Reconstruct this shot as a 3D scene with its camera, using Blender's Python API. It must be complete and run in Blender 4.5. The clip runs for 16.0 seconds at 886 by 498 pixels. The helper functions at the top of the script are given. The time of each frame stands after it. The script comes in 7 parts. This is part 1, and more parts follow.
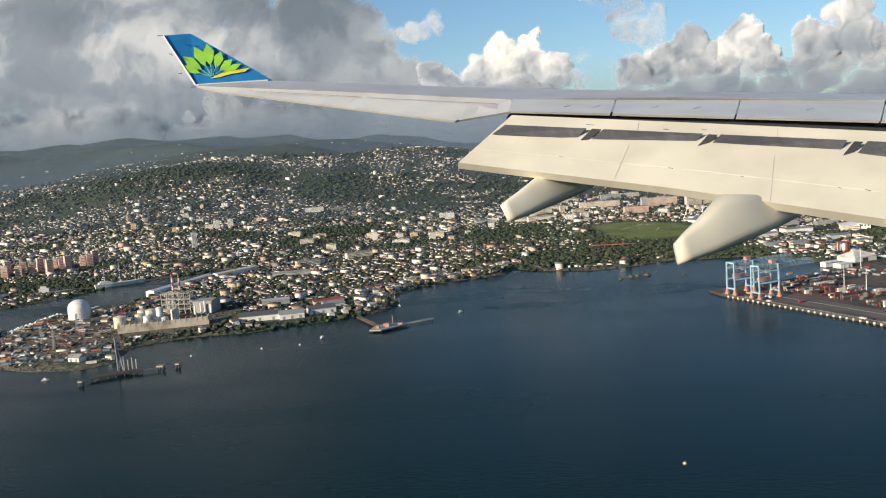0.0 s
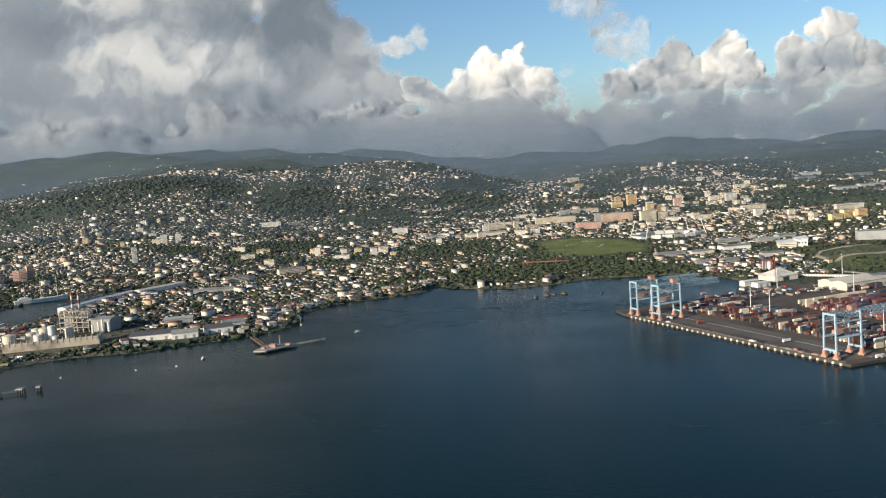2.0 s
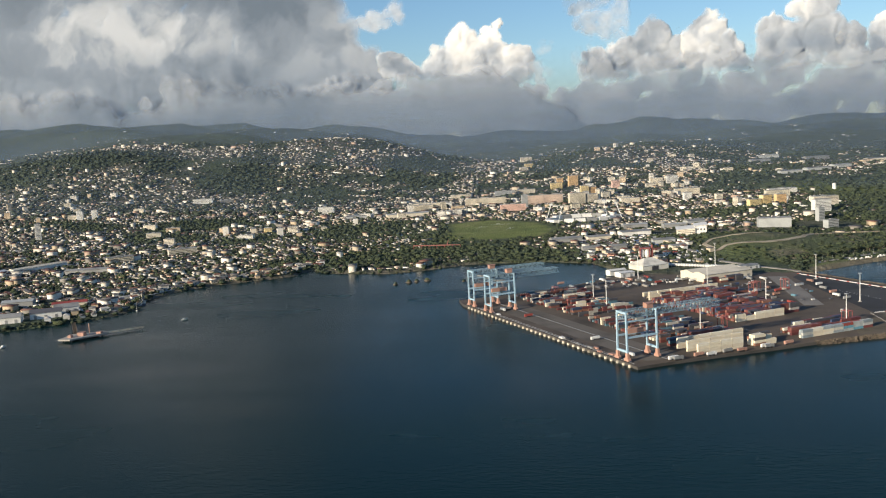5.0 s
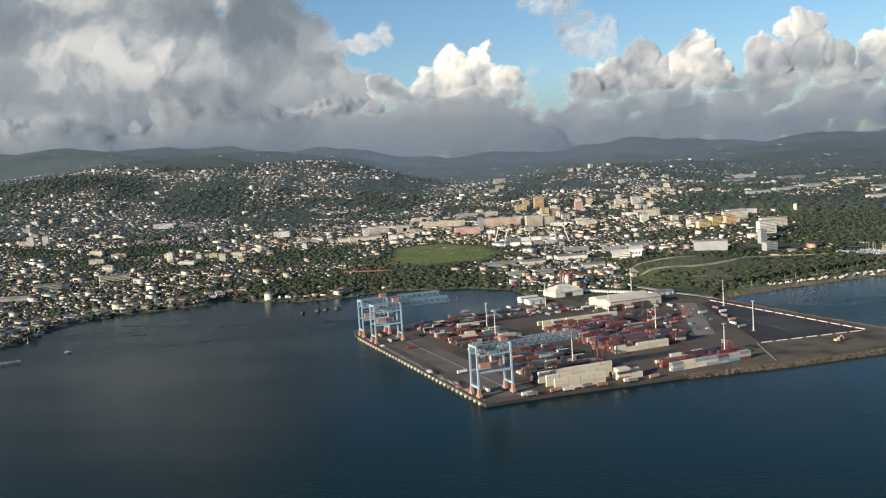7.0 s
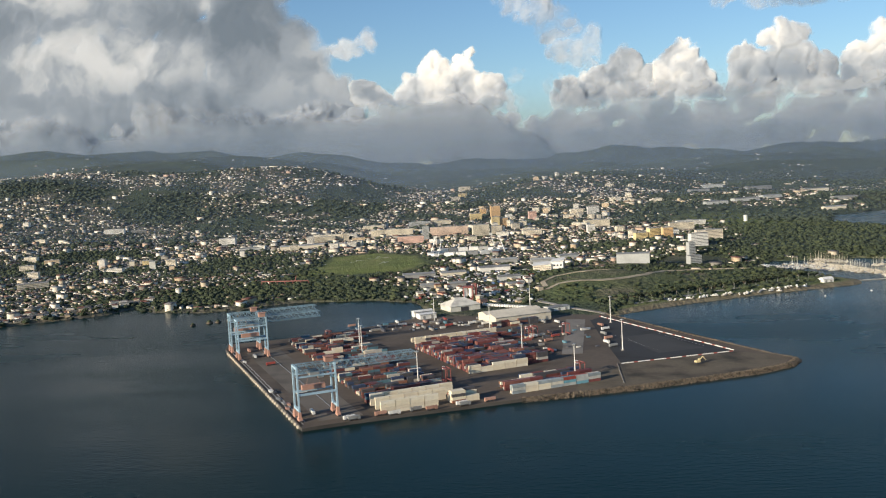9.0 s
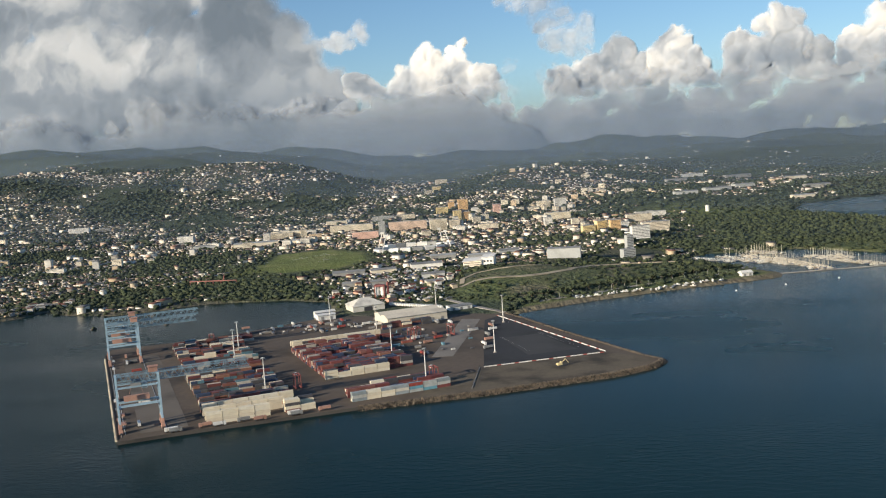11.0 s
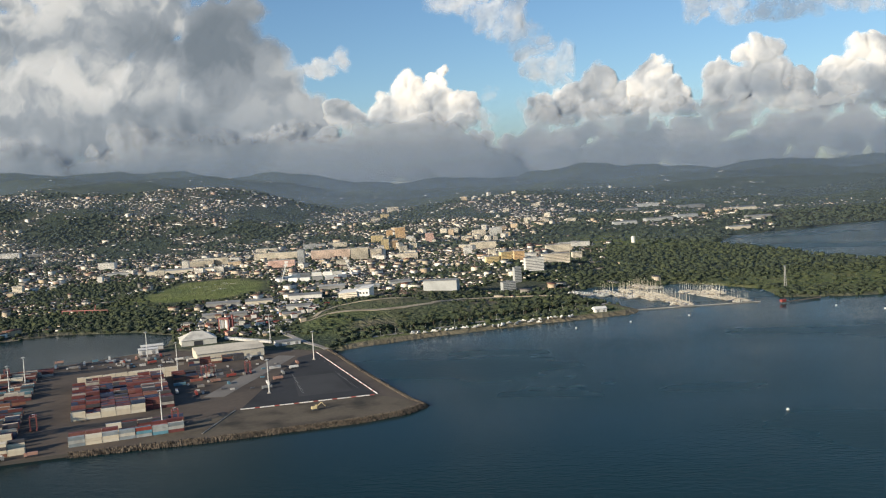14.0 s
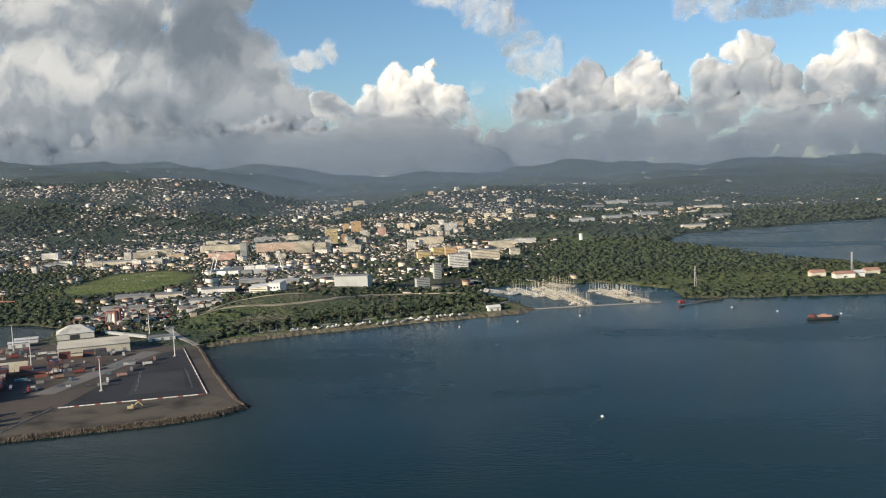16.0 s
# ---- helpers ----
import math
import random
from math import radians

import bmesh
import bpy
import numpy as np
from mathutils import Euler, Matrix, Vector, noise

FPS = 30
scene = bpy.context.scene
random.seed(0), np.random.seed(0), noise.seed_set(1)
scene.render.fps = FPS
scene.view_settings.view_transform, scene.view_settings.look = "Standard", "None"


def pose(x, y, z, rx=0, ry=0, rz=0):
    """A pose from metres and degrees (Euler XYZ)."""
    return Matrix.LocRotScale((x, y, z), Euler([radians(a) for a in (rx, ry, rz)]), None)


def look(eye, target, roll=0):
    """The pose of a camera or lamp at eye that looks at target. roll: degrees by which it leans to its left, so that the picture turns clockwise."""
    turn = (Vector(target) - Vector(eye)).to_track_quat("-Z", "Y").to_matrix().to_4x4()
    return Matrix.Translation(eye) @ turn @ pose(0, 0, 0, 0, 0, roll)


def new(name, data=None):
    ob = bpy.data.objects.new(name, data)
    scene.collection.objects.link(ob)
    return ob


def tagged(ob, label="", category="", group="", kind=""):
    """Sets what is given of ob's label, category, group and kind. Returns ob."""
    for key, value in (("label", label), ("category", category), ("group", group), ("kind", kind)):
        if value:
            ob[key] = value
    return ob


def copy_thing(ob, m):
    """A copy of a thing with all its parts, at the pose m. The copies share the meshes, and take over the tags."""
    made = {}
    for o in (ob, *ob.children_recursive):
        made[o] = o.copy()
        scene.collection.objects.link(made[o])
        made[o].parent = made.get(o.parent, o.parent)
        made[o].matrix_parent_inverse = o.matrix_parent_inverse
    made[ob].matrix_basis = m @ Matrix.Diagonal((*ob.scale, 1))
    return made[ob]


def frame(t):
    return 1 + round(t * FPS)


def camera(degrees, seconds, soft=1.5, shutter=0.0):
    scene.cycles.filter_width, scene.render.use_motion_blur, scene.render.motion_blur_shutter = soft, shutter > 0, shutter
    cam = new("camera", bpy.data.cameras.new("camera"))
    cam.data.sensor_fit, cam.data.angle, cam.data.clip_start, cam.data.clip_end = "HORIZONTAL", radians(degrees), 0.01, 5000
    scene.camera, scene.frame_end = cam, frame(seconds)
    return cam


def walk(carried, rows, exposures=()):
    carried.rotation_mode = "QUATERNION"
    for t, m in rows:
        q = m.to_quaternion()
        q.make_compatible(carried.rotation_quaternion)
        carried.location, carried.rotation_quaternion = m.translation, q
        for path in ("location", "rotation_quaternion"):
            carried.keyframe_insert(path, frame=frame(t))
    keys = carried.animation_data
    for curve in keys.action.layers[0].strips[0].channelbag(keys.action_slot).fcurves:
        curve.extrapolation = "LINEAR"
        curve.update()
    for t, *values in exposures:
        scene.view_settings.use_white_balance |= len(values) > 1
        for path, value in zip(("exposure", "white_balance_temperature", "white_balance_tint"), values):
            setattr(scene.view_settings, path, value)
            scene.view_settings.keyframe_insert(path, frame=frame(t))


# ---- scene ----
cam = camera(52.0, 16.0, soft=1.17)
PATH = [
    (0, (17.09, -2.66, 115.51), (6.80, 96.23, 104.78), -4.20),
    (0.5, (33.84, 4.14, 114.30), (23.54, 103.05, 103.82), -4.37),
    (1, (50.59, 10.97, 113.05), (40.34, 109.93, 102.97), -4.30),
    (1.5, (67.28, 17.93, 111.83), (57.19, 116.95, 102.16), -4.21),
    (2, (84.04, 25.09, 110.68), (74.18, 124.18, 101.50), -3.99),
    (2.5, (100.97, 32.45, 109.67), (91.44, 131.61, 100.96), -3.67),
    (3, (118.08, 39.82, 108.86), (108.83, 138.96, 99.57), -3.22),
    (3.5, (135.37, 47.08, 108.19), (126.21, 146.01, 96.90), -3.08),
    (6, (221.76, 81.02, 105.58), (211.81, 179.83, 93.87), -3.49),
    (6.5, (239.03, 87.42, 105.12), (229.08, 186.36, 94.53), -3.65),
    (7, (256.44, 93.71, 104.66), (246.60, 192.78, 95.25), -3.64),
    (7.5, (274.02, 99.92, 104.25), (264.38, 199.09, 95.81), -3.58),
    (8, (291.82, 106.05, 103.84), (282.27, 205.29, 96.13), -3.37),
    (8.5, (309.82, 112.10, 103.50), (300.41, 211.36, 95.84), -3.12),
    (9, (328.04, 118.04, 103.19), (318.63, 217.21, 94.41), -3.10),
    (11.5, (420.27, 145.56, 101.48), (409.54, 244.51, 91.84), -4.09),
    (12, (438.63, 150.88, 100.87), (427.85, 249.89, 91.90), -3.92),
    (12.5, (456.97, 156.19, 100.18), (446.18, 255.26, 91.88), -3.84),
    (13, (475.32, 161.53, 99.41), (464.62, 260.66, 91.80), -3.80),
    (13.5, (493.76, 166.94, 98.59), (483.14, 266.13, 91.63), -3.67),
    (14, (512.29, 172.47, 97.70), (501.66, 271.67, 90.92), -3.46),
    (14.5, (530.91, 178.12, 96.76), (520.38, 277.30, 89.62), -3.38),
    (15, (549.57, 183.87, 95.75), (539.10, 283.01, 88.01), -3.13),
    (15.5, (568.22, 189.73, 94.65), (557.57, 288.83, 86.60), -2.88),
    (16, (586.88, 195.71, 93.46), (576.17, 294.86, 86.08), -2.68),
]
walk(cam, [(t, look(eye, target, roll)) for t, eye, target, roll in PATH], exposures=[(0, 0.36, 6400, 9), (16, 0.36, 6400, 9)])

# ---- light ----
SUN_FROM = Vector((-0.73, -0.68, 0.29)).normalized()
world = bpy.data.worlds.new("sky")
scene.world = world
world.use_nodes = True
wt = world.node_tree
sky = wt.nodes.new("ShaderNodeTexSky")
sky.sky_type, sky.sun_disc = "NISHITA", False
sky.sun_elevation = math.asin(SUN_FROM.z)
sky.sun_rotation = math.atan2(SUN_FROM.x, SUN_FROM.y) % (2 * math.pi)
sky.air_density, sky.dust_density, sky.ozone_density = 1.0, 0.3, 4.0
wt.links.new(sky.outputs[0], wt.nodes["Background"].inputs[0])
wt.nodes["Background"].inputs[1].default_value = 0.10
sun = new("sun", bpy.data.lights.new("sun", "SUN"))
sun.data.energy, sun.data.angle, sun.data.color = 5.3, radians(0.6), (1.0, 0.86, 0.66)
sun.matrix_world = look(SUN_FROM * 900, (0, 0, 0))

# ---- materials ----


def nodes_of(m):
    m.use_nodes = True
    t = m.node_tree
    return t, t.nodes["Principled BSDF"], t.nodes.new, t.links.new


def ramp(t, stops, kind="LINEAR"):
    r = t.nodes.new("ShaderNodeValToRGB")
    r.color_ramp.interpolation = kind
    while len(r.color_ramp.elements) < len(stops):
        r.color_ramp.elements.new(0.5)
    for e, (p, c) in zip(r.color_ramp.elements, stops):
        e.position, e.color = p, (*c, 1)
    return r


def surface(name, colour, rough=0.7, metal=0.0, vary=0.25, coarse=0.05, fine=1.5, bump=0.2, dirt=None):
    """A plain painted, cast or laid surface: coarse stains, fine grain and a little relief."""
    m = bpy.data.materials.new(name)
    t, b, add, link = nodes_of(m)
    pos = add("ShaderNodeNewGeometry")
    n1, n2 = add("ShaderNodeTexNoise"), add("ShaderNodeTexNoise")
    n1.inputs["Scale"].default_value, n1.inputs["Detail"].default_value = coarse, 5
    n2.inputs["Scale"].default_value, n2.inputs["Detail"].default_value = fine, 3
    link(pos.outputs["Position"], n1.inputs["Vector"])
    link(pos.outputs["Position"], n2.inputs["Vector"])
    dark = dirt or tuple(c * (1 - vary * 1.6) for c in colour)
    light = tuple(min(1, c * (1 + vary * 0.5)) for c in colour)
    r1 = ramp(t, [(0.32, dark), (0.5, colour), (0.72, light)])
    link(n1.outputs[0], r1.inputs[0])
    mix = add("ShaderNodeMix")
    mix.data_type, mix.blend_type = "RGBA", "MULTIPLY"
    mix.inputs["Factor"].default_value = 0.6
    r2 = ramp(t, [(0.3, (0.72, 0.72, 0.72)), (0.65, (1, 1, 1))])
    link(n2.outputs[0], r2.inputs[0])
    link(r1.outputs[0], mix.inputs["A"])
    link(r2.outputs[0], mix.inputs["B"])
    link(mix.outputs["Result"], b.inputs["Base Color"])
    b.inputs["Roughness"].default_value, b.inputs["Metallic"].default_value = rough, metal
    if bump:
        bp = add("ShaderNodeBump")
        bp.inputs["Strength"].default_value, bp.inputs["Distance"].default_value = bump, 0.1
        link(n2.outputs[0], bp.inputs["Height"])
        link(bp.outputs[0], b.inputs["Normal"])
    return m


def many(name, stops, rough=0.7, source="island", grain=0.6, wear=0.8):
    """One material for many alike pieces, each with a colour of its own."""
    m = bpy.data.materials.new(name)
    t, b, add, link = nodes_of(m)
    if source == "island":
        g = add("ShaderNodeNewGeometry")
        out = g.outputs["Random Per Island"]
    else:
        g = add("ShaderNodeObjectInfo")
        out = g.outputs["Random"]
    r = ramp(t, stops, "CONSTANT")
    link(out, r.inputs[0])
    n = add("ShaderNodeTexNoise")
    n.inputs["Scale"].default_value, n.inputs["Detail"].default_value = grain, 4
    pos = add("ShaderNodeNewGeometry")
    link(pos.outputs["Position"], n.inputs["Vector"])
    r2 = ramp(t, [(0.3, (0.68, 0.66, 0.64)), (0.6, (1, 1, 1))])
    link(n.outputs[0], r2.inputs[0])
    mix = add("ShaderNodeMix")
    mix.data_type, mix.blend_type = "RGBA", "MULTIPLY"
    mix.inputs["Factor"].default_value = wear
    link(r.outputs[0], mix.inputs["A"])
    link(r2.outputs[0], mix.inputs["B"])
    link(mix.outputs["Result"], b.inputs["Base Color"])
    b.inputs["Roughness"].default_value = rough
    return m


def sea_material():
    m = bpy.data.materials.new("sea_water")
    t, b, add, link = nodes_of(m)
    pos = add("ShaderNodeNewGeometry")
    mp = add("ShaderNodeMapping")
    mp.inputs["Scale"].default_value = (0.004, 0.010, 0.01)
    mp.inputs["Rotation"].default_value = (0, 0, 0.35)
    link(pos.outputs["Position"], mp.inputs[0])
    n = add("ShaderNodeTexNoise")
    n.inputs["Scale"].default_value, n.inputs["Detail"].default_value = 1.0, 5
    link(mp.outputs[0], n.inputs["Vector"])
    r = ramp(t, [(0.30, (0.0030, 0.0165, 0.0190)), (0.7, (0.0050, 0.0235, 0.0262))])
    link(n.outputs[0], r.inputs[0])
    # the base colour turns paler and greener towards the east
    east, east_tint, xyz = add("ShaderNodeMapRange"), add("ShaderNodeMix"), add("ShaderNodeSeparateXYZ")
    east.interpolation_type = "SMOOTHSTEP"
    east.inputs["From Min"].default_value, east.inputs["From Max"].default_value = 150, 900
    east_tint.data_type = "RGBA"
    east_tint.inputs["B"].default_value = (0.0125, 0.041, 0.043, 1)
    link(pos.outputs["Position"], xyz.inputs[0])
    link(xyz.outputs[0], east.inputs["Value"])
    link(east.outputs["Result"], east_tint.inputs["Factor"])
    link(r.outputs[0], east_tint.inputs["A"])
    link(east_tint.outputs["Result"], b.inputs["Base Color"])
    rr = ramp(t, [(0.35, (0.16, 0.16, 0.16)), (0.65, (0.30, 0.30, 0.30))])
    link(n.outputs[0], rr.inputs[0])
    link(rr.outputs[0], b.inputs["Roughness"])
    b.inputs["IOR"].default_value = 1.33
    b.inputs["Specular IOR Level"].default_value = 0.075
    w = add("ShaderNodeTexNoise")
    w.inputs["Scale"].default_value, w.inputs["Detail"].default_value = 0.35, 6
    mp2 = add("ShaderNodeMapping")
    mp2.inputs["Scale"].default_value, mp2.inputs["Rotation"].default_value = (0.6, 1.5, 1), (0, 0, 0.5)
    link(pos.outputs["Position"], mp2.inputs[0])
    link(mp2.outputs[0], w.inputs["Vector"])
    bp = add("ShaderNodeBump")
    bp.inputs["Strength"].default_value, bp.inputs["Distance"].default_value = 0.25, 0.35
    link(w.outputs[0], bp.inputs["Height"])
    link(bp.outputs[0], b.inputs["Normal"])
    return m


def land_material():
    """Woods, scrub, grass and built-up soil, by the masks that the land carries."""
    m = bpy.data.materials.new("land")
    t, b, add, link = nodes_of(m)
    pos = add("ShaderNodeNewGeometry")

    def noise_ramp(scale, stops, detail=6):
        n = add("ShaderNodeTexNoise")
        n.inputs["Scale"].default_value, n.inputs["Detail"].default_value = scale, detail
        link(pos.outputs["Position"], n.inputs["Vector"])
        r = ramp(t, stops)
        link(n.outputs[0], r.inputs[0])
        return r, n

    wood, nw = noise_ramp(0.02, [(0.3, (0.056, 0.075, 0.050)), (0.55, (0.078, 0.100, 0.062)), (0.75, (0.105, 0.126, 0.074))])
    fine, nf = noise_ramp(0.25, [(0.3, (0.45, 0.45, 0.45)), (0.7, (1, 1, 1))])
    town, _ = noise_ramp(0.05, [(0.35, (0.05, 0.065, 0.035)), (0.5, (0.10, 0.10, 0.075)), (0.7, (0.19, 0.17, 0.14))])
    grass, _ = noise_ramp(0.03, [(0.3, (0.135, 0.172, 0.052)), (0.55, (0.215, 0.245, 0.078)), (0.75, (0.30, 0.282, 0.120))])
    bare, _ = noise_ramp(0.08, [(0.3, (0.16, 0.13, 0.09)), (0.7, (0.30, 0.25, 0.18))])

    def mixed(a, bb, mask):
        at = add("ShaderNodeAttribute")
        at.attribute_name = mask
        x = add("ShaderNodeMix")
        x.data_type = "RGBA"
        link(at.outputs["Fac"], x.inputs["Factor"])
        link(a, x.inputs["A"])
        link(bb, x.inputs["B"])
        return x.outputs["Result"]

    c = mixed(wood.outputs[0], town.outputs[0], "urban")
    c = mixed(c, grass.outputs[0], "grass")
    c = mixed(c, bare.outputs[0], "bare")
    x = add("ShaderNodeMix")
    x.data_type, x.blend_type = "RGBA", "MULTIPLY"
    x.inputs["Factor"].default_value = 0.5
    link(c, x.inputs["A"])
    link(fine.outputs[0], x.inputs["B"])
    link(x.outputs["Result"], b.inputs["Base Color"])
    b.inputs["Roughness"].default_value = 0.95
    b.inputs["Specular IOR Level"].default_value = 0.15
    bp = add("ShaderNodeBump")
    bp.inputs["Strength"].default_value, bp.inputs["Distance"].default_value = 0.8, 4.0
    link(nf.outputs[0], bp.inputs["Height"])
    link(bp.outputs[0], b.inputs["Normal"])
    return m


SEA, LAND = sea_material(), land_material()
ASPHALT = surface("asphalt", (0.100, 0.076, 0.056), 0.9, vary=0.35, coarse=0.03, fine=0.4)
DARK_ASPHALT = surface("dark_asphalt", (0.026, 0.027, 0.030), 0.9, vary=0.3, coarse=0.04, fine=0.5)
CONCRETE = surface("concrete", (0.36, 0.33, 0.29), 0.85, vary=0.3, coarse=0.06, fine=0.9)
PALE_CONCRETE = surface("pale_concrete", (0.76, 0.68, 0.55), 0.85, vary=0.3, coarse=0.06, fine=0.9)
WHITE = surface("white_paint", (0.78, 0.76, 0.71), 0.5, vary=0.12, coarse=0.08, fine=1.0, bump=0.05)
PALE_GREY = surface("pale_grey_sheet", (0.42, 0.43, 0.42), 0.6, vary=0.12, coarse=0.08, fine=1.0, bump=0.05)
CREAM = surface("cream_sheet", (0.70, 0.63, 0.50), 0.6, vary=0.15, coarse=0.06, fine=0.8, bump=0.1)
GREY = surface("grey_sheet", (0.28, 0.28, 0.27), 0.6, vary=0.2, coarse=0.06, fine=0.8, bump=0.1)
DARK = surface("dark_steel", (0.05, 0.05, 0.055), 0.6, vary=0.3)
STEEL = surface("galvanised_steel", (0.45, 0.45, 0.44), 0.45, metal=0.6, vary=0.15)
CRANE_BLUE = surface("crane_blue_paint", (0.38, 0.53, 0.63), 0.5, vary=0.15, coarse=0.1, fine=1.2, bump=0.05)
# the crane blue again, darkened for the shade on the lattice girders
SHADED_BLUE = surface("shaded_crane_blue_paint", (0.22, 0.33, 0.40), 0.6, vary=0.2, coarse=0.1, fine=1.2, bump=0.05)
CRANE_ORANGE = surface("crane_orange_paint", (0.48, 0.27, 0.20), 0.55, vary=0.2)
DULL_RED = surface("faded_red_paint", (0.24, 0.075, 0.065), 0.65, vary=0.25)
RED = surface("red_paint", (0.32, 0.065, 0.05), 0.55, vary=0.2)
ROCK = surface("rock", (0.15, 0.118, 0.085), 0.95, vary=0.5, coarse=0.5, fine=2.0, bump=0.5)
SAND = surface("sand", (0.42, 0.35, 0.25), 0.95, vary=0.15)
# dark concrete; on the quay's faces its tone is the painted shade behind the piles
DARK_CONCRETE = surface("dark_and_shaded_concrete", (0.07, 0.062, 0.055), 0.8, vary=0.3)
WOOD = surface("weathered_timber", (0.16, 0.12, 0.085), 0.85, vary=0.3)
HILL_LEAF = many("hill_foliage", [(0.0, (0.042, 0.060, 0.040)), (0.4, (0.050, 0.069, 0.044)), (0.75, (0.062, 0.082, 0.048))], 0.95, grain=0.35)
LEAF = many("foliage", [(0.0, (0.034, 0.049, 0.026)), (0.2, (0.044, 0.062, 0.031)), (0.45, (0.058, 0.078, 0.035)), (0.7, (0.048, 0.066, 0.033)), (0.85, (0.072, 0.090, 0.038))], 0.9, grain=0.9)


def leafy(m, size, depth):
    """Breaks a crown's skin into leaf clumps."""
    t = m.node_tree
    n, bp, pos = t.nodes.new("ShaderNodeTexNoise"), t.nodes.new("ShaderNodeBump"), t.nodes.new("ShaderNodeNewGeometry")
    n.inputs["Scale"].default_value, n.inputs["Detail"].default_value = size, 5
    bp.inputs["Strength"].default_value, bp.inputs["Distance"].default_value = 1.0, depth
    t.links.new(pos.outputs["Position"], n.inputs["Vector"])
    t.links.new(n.outputs[0], bp.inputs["Height"])
    t.links.new(bp.outputs[0], t.nodes["Principled BSDF"].inputs["Normal"])


leafy(LEAF, 1.1, 1.6)
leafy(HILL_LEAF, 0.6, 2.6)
BOX_STOPS = [(0.0, (0.15, 0.05, 0.045)), (0.17, (0.075, 0.075, 0.085)), (0.36, (0.20, 0.085, 0.065)), (0.48, (0.04, 0.06, 0.11)), (0.62, (0.50, 0.46, 0.39)), (0.73, (0.09, 0.085, 0.085)), (0.84, (0.27, 0.13, 0.085)), (0.93, (0.10, 0.20, 0.24))]
RED_STOPS = [(0.0, (0.20, 0.062, 0.055)), (0.3, (0.13, 0.040, 0.042)), (0.52, (0.24, 0.10, 0.08)), (0.72, (0.05, 0.07, 0.13)), (0.86, (0.085, 0.08, 0.085)), (0.94, (0.46, 0.42, 0.37))]
GREY_STOPS = [(0.0, (0.50, 0.50, 0.46)), (0.35, (0.34, 0.38, 0.39)), (0.6, (0.64, 0.59, 0.49)), (0.82, (0.27, 0.31, 0.32))]
BOXES = many("container_mixed_paint", BOX_STOPS, 0.6, "object", 0.5)
BOXES_RED = many("container_red_paint", RED_STOPS, 0.6, "object", 0.5)
BOXES_WHITE = many("container_white_paint", [(0.0, (0.76, 0.67, 0.50)), (0.5, (0.79, 0.72, 0.57)), (0.8, (0.70, 0.61, 0.46))], 0.55, "object", 0.5, 0.3)
BOXES_GREY = many("container_grey_paint", GREY_STOPS, 0.55, "object", 0.5)
BOXES_JOINED_GREY = many("stacked_grey_paint", GREY_STOPS, 0.55, "island", 0.5)
BOXES_BLUE = many("container_blue_paint", [(0.0, (0.16, 0.36, 0.44)), (0.3, (0.45, 0.47, 0.45)), (0.55, (0.11, 0.28, 0.40)), (0.75, (0.33, 0.07, 0.05))], 0.55, "object", 0.5)
BOXES_JOINED_RED = many("stacked_red_paint", RED_STOPS, 0.6, "island", 0.5)
BOXES_JOINED_WHITE = many("stacked_white_paint", [(0.0, (0.76, 0.67, 0.50)), (0.5, (0.79, 0.72, 0.57)), (0.8, (0.70, 0.61, 0.46))], 0.55, "island", 0.5, 0.3)
BOXES_JOINED_BLUE = many("stacked_blue_paint", [(0.0, (0.16, 0.36, 0.44)), (0.3, (0.45, 0.47, 0.45)), (0.55, (0.11, 0.28, 0.40)), (0.75, (0.33, 0.07, 0.05))], 0.55, "island", 0.5)
BOXES_JOINED = many("container_far_paint", BOX_STOPS, 0.6, "island", 0.5)
WALLS = many("house_wall_render", [(0.0, (0.74, 0.68, 0.57)), (0.25, (0.80, 0.76, 0.68)), (0.40, (0.54, 0.46, 0.35)), (0.54, (0.24, 0.225, 0.20)), (0.70, (0.82, 0.79, 0.72)), (0.86, (0.52, 0.41, 0.28)), (0.94, (0.50, 0.36, 0.28))], 0.8)
ROOFS = many("house_roof_sheet", [(0.0, (0.11, 0.10, 0.097)), (0.22, (0.19, 0.175, 0.16)), (0.34, (0.135, 0.062, 0.046)), (0.54, (0.072, 0.072, 0.076)), (0.66, (0.18, 0.088, 0.062)), (0.85, (0.50, 0.47, 0.42)), (0.91, (0.32, 0.30, 0.275))], 0.7)
OBJ_WALLS = many("near_house_wall_render", [(0.0, (0.66, 0.62, 0.54)), (0.3, (0.72, 0.68, 0.60)), (0.5, (0.60, 0.50, 0.37)), (0.68, (0.76, 0.74, 0.70)), (0.84, (0.55, 0.42, 0.28)), (0.93, (0.62, 0.36, 0.26))], 0.8, "object")
OBJ_ROOFS = many("near_house_roof_sheet", [(0.0, (0.12, 0.113, 0.107)), (0.22, (0.20, 0.187, 0.173)), (0.36, (0.16, 0.065, 0.045)), (0.52, (0.085, 0.085, 0.085)), (0.62, (0.20, 0.09, 0.06)), (0.85, (0.50, 0.475, 0.43)), (0.91, (0.28, 0.265, 0.24))], 0.7, "object")
APARTMENT = many("apartment_render", [(0.0, (0.76, 0.69, 0.55)), (0.3, (0.78, 0.74, 0.66)), (0.66, (0.74, 0.57, 0.38)), (0.78, (0.80, 0.72, 0.57))], 0.8, "object", 0.15)
PINK = surface("pink_render", (0.74, 0.50, 0.41), 0.8, vary=0.2, coarse=0.05)
YELLOW = surface("yellow_render", (0.74, 0.60, 0.32), 0.8, vary=0.15)
OCHRE = surface("ochre_render", (0.70, 0.48, 0.25), 0.8, vary=0.15)
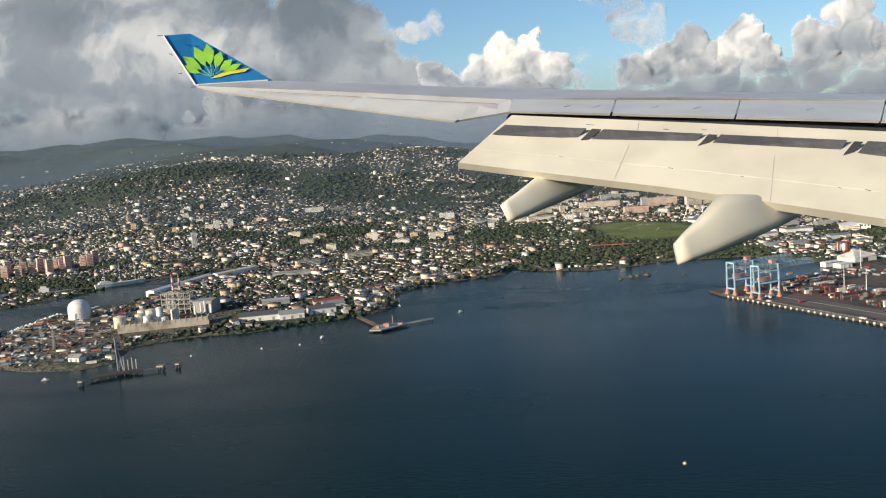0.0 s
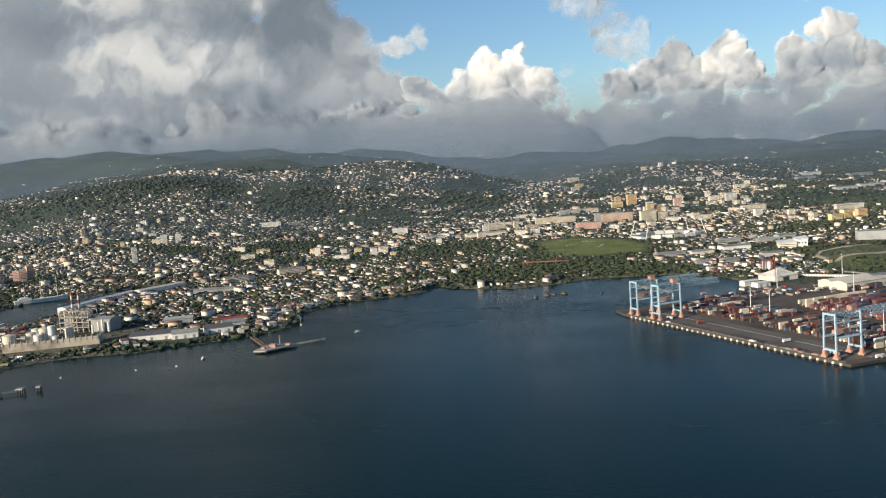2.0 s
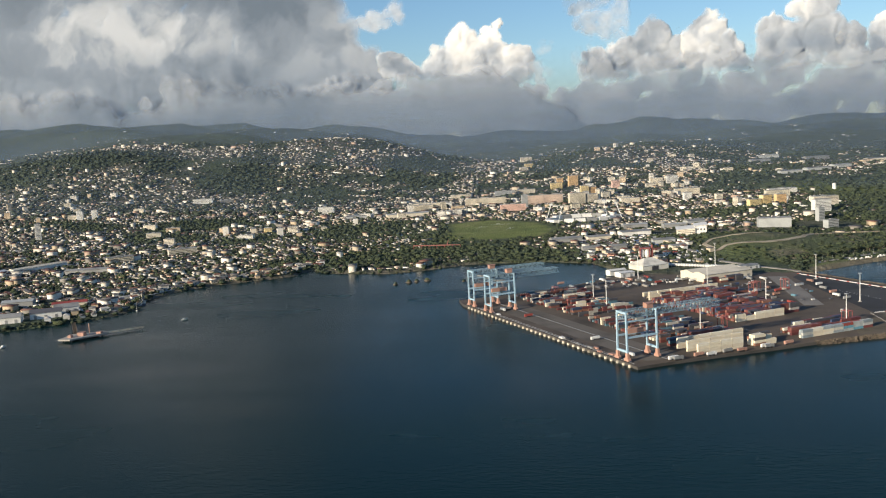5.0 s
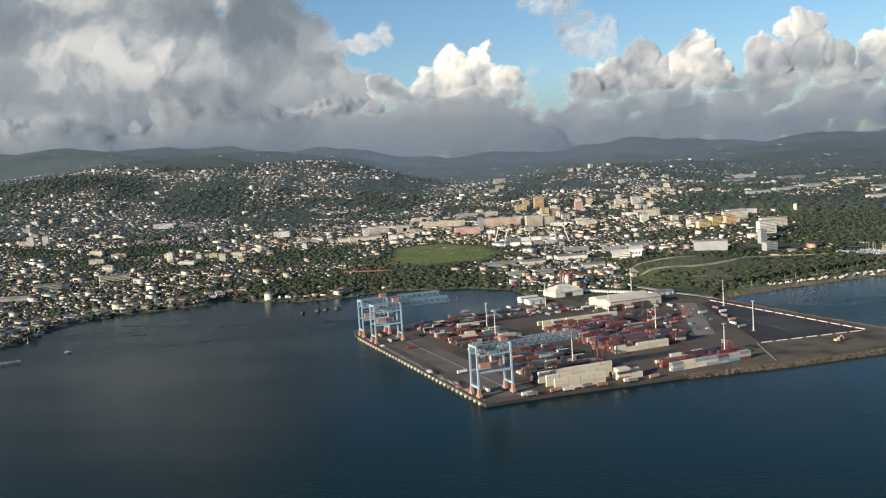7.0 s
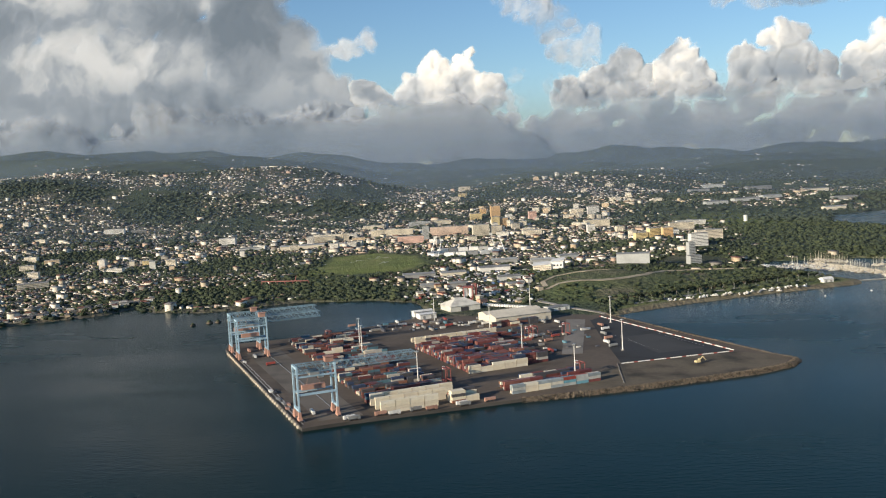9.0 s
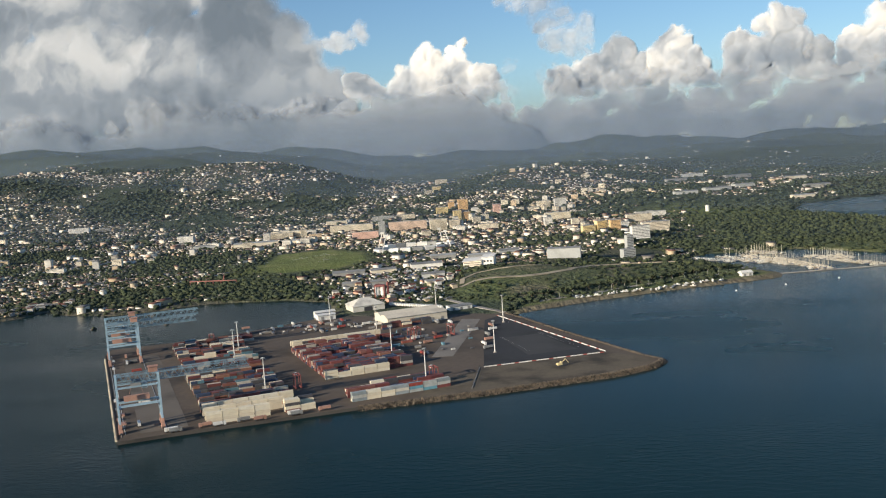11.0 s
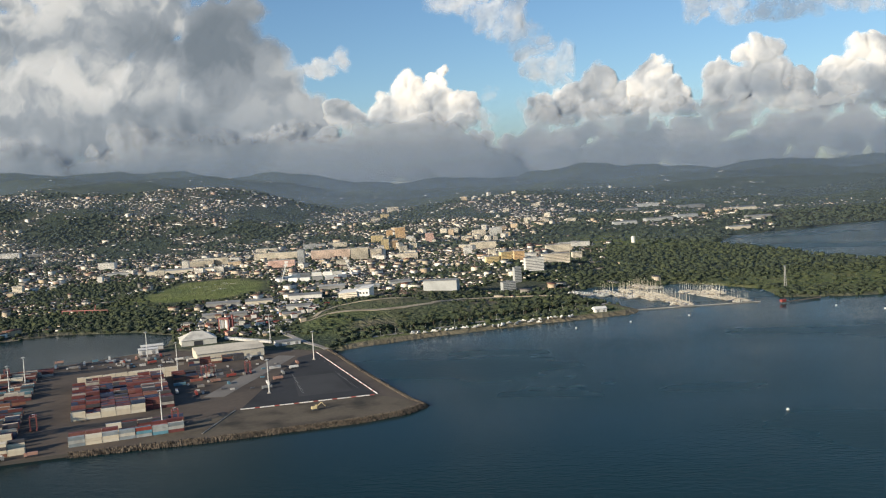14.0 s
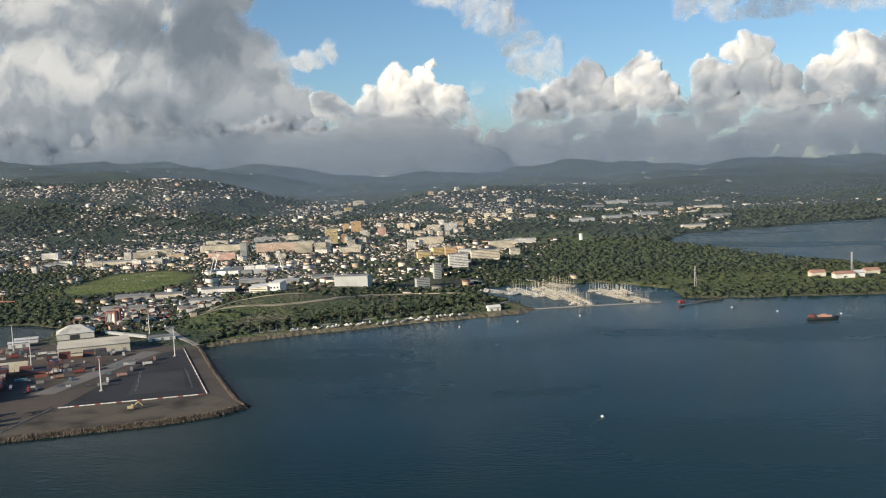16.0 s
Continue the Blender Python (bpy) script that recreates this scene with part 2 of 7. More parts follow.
PALE_PINK = surface("pale_pink_render", (0.72, 0.56, 0.45), 0.8, vary=0.15)
PANE = surface("dark_glazing", (0.035, 0.04, 0.05), 0.25, vary=0.2, bump=0)


# ---- mesh helpers ----
class Mesh:
    """Collects boxes, prisms and bars into one mesh."""

    def __init__(self):
        self.v, self.f, self.m = [], [], []

    def add(self, verts, faces, slot=0, m=None):
        n = len(self.v)
        self.v += [tuple(m @ Vector(p)) if m else tuple(p) for p in verts]
        self.f += [tuple(n + i for i in f) for f in faces]
        self.m += [slot] * len(faces)
        return self

    def box(self, x0, y0, z0, x1, y1, z1, slot=0, m=None, taper=1.0):
        cx, cy = (x0 + x1) / 2, (y0 + y1) / 2
        top = [(cx + (x - cx) * taper, cy + (y - cy) * taper, z1) for x, y in ((x0, y0), (x1, y0), (x1, y1), (x0, y1))]
        return self.add([(x0, y0, z0), (x1, y0, z0), (x1, y1, z0), (x0, y1, z0), *top],
                        [(3, 2, 1, 0), (4, 5, 6, 7), (0, 1, 5, 4), (1, 2, 6, 5), (2, 3, 7, 6), (3, 0, 4, 7)], slot, m)

    def bar(self, a, b, w, h=None, slot=0):
        """A square bar from a to b."""
        a, b = Vector(a), Vector(b)
        d = b - a
        turn = d.to_track_quat("Z", "Y").to_matrix().to_4x4()
        h = h or w
        return self.box(-w / 2, -h / 2, 0, w / 2, h / 2, d.length, slot, Matrix.Translation(a) @ turn)

    def tube(self, a, b, r0, r1=None, n=10, slot=0, cap=True):
        a, b = Vector(a), Vector(b)
        r1 = r0 if r1 is None else r1
        m = Matrix.Translation(a) @ (b - a).to_track_quat("Z", "Y").to_matrix().to_4x4()
        d = (b - a).length
        ring = [(math.cos(2 * math.pi * i / n), math.sin(2 * math.pi * i / n)) for i in range(n)]
        vs = [(r0 * c, r0 * s, 0) for c, s in ring] + [(r1 * c, r1 * s, d) for c, s in ring]
        fs = [(i, (i + 1) % n, n + (i + 1) % n, n + i) for i in range(n)]
        if cap:
            fs += [tuple(range(n - 1, -1, -1)), tuple(range(n, 2 * n))]
        return self.add(vs, fs, slot, m)

    def prism(self, outline, z0, z1, slot=0, side=None):
        n = len(outline)
        vs = [(x, y, z0) for x, y in outline] + [(x, y, z1) for x, y in outline]
        self.add(vs, [tuple(range(n, 2 * n)), tuple(range(n - 1, -1, -1))], slot)
        k = len(self.v) - 2 * n
        self.f += [(k + i, k + (i + 1) % n, k + n + (i + 1) % n, k + n + i) for i in range(n)]
        self.m += [slot if side is None else side] * n
        return self

    def gable(self, x0, y0, x1, y1, z, rise, over=0.4, slot=0, m=None, hip=0.0):
        """A pitched roof whose ridge runs along x."""
        x0, x1, y0, y1 = x0 - over, x1 + over, y0 - over, y1 + over
        yc = (y0 + y1) / 2
        vs = [(x0, y0, z), (x1, y0, z), (x1, y1, z), (x0, y1, z), (x0 + hip, yc, z + rise), (x1 - hip, yc, z + rise)]
        return self.add(vs, [(0, 1, 5, 4), (2, 3, 4, 5), (3, 0, 4), (1, 2, 5), (3, 2, 1, 0)], slot, m)

    def data(self, name, *mats):
        d = bpy.data.meshes.new(name)
        d.from_pydata(self.v, [], self.f)
        for x in mats:
            d.materials.append(x)
        if len(mats) > 1:
            d.polygons.foreach_set("material_index", self.m)
        d.update()
        return d


def part(name, mesh, material, parent=None, label="", m=None):
    """One mesh object, under a thing or a part."""
    mats = material if isinstance(material, (tuple, list)) else (material,)
    d = mesh.data(name, *mats) if isinstance(mesh, Mesh) else mesh
    ob = new(name, d)
    if parent:
        ob.parent = parent
    if m is not None:
        ob.matrix_basis = m
    return tagged(ob, label)


def thing(name, label, category, group="", kind="", m=None):
    ob = tagged(new(name), label, category, group, kind)
    ob.empty_display_size = 0.5
    if m is not None:
        ob.matrix_basis = m
    return ob


rnd = random.Random(7)

# ---- sea and land ----
COAST = [(-1500, 500), (-700, 560), (-420, 525), (-320, 522), (-291, 510), (-263, 509), (-246, 526), (-256, 572), (-228, 595), (-185, 600),
         (-143, 624), (-114, 641), (-98, 660), (-92, 690), (-102, 722), (-95, 751), (-74, 780), (-45, 797), (-14, 815), (-6, 850),
         (10, 828), (41, 814), (71, 808), (107, 823), (133, 843), (200, 840), (238, 818), (250, 780), (256, 735), (372, 716), (389, 727), (412, 742),
         (438, 760), (466, 773), (508, 795), (545, 808), (577, 824), (583, 842), (565, 880), (528, 955), (555, 992), (640, 990), (690, 930),
         (690, 872), (730, 867), (800, 863), (900, 855), (1300, 900), (2200, 950)]
LAND_SHAPE = np.array(COAST + [(6000, 1500), (6000, 6000), (-6000, 6000), (-6000, 500)], float)
BASIN = np.array([(-640, 560), (-386, 625), (-391, 690), (-384, 738), (-352, 742), (-344, 826), (-325, 905), (-300, 958), (-340, 985), (-395, 930), (-452, 888), (-640, 850)], float)
QUAY_PIER = np.array([(-700, 770), (-474, 776), (-434, 850), (-425, 880), (-560, 835), (-700, 830)], float)
LAGOON = np.array([(745, 1420), (795, 1290), (822, 1170), (880, 1055), (960, 1015), (1500, 1000), (3500, 1100), (3500, 2300), (1600, 2000), (1000, 1690), (800, 1560)], float)


def edge_distance(px, py, shape):
    """Metres to the outline, positive inside it."""
    best = np.full(px.shape, 1e12)
    inside = np.zeros(px.shape, bool)
    for (ax, ay), (bx, by) in zip(shape, np.roll(shape, -1, 0)):
        dx, dy = bx - ax, by - ay
        k = np.clip(((px - ax) * dx + (py - ay) * dy) / (dx * dx + dy * dy), 0, 1)
        best = np.minimum(best, (px - ax - k * dx) ** 2 + (py - ay - k * dy) ** 2)
        with np.errstate(divide="ignore", invalid="ignore"):
            cross = ((ay > py) != (by > py)) & (px < dx * (py - ay) / (dy if dy else 1e-9) + ax)
        inside ^= cross
    return np.where(inside, 1, -1) * np.sqrt(best)


def wave_noise(px, py, size, seed, octaves=4):
    """Smooth value noise in -1 to 1."""
    out, amp, tot = np.zeros(px.shape), 1.0, 0.0
    table = np.random.RandomState(seed).uniform(-1, 1, (256, 256))
    for _ in range(octaves):
        u, v = px / size + 97.3, py / size + 41.7
        i, j = np.floor(u).astype(int), np.floor(v).astype(int)
        fu, fv = u - i, v - j
        fu, fv = fu * fu * (3 - 2 * fu), fv * fv * (3 - 2 * fv)
        g = lambda a, b: table[(i + a) % 256, (j + b) % 256]
        out += amp * ((g(0, 0) * (1 - fu) + g(1, 0) * fu) * (1 - fv) + (g(0, 1) * (1 - fu) + g(1, 1) * fu) * fv)
        tot, amp, size = tot + amp, amp * 0.5, size * 0.5
    return out / tot


def smooth(a, b, x):
    k = np.clip((x - a) / (b - a), 0, 1)
    return k * k * (3 - 2 * k)


HILLS = [(-420, 2150, 380, 300, 62), (-720, 1950, 260, 300, 40), (-1050, 2150, 420, 420, 52), (-180, 2260, 200, 220, 40), (-1150, 2800, 420, 420, 55),
         (-740, 3250, 420, 380, 70), (-460, 1330, 200, 180, 16), (430, 2450, 260, 420, 38), (750, 2700, 350, 400, 30), (395, 880, 75, 75, 11), (365, 802, 32, 50, 10)]


def land_height(px, py):
    sd = edge_distance(px, py, LAND_SHAPE)
    sd = np.minimum(sd, -edge_distance(px, py, BASIN))
    sd = np.minimum(sd, -edge_distance(px, py, LAGOON))
    sd = np.maximum(sd, edge_distance(px, py, QUAY_PIER))
    rough = wave_noise(px, py, 14, 3, 2) * 2.2
    shore = np.clip((sd + rough) * 0.35, -3.0, 1.8)
    rise = smooth(1150, 2300, py) * (20 + 18 * smooth(300, -700, px))
    far = smooth(2300, 4300, py) * (105 + 130 * smooth(300, -2300, px))
    for x, y, rx, ry, h in HILLS:
        rise = rise + h * np.exp(-((px - x) / rx) ** 2 - ((py - y) / ry) ** 2)
    rough = wave_noise(px, py, 420, 11, 5) * (smooth(1300, 2600, py) * 34 + smooth(3000, 4300, py) * 40)
    ridge = np.abs(wave_noise(px, py, 900, 17, 4)) * smooth(2600, 4000, py) * -60
    inland = smooth(10, 200, sd)
    # low terraces under the flats above the marina and under the long warehouse
    terrace = 9.5 * np.exp(-(((px - 494) / 66) ** 2 + ((py - 1150) / 92) ** 2) ** 2) + 4.0 * np.exp(-(((px - 422) / 36) ** 2 + ((py - 972) / 30) ** 2) ** 2)
    return np.where(sd > -3, shore + inland * np.maximum(rise + far + rough + ridge, 0) + smooth(4, 30, sd) * terrace, shore), sd


TOWN_HOLES = [(130, 1110, 110, 110), (55, 900, 105, 65), (120, 965, 75, 70), (-30, 870, 30, 40), (430, 880, 120, 110), (650, 1120, 190, 190), (185, 872, 62, 48), (-345, 640, 130, 125), (490, 830, 110, 70), (365, 775, 60, 60),
              (-357, 1803, 95, 90), (-21, 1190, 75, 120), (-150, 1135, 45, 60), (-40, 2039, 100, 60), (-760, 1939, 240, 80), (-880, 1790, 150, 80), (-290, 1185, 34, 60), (-540, 925, 130, 45)]


def town_mask(px, py):
    """1 where houses stand close, 0 in the woods."""
    n = wave_noise(px, py, 170, 23, 3)
    fine = wave_noise(px, py, 75, 29, 3)
    low = smooth(-0.14, 0.08, 0.8 * n + 0.6 * fine - 0.12 * smooth(-350, -550, px) * smooth(850, 950, py) + 0.30 * smooth(1900, 1000, py) + 0.25 * smooth(-100, 250, px) * smooth(1150, 1300, py))
    high = smooth(-0.22, 0.10, fine + 0.5 * n + 0.12 * smooth(1000, -300, px)) * smooth(4000, 2300, py) * (0.22 + 0.78 * smooth(2560, 2200, py))
    k = smooth(1350, 1600, py)
    m = low * (1 - k) + high * k
    m = m * (1 - smooth(500, 640, px) * smooth(1900, 1500, py)) * (1 - smooth(900, 1400, px))
    for x, y, rx, ry in TOWN_HOLES:
        m = m * (1 - np.exp(-(((px - x) / rx) ** 2 + ((py - y) / ry) ** 2) ** 2))
    return m


def axis(*spans):
    return np.concatenate([np.arange(a, b, s) for a, b, s in spans])


def build_land():
    xs = axis((-4600, -1000, 60), (-1000, -480, 20), (-480, 760, 7), (760, 1200, 20), (1200, 4601, 60))
    ys = axis((440, 1020, 6), (1020, 1500, 12), (1500, 2600, 24), (2600, 4901, 45))
    px, py = np.meshgrid(xs, ys)
    z, sd = land_height(px, py)
    ny, nx = px.shape
    idx = np.arange(nx * ny).reshape(ny, nx)
    quads = np.stack([idx[:-1, :-1], idx[:-1, 1:], idx[1:, 1:], idx[1:, :-1]], -1).reshape(-1, 4)
    keep = z.reshape(-1)[quads].max(1) > -2.9
    d = bpy.data.meshes.new("ground")
    d.from_pydata(np.stack([px, py, z], -1).reshape(-1, 3).tolist(), [], quads[keep].tolist())
    d.materials.append(LAND)
    d.polygons.foreach_set("use_smooth", np.ones(len(d.polygons), bool))
    urban = np.maximum(town_mask(px, py), 0.95 * np.exp(-(((px - 275) / 64) ** 2 + ((py - 880) / 95) ** 2) ** 2))
    field = smooth(0, 14, edge_distance(px, py, FIELD))
    n = wave_noise(px, py, 60, 5, 3)
    meadow = np.exp(-(((px - 130) / 110) ** 2 + ((py - 1030) / 90) ** 2)) * smooth(-0.2, 0.3, n)
    mound = np.exp(-(((px - 370) / 40) ** 2 + ((py - 810) / 45) ** 2) ** 2)
    meadow2 = np.exp(-(((px - 800) / 200) ** 2 + ((py - 960) / 70) ** 2) ** 2) * 0.6 + np.exp(-(((px - 650) / 110) ** 2 + ((py - 1500) / 110) ** 2) ** 2) * 0.8 + np.exp(-(((px - 440) / 100) ** 2 + ((py - 865) / 75) ** 2) ** 2) * 0.25
    grass = np.clip(field + meadow + 0.4 * mound + meadow2, 0, 1)
    bare = np.exp(-(((px - 382) / 34) ** 2 + ((py - 984) / 36) ** 2) ** 2) * smooth(-0.5, 0.1, n) + np.exp(-(((px - 425) / 85) ** 2 + ((py - 900) / 50) ** 2) ** 2) * smooth(-0.15, 0.2, n) * 0.9 + 0.4 * smooth(2.2, 0.6, z) * (sd > -4) * smooth(-0.3, 0.2, n)
    bare = bare + 0.7 * np.exp(-(((px - 396) / 20) ** 2 + ((py - 798) / 30) ** 2) ** 2) + 0.4 * np.exp(-(((px - 385) / 55) ** 2 + ((py - 878) / 40) ** 2) ** 2) * smooth(-0.25, 0.25, wave_noise(px, py, 26, 9, 3))
    port = np.exp(-(((px + 350) / 140) ** 2 + ((py - 630) / 125) ** 2) ** 2)
    bare = bare * (1 - port) + 0.75 * port * smooth(-0.35, 0.2, n)
    urban = np.maximum(urban, port)
    strip = ((px > 385) & (px < 592) & (py < 870)) * 1.0
    grass = np.maximum(grass, 0.7 * strip * smooth(22, 14, sd))
    bare = np.clip(bare + 0.8 * strip * smooth(13, 8, sd), 0, 0.9)
    for key, val in (("urban", urban), ("grass", grass), ("bare", bare)):
        d.attributes.new(key, "FLOAT", "POINT").data.foreach_set("value", np.clip(val, 0, 1).astype(np.float32).reshape(-1))
    ob = new("ground", d)
    return tagged(ob, "wooded green land with hills behind the town", "ground", kind="structure")


FIELD = np.array([(100, 1060), (78, 1215), (140, 1250), (200, 1190), (225, 1100), (205, 1020), (140, 1010)], float)
build_land()
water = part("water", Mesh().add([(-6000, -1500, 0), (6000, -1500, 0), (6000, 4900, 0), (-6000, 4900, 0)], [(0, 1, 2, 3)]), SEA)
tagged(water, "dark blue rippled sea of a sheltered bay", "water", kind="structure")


def ground_at(x, y):
    return float(land_height(np.array([x], float), np.array([y], float))[0][0])


# the reclaimed container terminal
DECK = [(233, 472), (250, 480), (274, 490), (298, 499), (325, 510), (348, 517), (374, 525), (402, 536), (432, 548), (450, 560), (456, 572), (448, 582),
        (437, 604), (414, 648), (390, 697), (376, 724), (330, 775), (262, 775), (248, 735), (226, 712), (204, 694), (173, 675), (139, 662), (143, 645)]
TOP = 1.4
# the sides are coloured dark for the shade under the quay's edge
terminal = tagged(part("pavement", Mesh().prism(DECK, -4, TOP, 0, 1), (ASPHALT, DARK_CONCRETE)), "grey asphalt container yard behind a concrete quay", "pavement", kind="structure")

# ---- container terminal ----
QUAY_A, QUAY_B = Vector((231, 476.5, 0)), Vector((143.5, 645, 0))
ALONG = (QUAY_B - QUAY_A).normalized()
INLAND = Vector((ALONG.y, -ALONG.x, 0))
ROW = INLAND


def frame_at(p, u, z=0.0):
    """A pose at p with its x along u."""
    return Matrix.Translation((p[0], p[1], z)) @ Matrix.Rotation(math.atan2(u[1], u[0]), 4, "Z")


BOX_L, BOX_W, BOX_H = 6.35, 1.27, 1.32


def container_mesh():
    b = Mesh()
    b.box(0.06, 0.04, 0.03, BOX_L - 0.06, BOX_W - 0.04, BOX_H - 0.03)
    for x in (0, BOX_L - 0.12):
        for y in (0, BOX_W - 0.1):
            b.box(x, y, 0, x + 0.12, y + 0.1, BOX_H)
    return b


CONTAINER = container_mesh()
CONTAINER_DATA = {k: CONTAINER.data("shipping_container", m) for k, m in (("mixed", BOXES), ("red", BOXES_RED), ("white", BOXES_WHITE), ("blue", BOXES_BLUE), ("grey", BOXES_GREY))}
LABELS = {"mixed": "weathered steel shipping container stacked in the yard", "red": "dull red steel shipping container in a tall stack",
          "white": "cream white refrigerated shipping container in a stack", "blue": "pale blue steel shipping container near the rocks", "grey": "grey refrigerated shipping container in a stack by the rocks"}
far_boxes = {"mixed": Mesh(), "red": Mesh(), "white": Mesh(), "blue": Mesh(), "grey": Mesh()}
box_count = 0


def container(p, u, level, kind, single=True):
    global box_count
    m = frame_at(p, u, TOP + 0.02 + (BOX_H + 0.01) * level) @ pose(0, 0, 0, 0, 0, rnd.uniform(-0.3, 0.3))
    if single and box_count < 300:
        box_count += 1
        ob = new("shipping_container", CONTAINER_DATA[kind])
        ob.matrix_basis = m
        tagged(ob, LABELS[kind], "container", "containers in the yard")
    else:
        half = rnd.random() < 0.4
        for k in range(2 if half else 1):
            if half and rnd.random() < 0.12:
                continue
            fit_x = Matrix.Diagonal((0.49, 1, 1, 1)) if half else Matrix.Identity(4)
            far_boxes[kind].add(CONTAINER.v[:8], CONTAINER.f[:6], 0, m @ Matrix.Translation((k * BOX_L * 0.51, 0, 0)) @ fit_x)


def block(p, along, rows, pick, pitch=1.42, high=(1, 3), single=True, fill=0.86, lane=0, u=ROW, v=ALONG):
    """Rows of stacks, each along u, one behind another along v; every lane-th row is left free."""
    p, top = Vector((*p, 0)), {}
    for r in range(rows):
        if lane and r % lane == lane - 1:
            continue
        for c in range(along):
            if rnd.random() > fill:
                continue
            near = top.get((r - 1, c))
            n = rnd.randint(*high) if near is None or rnd.random() < 0.4 else near
            top[r, c] = n
            kind = pick(r, c, 0)
            for level in range(n):
                if rnd.random() < 0.45:
                    kind = pick(r, c, level)
                q = p + v * (pitch * r) + u * ((BOX_L + 0.2) * c + rnd.uniform(-0.1, 0.1))
                container(q, u, level, kind, single)


mostly = lambda r, c, l: rnd.choice(("mixed", "mixed", "mixed", "mixed", "mixed", "red", "white"))
reds = lambda r, c, l: rnd.choice(("red", "red", "red", "mixed"))
whites = lambda r, c, l: "white"
pale = lambda r, c, l: rnd.choice(("white", "white", "mixed"))
shore = lambda r, c, l: rnd.choice(("white", "grey", "grey")) if c < 4 else ("blue" if c < 6 else rnd.choice(("red", "grey")))
# the block behind the quay: white boxes in front, red and mixed behind
block((263, 489.5), 4, 1, whites, high=(4, 4), fill=1)
block((259.5, 497), 5, 1, whites, high=(4, 4), fill=1)
block((256, 503.5), 6, 1, whites, high=(4, 4), fill=1)
block((253, 509), 6, 3, reds, high=(3, 4), fill=0.95)
block((292, 503.5), 2, 4, pale, high=(2, 4), fill=0.9)
# the row of white boxes before the red block, and boxes by the rocks
block((296, 559.5), 5, 1, whites, high=(2, 4), fill=1)
block((318, 516.5), 7, 2, shore, high=(3, 3), fill=0.97)
block((314.5, 523.5), 7, 2, reds, high=(2, 3), fill=0.85)
block((312.5, 529), 7, 2, pale, high=(1, 2), fill=0.6)
block((322, 541), 5, 3, mostly, high=(1, 2), fill=0.7)
# rows farther back
block((295, 562), 7, 54, reds, high=(2, 4), single=False, fill=0.94, lane=6)
block((251, 515), 6, 50, mostly, high=(1, 3), single=False, fill=0.7, lane=4)
block((214, 590), 6, 50, mostly, high=(1, 3), single=False, fill=0.58, lane=4)
block((186, 648), 7, 16, mostly, high=(1, 2), single=False, fill=0.55, lane=3)
block((257, 640), 8, 1, whites, high=(3, 3), single=False, fill=1)
block((260, 634), 8, 1, whites, high=(4, 4), single=False, fill=1)
block((303, 683), 5, 3, mostly, high=(2, 3), single=False, fill=0.8)
block((312, 640), 3, 14, mostly, high=(1, 3), single=False, fill=0.5, lane=3)
for kind, mesh in far_boxes.items():
    mat = {"mixed": BOXES_JOINED, "red": BOXES_JOINED_RED, "white": BOXES_JOINED_WHITE, "blue": BOXES_JOINED_BLUE, "grey": BOXES_JOINED_GREY}[kind]
    if mesh.v:
        tagged(part("stacked_containers", mesh, mat), f"rows of stacked {'cream white' if kind == 'white' else kind} shipping containers in the yard", "containers", kind="stuff")


def lattice(b, p, q, w, h, bays, t=0.35):
    """A square lattice girder from p to q."""
    p, q = Vector(p), Vector(q)
    d = (q - p) / bays
    side = d.cross(Vector((0, 0, 1))).normalized() * (w / 2)
    up = Vector((0, 0, h))
    for s in (-1, 1):
        b.bar(p + side * s, q + side * s, t)
        b.bar(p + side * s + up, q + side * s + up, t)
        for i in range(bays):
            a = p + side * s + d * i
            b.bar(a, a + d / 2 + up, t * 0.7)
            b.bar(a + d / 2 + up, a + d, t * 0.7)
    for i in range(bays + 1):
        b.bar(p - side + d * i, p + side + d * i, t * 0.7)
        if i < bays:
            b.bar(p - side + up + d * (i + 0.5), p + side + up + d * (i + 0.5), t * 0.7)


